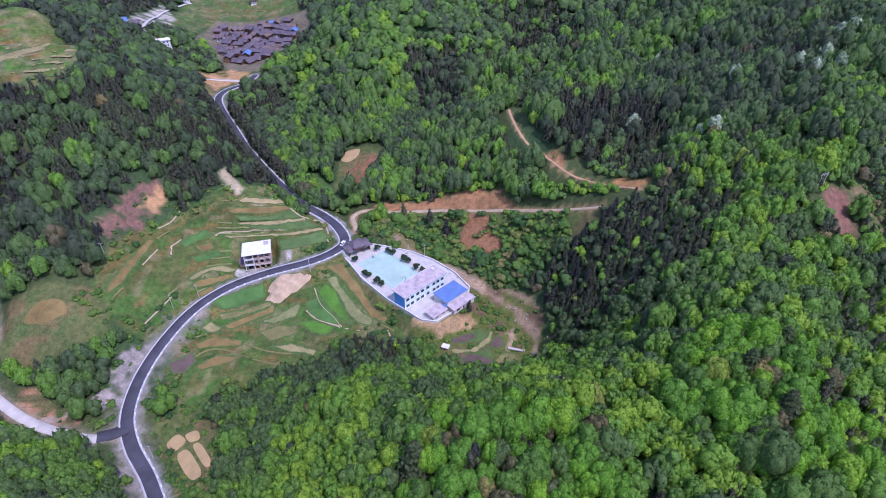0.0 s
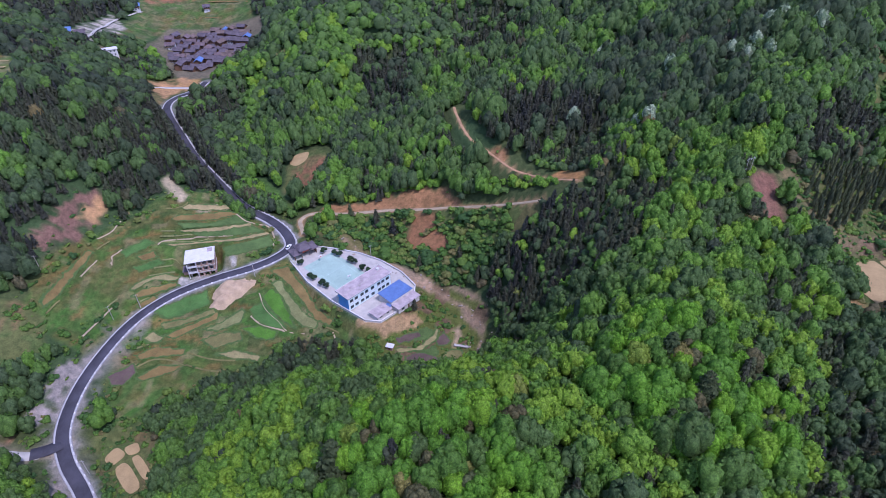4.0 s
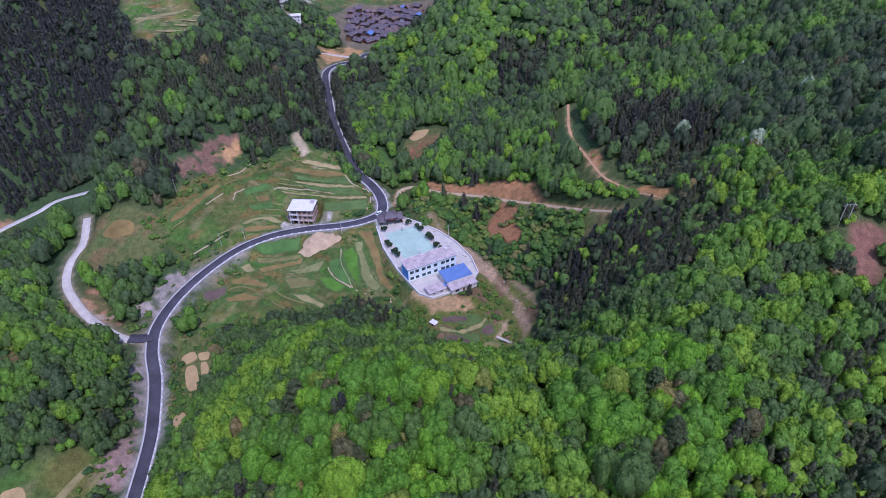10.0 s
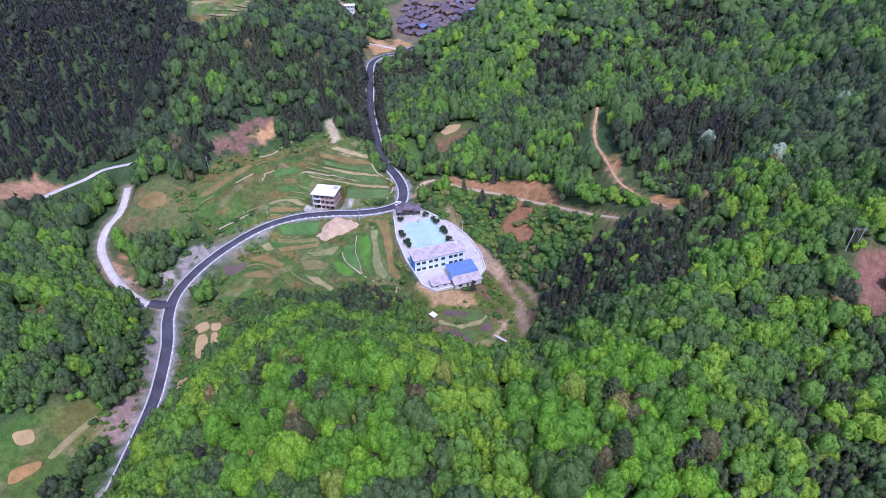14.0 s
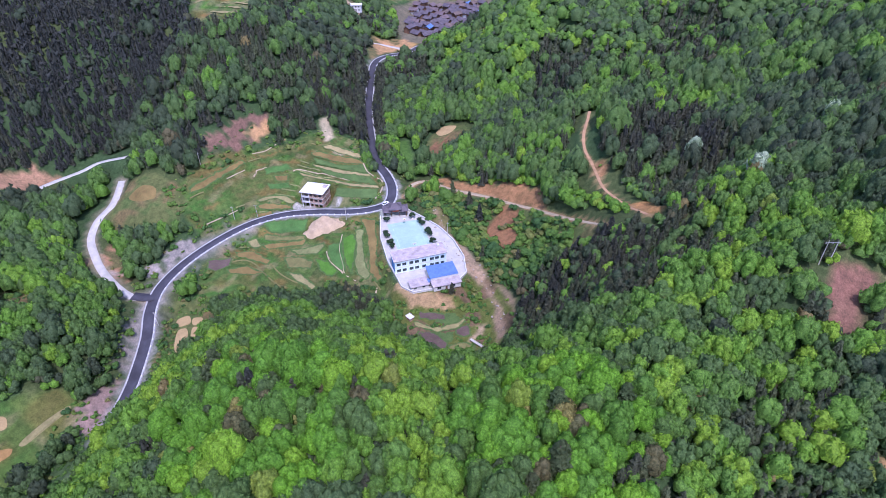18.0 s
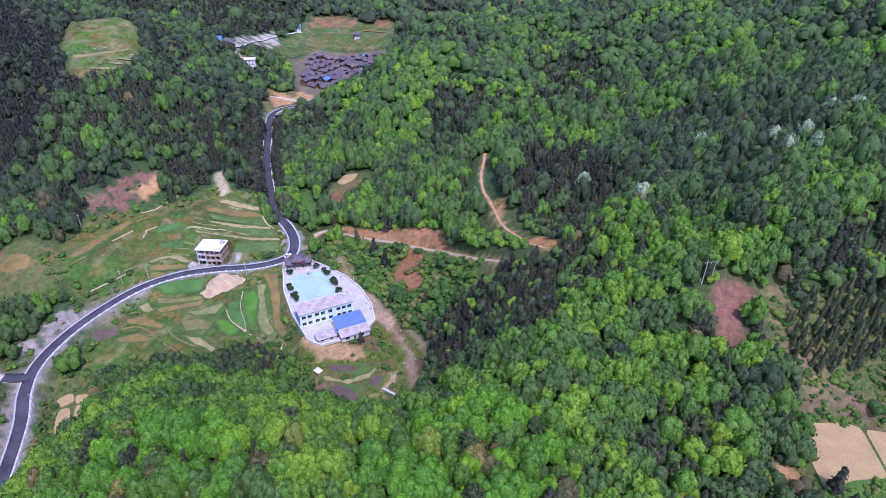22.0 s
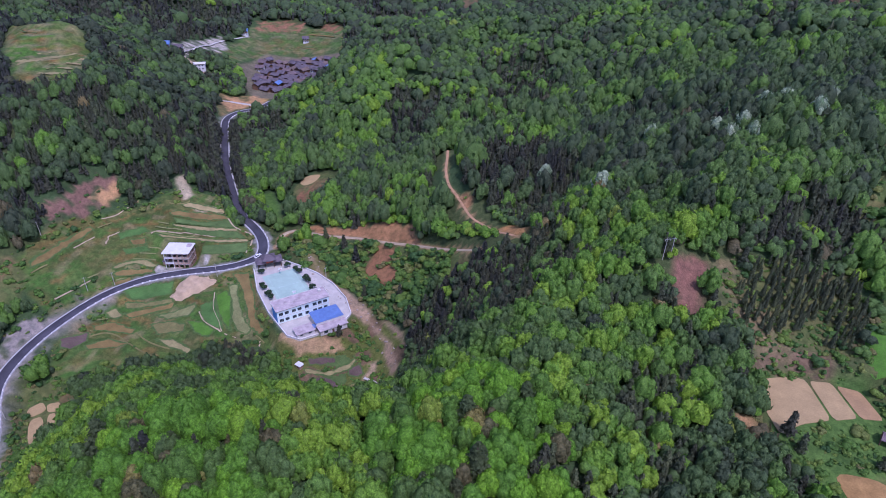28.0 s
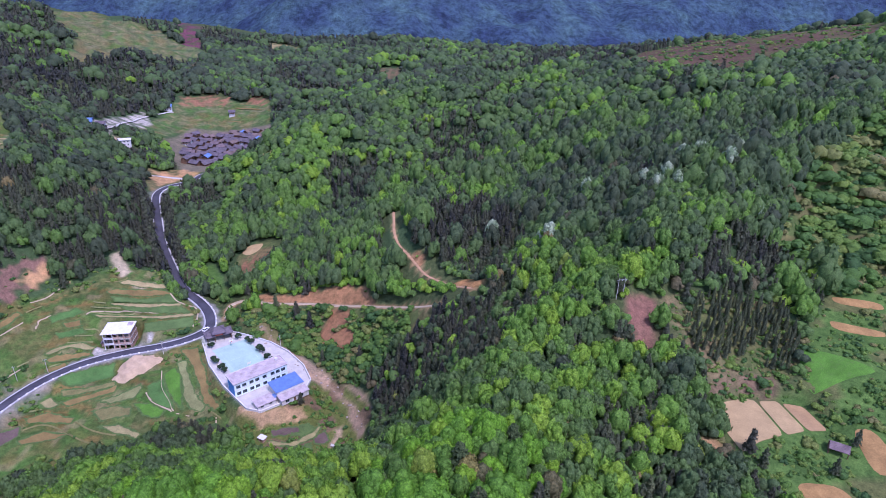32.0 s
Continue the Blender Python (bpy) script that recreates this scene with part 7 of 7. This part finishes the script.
def barn():
    x, y = 211.5, 169.5
    ob = thing("barn", pose(x, y, height(x, y), 0, 0, -24), "old timber barn with a faded purple-grey tiled roof", "barn")
    for a in (-2.7, 2.7):
        for b in (-1.8, 1.8):
            part("post", rod((a, b, -1), (a, b, 2.4), 0.14), "timber", ob)
    part("wall", boxed(-2.7, 2.7, 1.7, 1.85, -1, 2.3), "timber", ob)
    part("wall", boxed(-2.75, -2.6, -1.7, 1.7, -1, 2.3), "timber", ob)
    gabled(ob, 5.8, 4.4, 2.3, 1.2, "roof_purple")


def stones_along_stream():
    """Boulders and rubble in the stream bed."""
    r = np.random.default_rng(4)
    bv, bt = ball(1)
    vs, ts, n = [], [], 0
    for p in STREAM[::2]:
        for _ in range(3):
            c = p + np.array([*r.normal(size=2) * 2.6, 0])
            s = abs(r.normal()) * 0.28 + 0.15
            z = height(c[0], c[1])
            vs.append(bv * s * (1 + r.normal(size=(len(bv), 1)) * 0.15) * np.array([1, 1, 0.6]) + [c[0], c[1], z + s * 0.2])
            ts.append(bt + n)
            n += len(bv)
    me = arrays_mesh("boulders", np.vstack(vs), np.empty((0, 4), int), np.vstack(ts), "rock", False)
    tagged(new("boulders", me), "grey boulders and rubble in the stream bed", "boulders", kind="stuff")


def tilled_fields():
    """The strips of the slope round the road, each with a low grassy bund."""
    words = {"field_green": "grassy green terrace field with weeds", "field_olive": "fallow olive terrace field with dry grass", "field_bright": "bright green terrace field of young rice", "rice_green": "vivid green field of young rice",
             "field_straw": "pale straw-coloured harvested terrace field", "field_brown": "wet brown tilled terrace field", "field_tan": "bare tan strip of dry terrace soil", "field_pale": "pale flooded olive-grey paddy strip", "field_dark": "dark purple-brown tilled vegetable plot"}
    for mat, outline, bed in FIELDS:
        p = np.array(outline, float)
        lo, hi = p.min(0) - 2, p.max(0) + 2
        gx, gy = np.meshgrid(np.arange(lo[0], hi[0], 0.7), np.arange(lo[1], hi[1], 0.7))
        x, y = gx.ravel(), gy.ravel()
        d = inside_distance(x, y, outline) + 1.1 * (soft_noise(x, y, 2.3, 41) - 0.5)
        ok = (d < 0.9).reshape(gx.shape)
        i = np.arange(x.size).reshape(gx.shape)
        full = ok[:-1, :-1] & ok[1:, :-1] & ok[:-1, 1:] & ok[1:, 1:]
        q = np.stack([i[:-1, :-1], i[:-1, 1:], i[1:, 1:], i[1:, :-1]], -1)[full]
        used, q = np.unique(q, return_inverse=True)
        z = np.maximum(x[used] * bed[0] + y[used] * bed[1] + bed[2], land(x[used], y[used])) + 0.07
        me = arrays_mesh("terrace_field", np.column_stack([x[used], y[used], z]), q.reshape(-1, 4), np.empty((0, 3), int), mat)
        me.attributes.new("weed", "FLOAT", "POINT").data.foreach_set("value", smooth01((d[used] + 1.1) / 1.7).astype(np.float32))
        tagged(new("terrace_field", me), words[mat], "field", "terrace fields by the road")


def level_lines(v, gx, gy, level):
    """Polylines along which the gridded values v equal level."""
    ends = {}
    for j, i in np.argwhere((np.minimum(np.minimum(v[:-1, :-1], v[1:, :-1]), np.minimum(v[:-1, 1:], v[1:, 1:])) < level) & (np.maximum(np.maximum(v[:-1, :-1], v[1:, :-1]), np.maximum(v[:-1, 1:], v[1:, 1:])) >= level)):
        cut = []
        for p, q in (((j, i), (j, i + 1)), ((j, i + 1), (j + 1, i + 1)), ((j + 1, i), (j + 1, i + 1)), ((j, i), (j + 1, i))):
            if (v[p] < level) != (v[q] < level):
                cut.append((p, q))
        for e, o in zip(cut[::2], cut[1::2]):
            ends.setdefault(e, []).append(o)
            ends.setdefault(o, []).append(e)

    def spot(e):
        p, q = e
        f = (level - v[p]) / (v[q] - v[p])
        return gx[p] + f * (gx[q] - gx[p]), gy[p] + f * (gy[q] - gy[p])
    seen, lines = set(), []
    for start in sorted(ends, key=lambda e: len(ends[e])):
        if start in seen:
            continue
        line, e = [], start
        while e is not None:
            seen.add(e)
            line.append(spot(e))
            e = next((o for o in ends[e] if o not in seen), None)
        lines.append(np.array(line))
    return lines


def terrace_bunds():
    """Low trodden earth bunds along the lips of the terraces."""
    for name in ("upper_terraces", "lower_terraces"):
        outline, rise = np.array(ZONES[name], float), TERRACED[name]
        lo, hi = outline.min(0), outline.max(0)
        gx, gy = np.meshgrid(np.arange(lo[0], hi[0], 1.5), np.arange(lo[1], hi[1], 1.5))
        v = (terrace_level(gx.ravel(), gy.ravel(), rolling(gx.ravel(), gy.ravel())) / rise).reshape(gx.shape)
        for level in range(math.ceil(v.min()), math.floor(v.max()) + 1):
            for line in level_lines(v, gx, gy, level):
                if len(line) < 8:
                    continue
                line[1:-1] = (line[:-2] + 2 * line[1:-1] + line[2:]) / 4
                x, y = line.T
                clear = np.minimum(line_distance(x, y, LINES["road"][0])[0] - 7, inside_distance(x, y, YARD) - 3)
                clear = np.minimum(clear, -4.5 - inside_distance(x, y, outline))
                for cx, cy, rad in ((-97, 259, 12), (-78, 240, 14)):
                    clear = np.minimum(clear, np.hypot(x - cx, y - cy) - rad)
                for _, poly, _ in FIELDS:
                    clear = np.minimum(clear, inside_distance(x, y, poly) - 0.4)
                ok = (clear > 0) & (soft_noise(x, y, 17, level + 90) > 0.5) & ((x > -122) | (soft_noise(x, y, 9, level) > 0.75))
                for run in np.split(np.arange(len(x)), np.nonzero(np.diff(ok.astype(int)))[0] + 1):
                    if not ok[run[0]] or len(run) < 6:
                        continue
                    path = np.column_stack([line[run], land(x[run], y[run])])
                    pale = soft_noise(path[:1, 0], path[:1, 1], 30, 5)[0] > 0.62
                    ribbon("terrace_bund", path, 0.14, "field_pale" if pale else "field_olive", 0.22, "low earth bund along the lip of a terrace", "bund", 0.3, 0.45)


def footbridge():
    ob = thing("footbridge", pose(34.8, 204.6, height(34.8, 204.6) + 0.7, 0, 0, -14), "small pale concrete slab bridge over the stream bed", "bridge")
    part("deck", boxed(-3.4, 3.4, -0.55, 0.55, 0, 0.25, 0.04), "concrete", ob)
    for y in (-0.5, 0.5):
        part("kerb", boxed(-3.4, 3.4, y - 0.1, y + 0.1, 0.3, 0.5, 0.02), "concrete", ob)
    for x in (-2.9, 2.9):
        part("abutment", boxed(x - 0.4, x + 0.4, -0.6, 0.6, -2.0, 0.0), "rock", ob)


def road_posts():
    """White guard stones along the outer edge of the road."""
    line = LINES["road"][0]
    t = np.gradient(line[:, :2], axis=0)
    t /= np.linalg.norm(t, axis=1)[:, None]
    base = boxed(-0.22, 0.22, -0.5, 0.5, -0.2, 0.55, 0.05)
    me = bpy.data.meshes.new("guard_stone")
    base.to_mesh(me)
    base.free()
    me.materials.append(MAT["roof_white"])
    for i in range(14, len(line) - 6, 2):
        s = 3.1
        x, y = line[i, 0] + t[i, 1] * s, line[i, 1] - t[i, 0] * s
        ob = new("guard_stone", me)
        ob.matrix_basis = pose(x, y, line[i, 2] + 0.05, 0, 0, math.degrees(math.atan2(t[i, 1], t[i, 0])) + 90)
        tagged(ob, "whitewashed concrete guard stone at the road's edge", "guard stone", "guard stones")


_g = np.random.default_rng(3)
GARDEN_CROWN = broadleaf_crown(_g, 2, 160, 0.22)
school_building()
blue_roof_annex()
low_shed()
gate_house()
yard()
road_house()
sand_mound()
field_plots()
car()
for px, py, turn in ((-66.5, 248.2, 10), (-9.0, 259.6, 40), (-129.5, 225.5, 30), (-120, 234, 30), (-42, 276, 20), (-112, 152, 0), (-160, 236, 0)):
    utility_pole(px, py, 8.5, turn)
ridge_pylon()
field_hut()
footpath([(-63, 239), (-58.4, 229.9), (-50.6, 222), (-46, 217), (-37.3, 214.7)], 0.22, "dirt_track", "narrow pale footpath between the fields")
footpath([(-24, 214), (-20, 205), (-12, 200), (-2, 199)], 0.35, "dirt_track", "trodden path down to the lower fields")
for path in ([(-137, 212), (-134, 223), (-131, 234)], [(-147, 241), (-146, 248), (-145, 254)], [(-148, 265), (-144, 272), (-142, 280)], [(-139, 254), (-140, 259), (-137, 264)], [(-86, 294), (-79, 289), (-68, 287), (-62.5, 277.6), (-61, 269)], [(-65, 227), (-59, 222), (-47, 217)], [(-121, 269.5), (-118, 272), (-103, 273.5), (-84, 277)]):
    footpath(path, 0.4, "dirt_track", "trodden earth path along the terrace edges")
footpath([(-207, 466), (-198, 471), (-193, 479), (-180, 484), (-160, 478), (-150, 478)], 1.8, "concrete", "pale concrete lane across the cut bank", "lane")
footpath([(-250, 470), (-255, 482), (-257, 506), (-273, 563), (-278, 616), (-270, 650)], 2.6, "concrete", "pale concrete road on the far bank", "lane")
village()
barn()
terrace_fields()
stones_along_stream()
tilled_fields()
terrace_bunds()
footbridge()
road_posts()
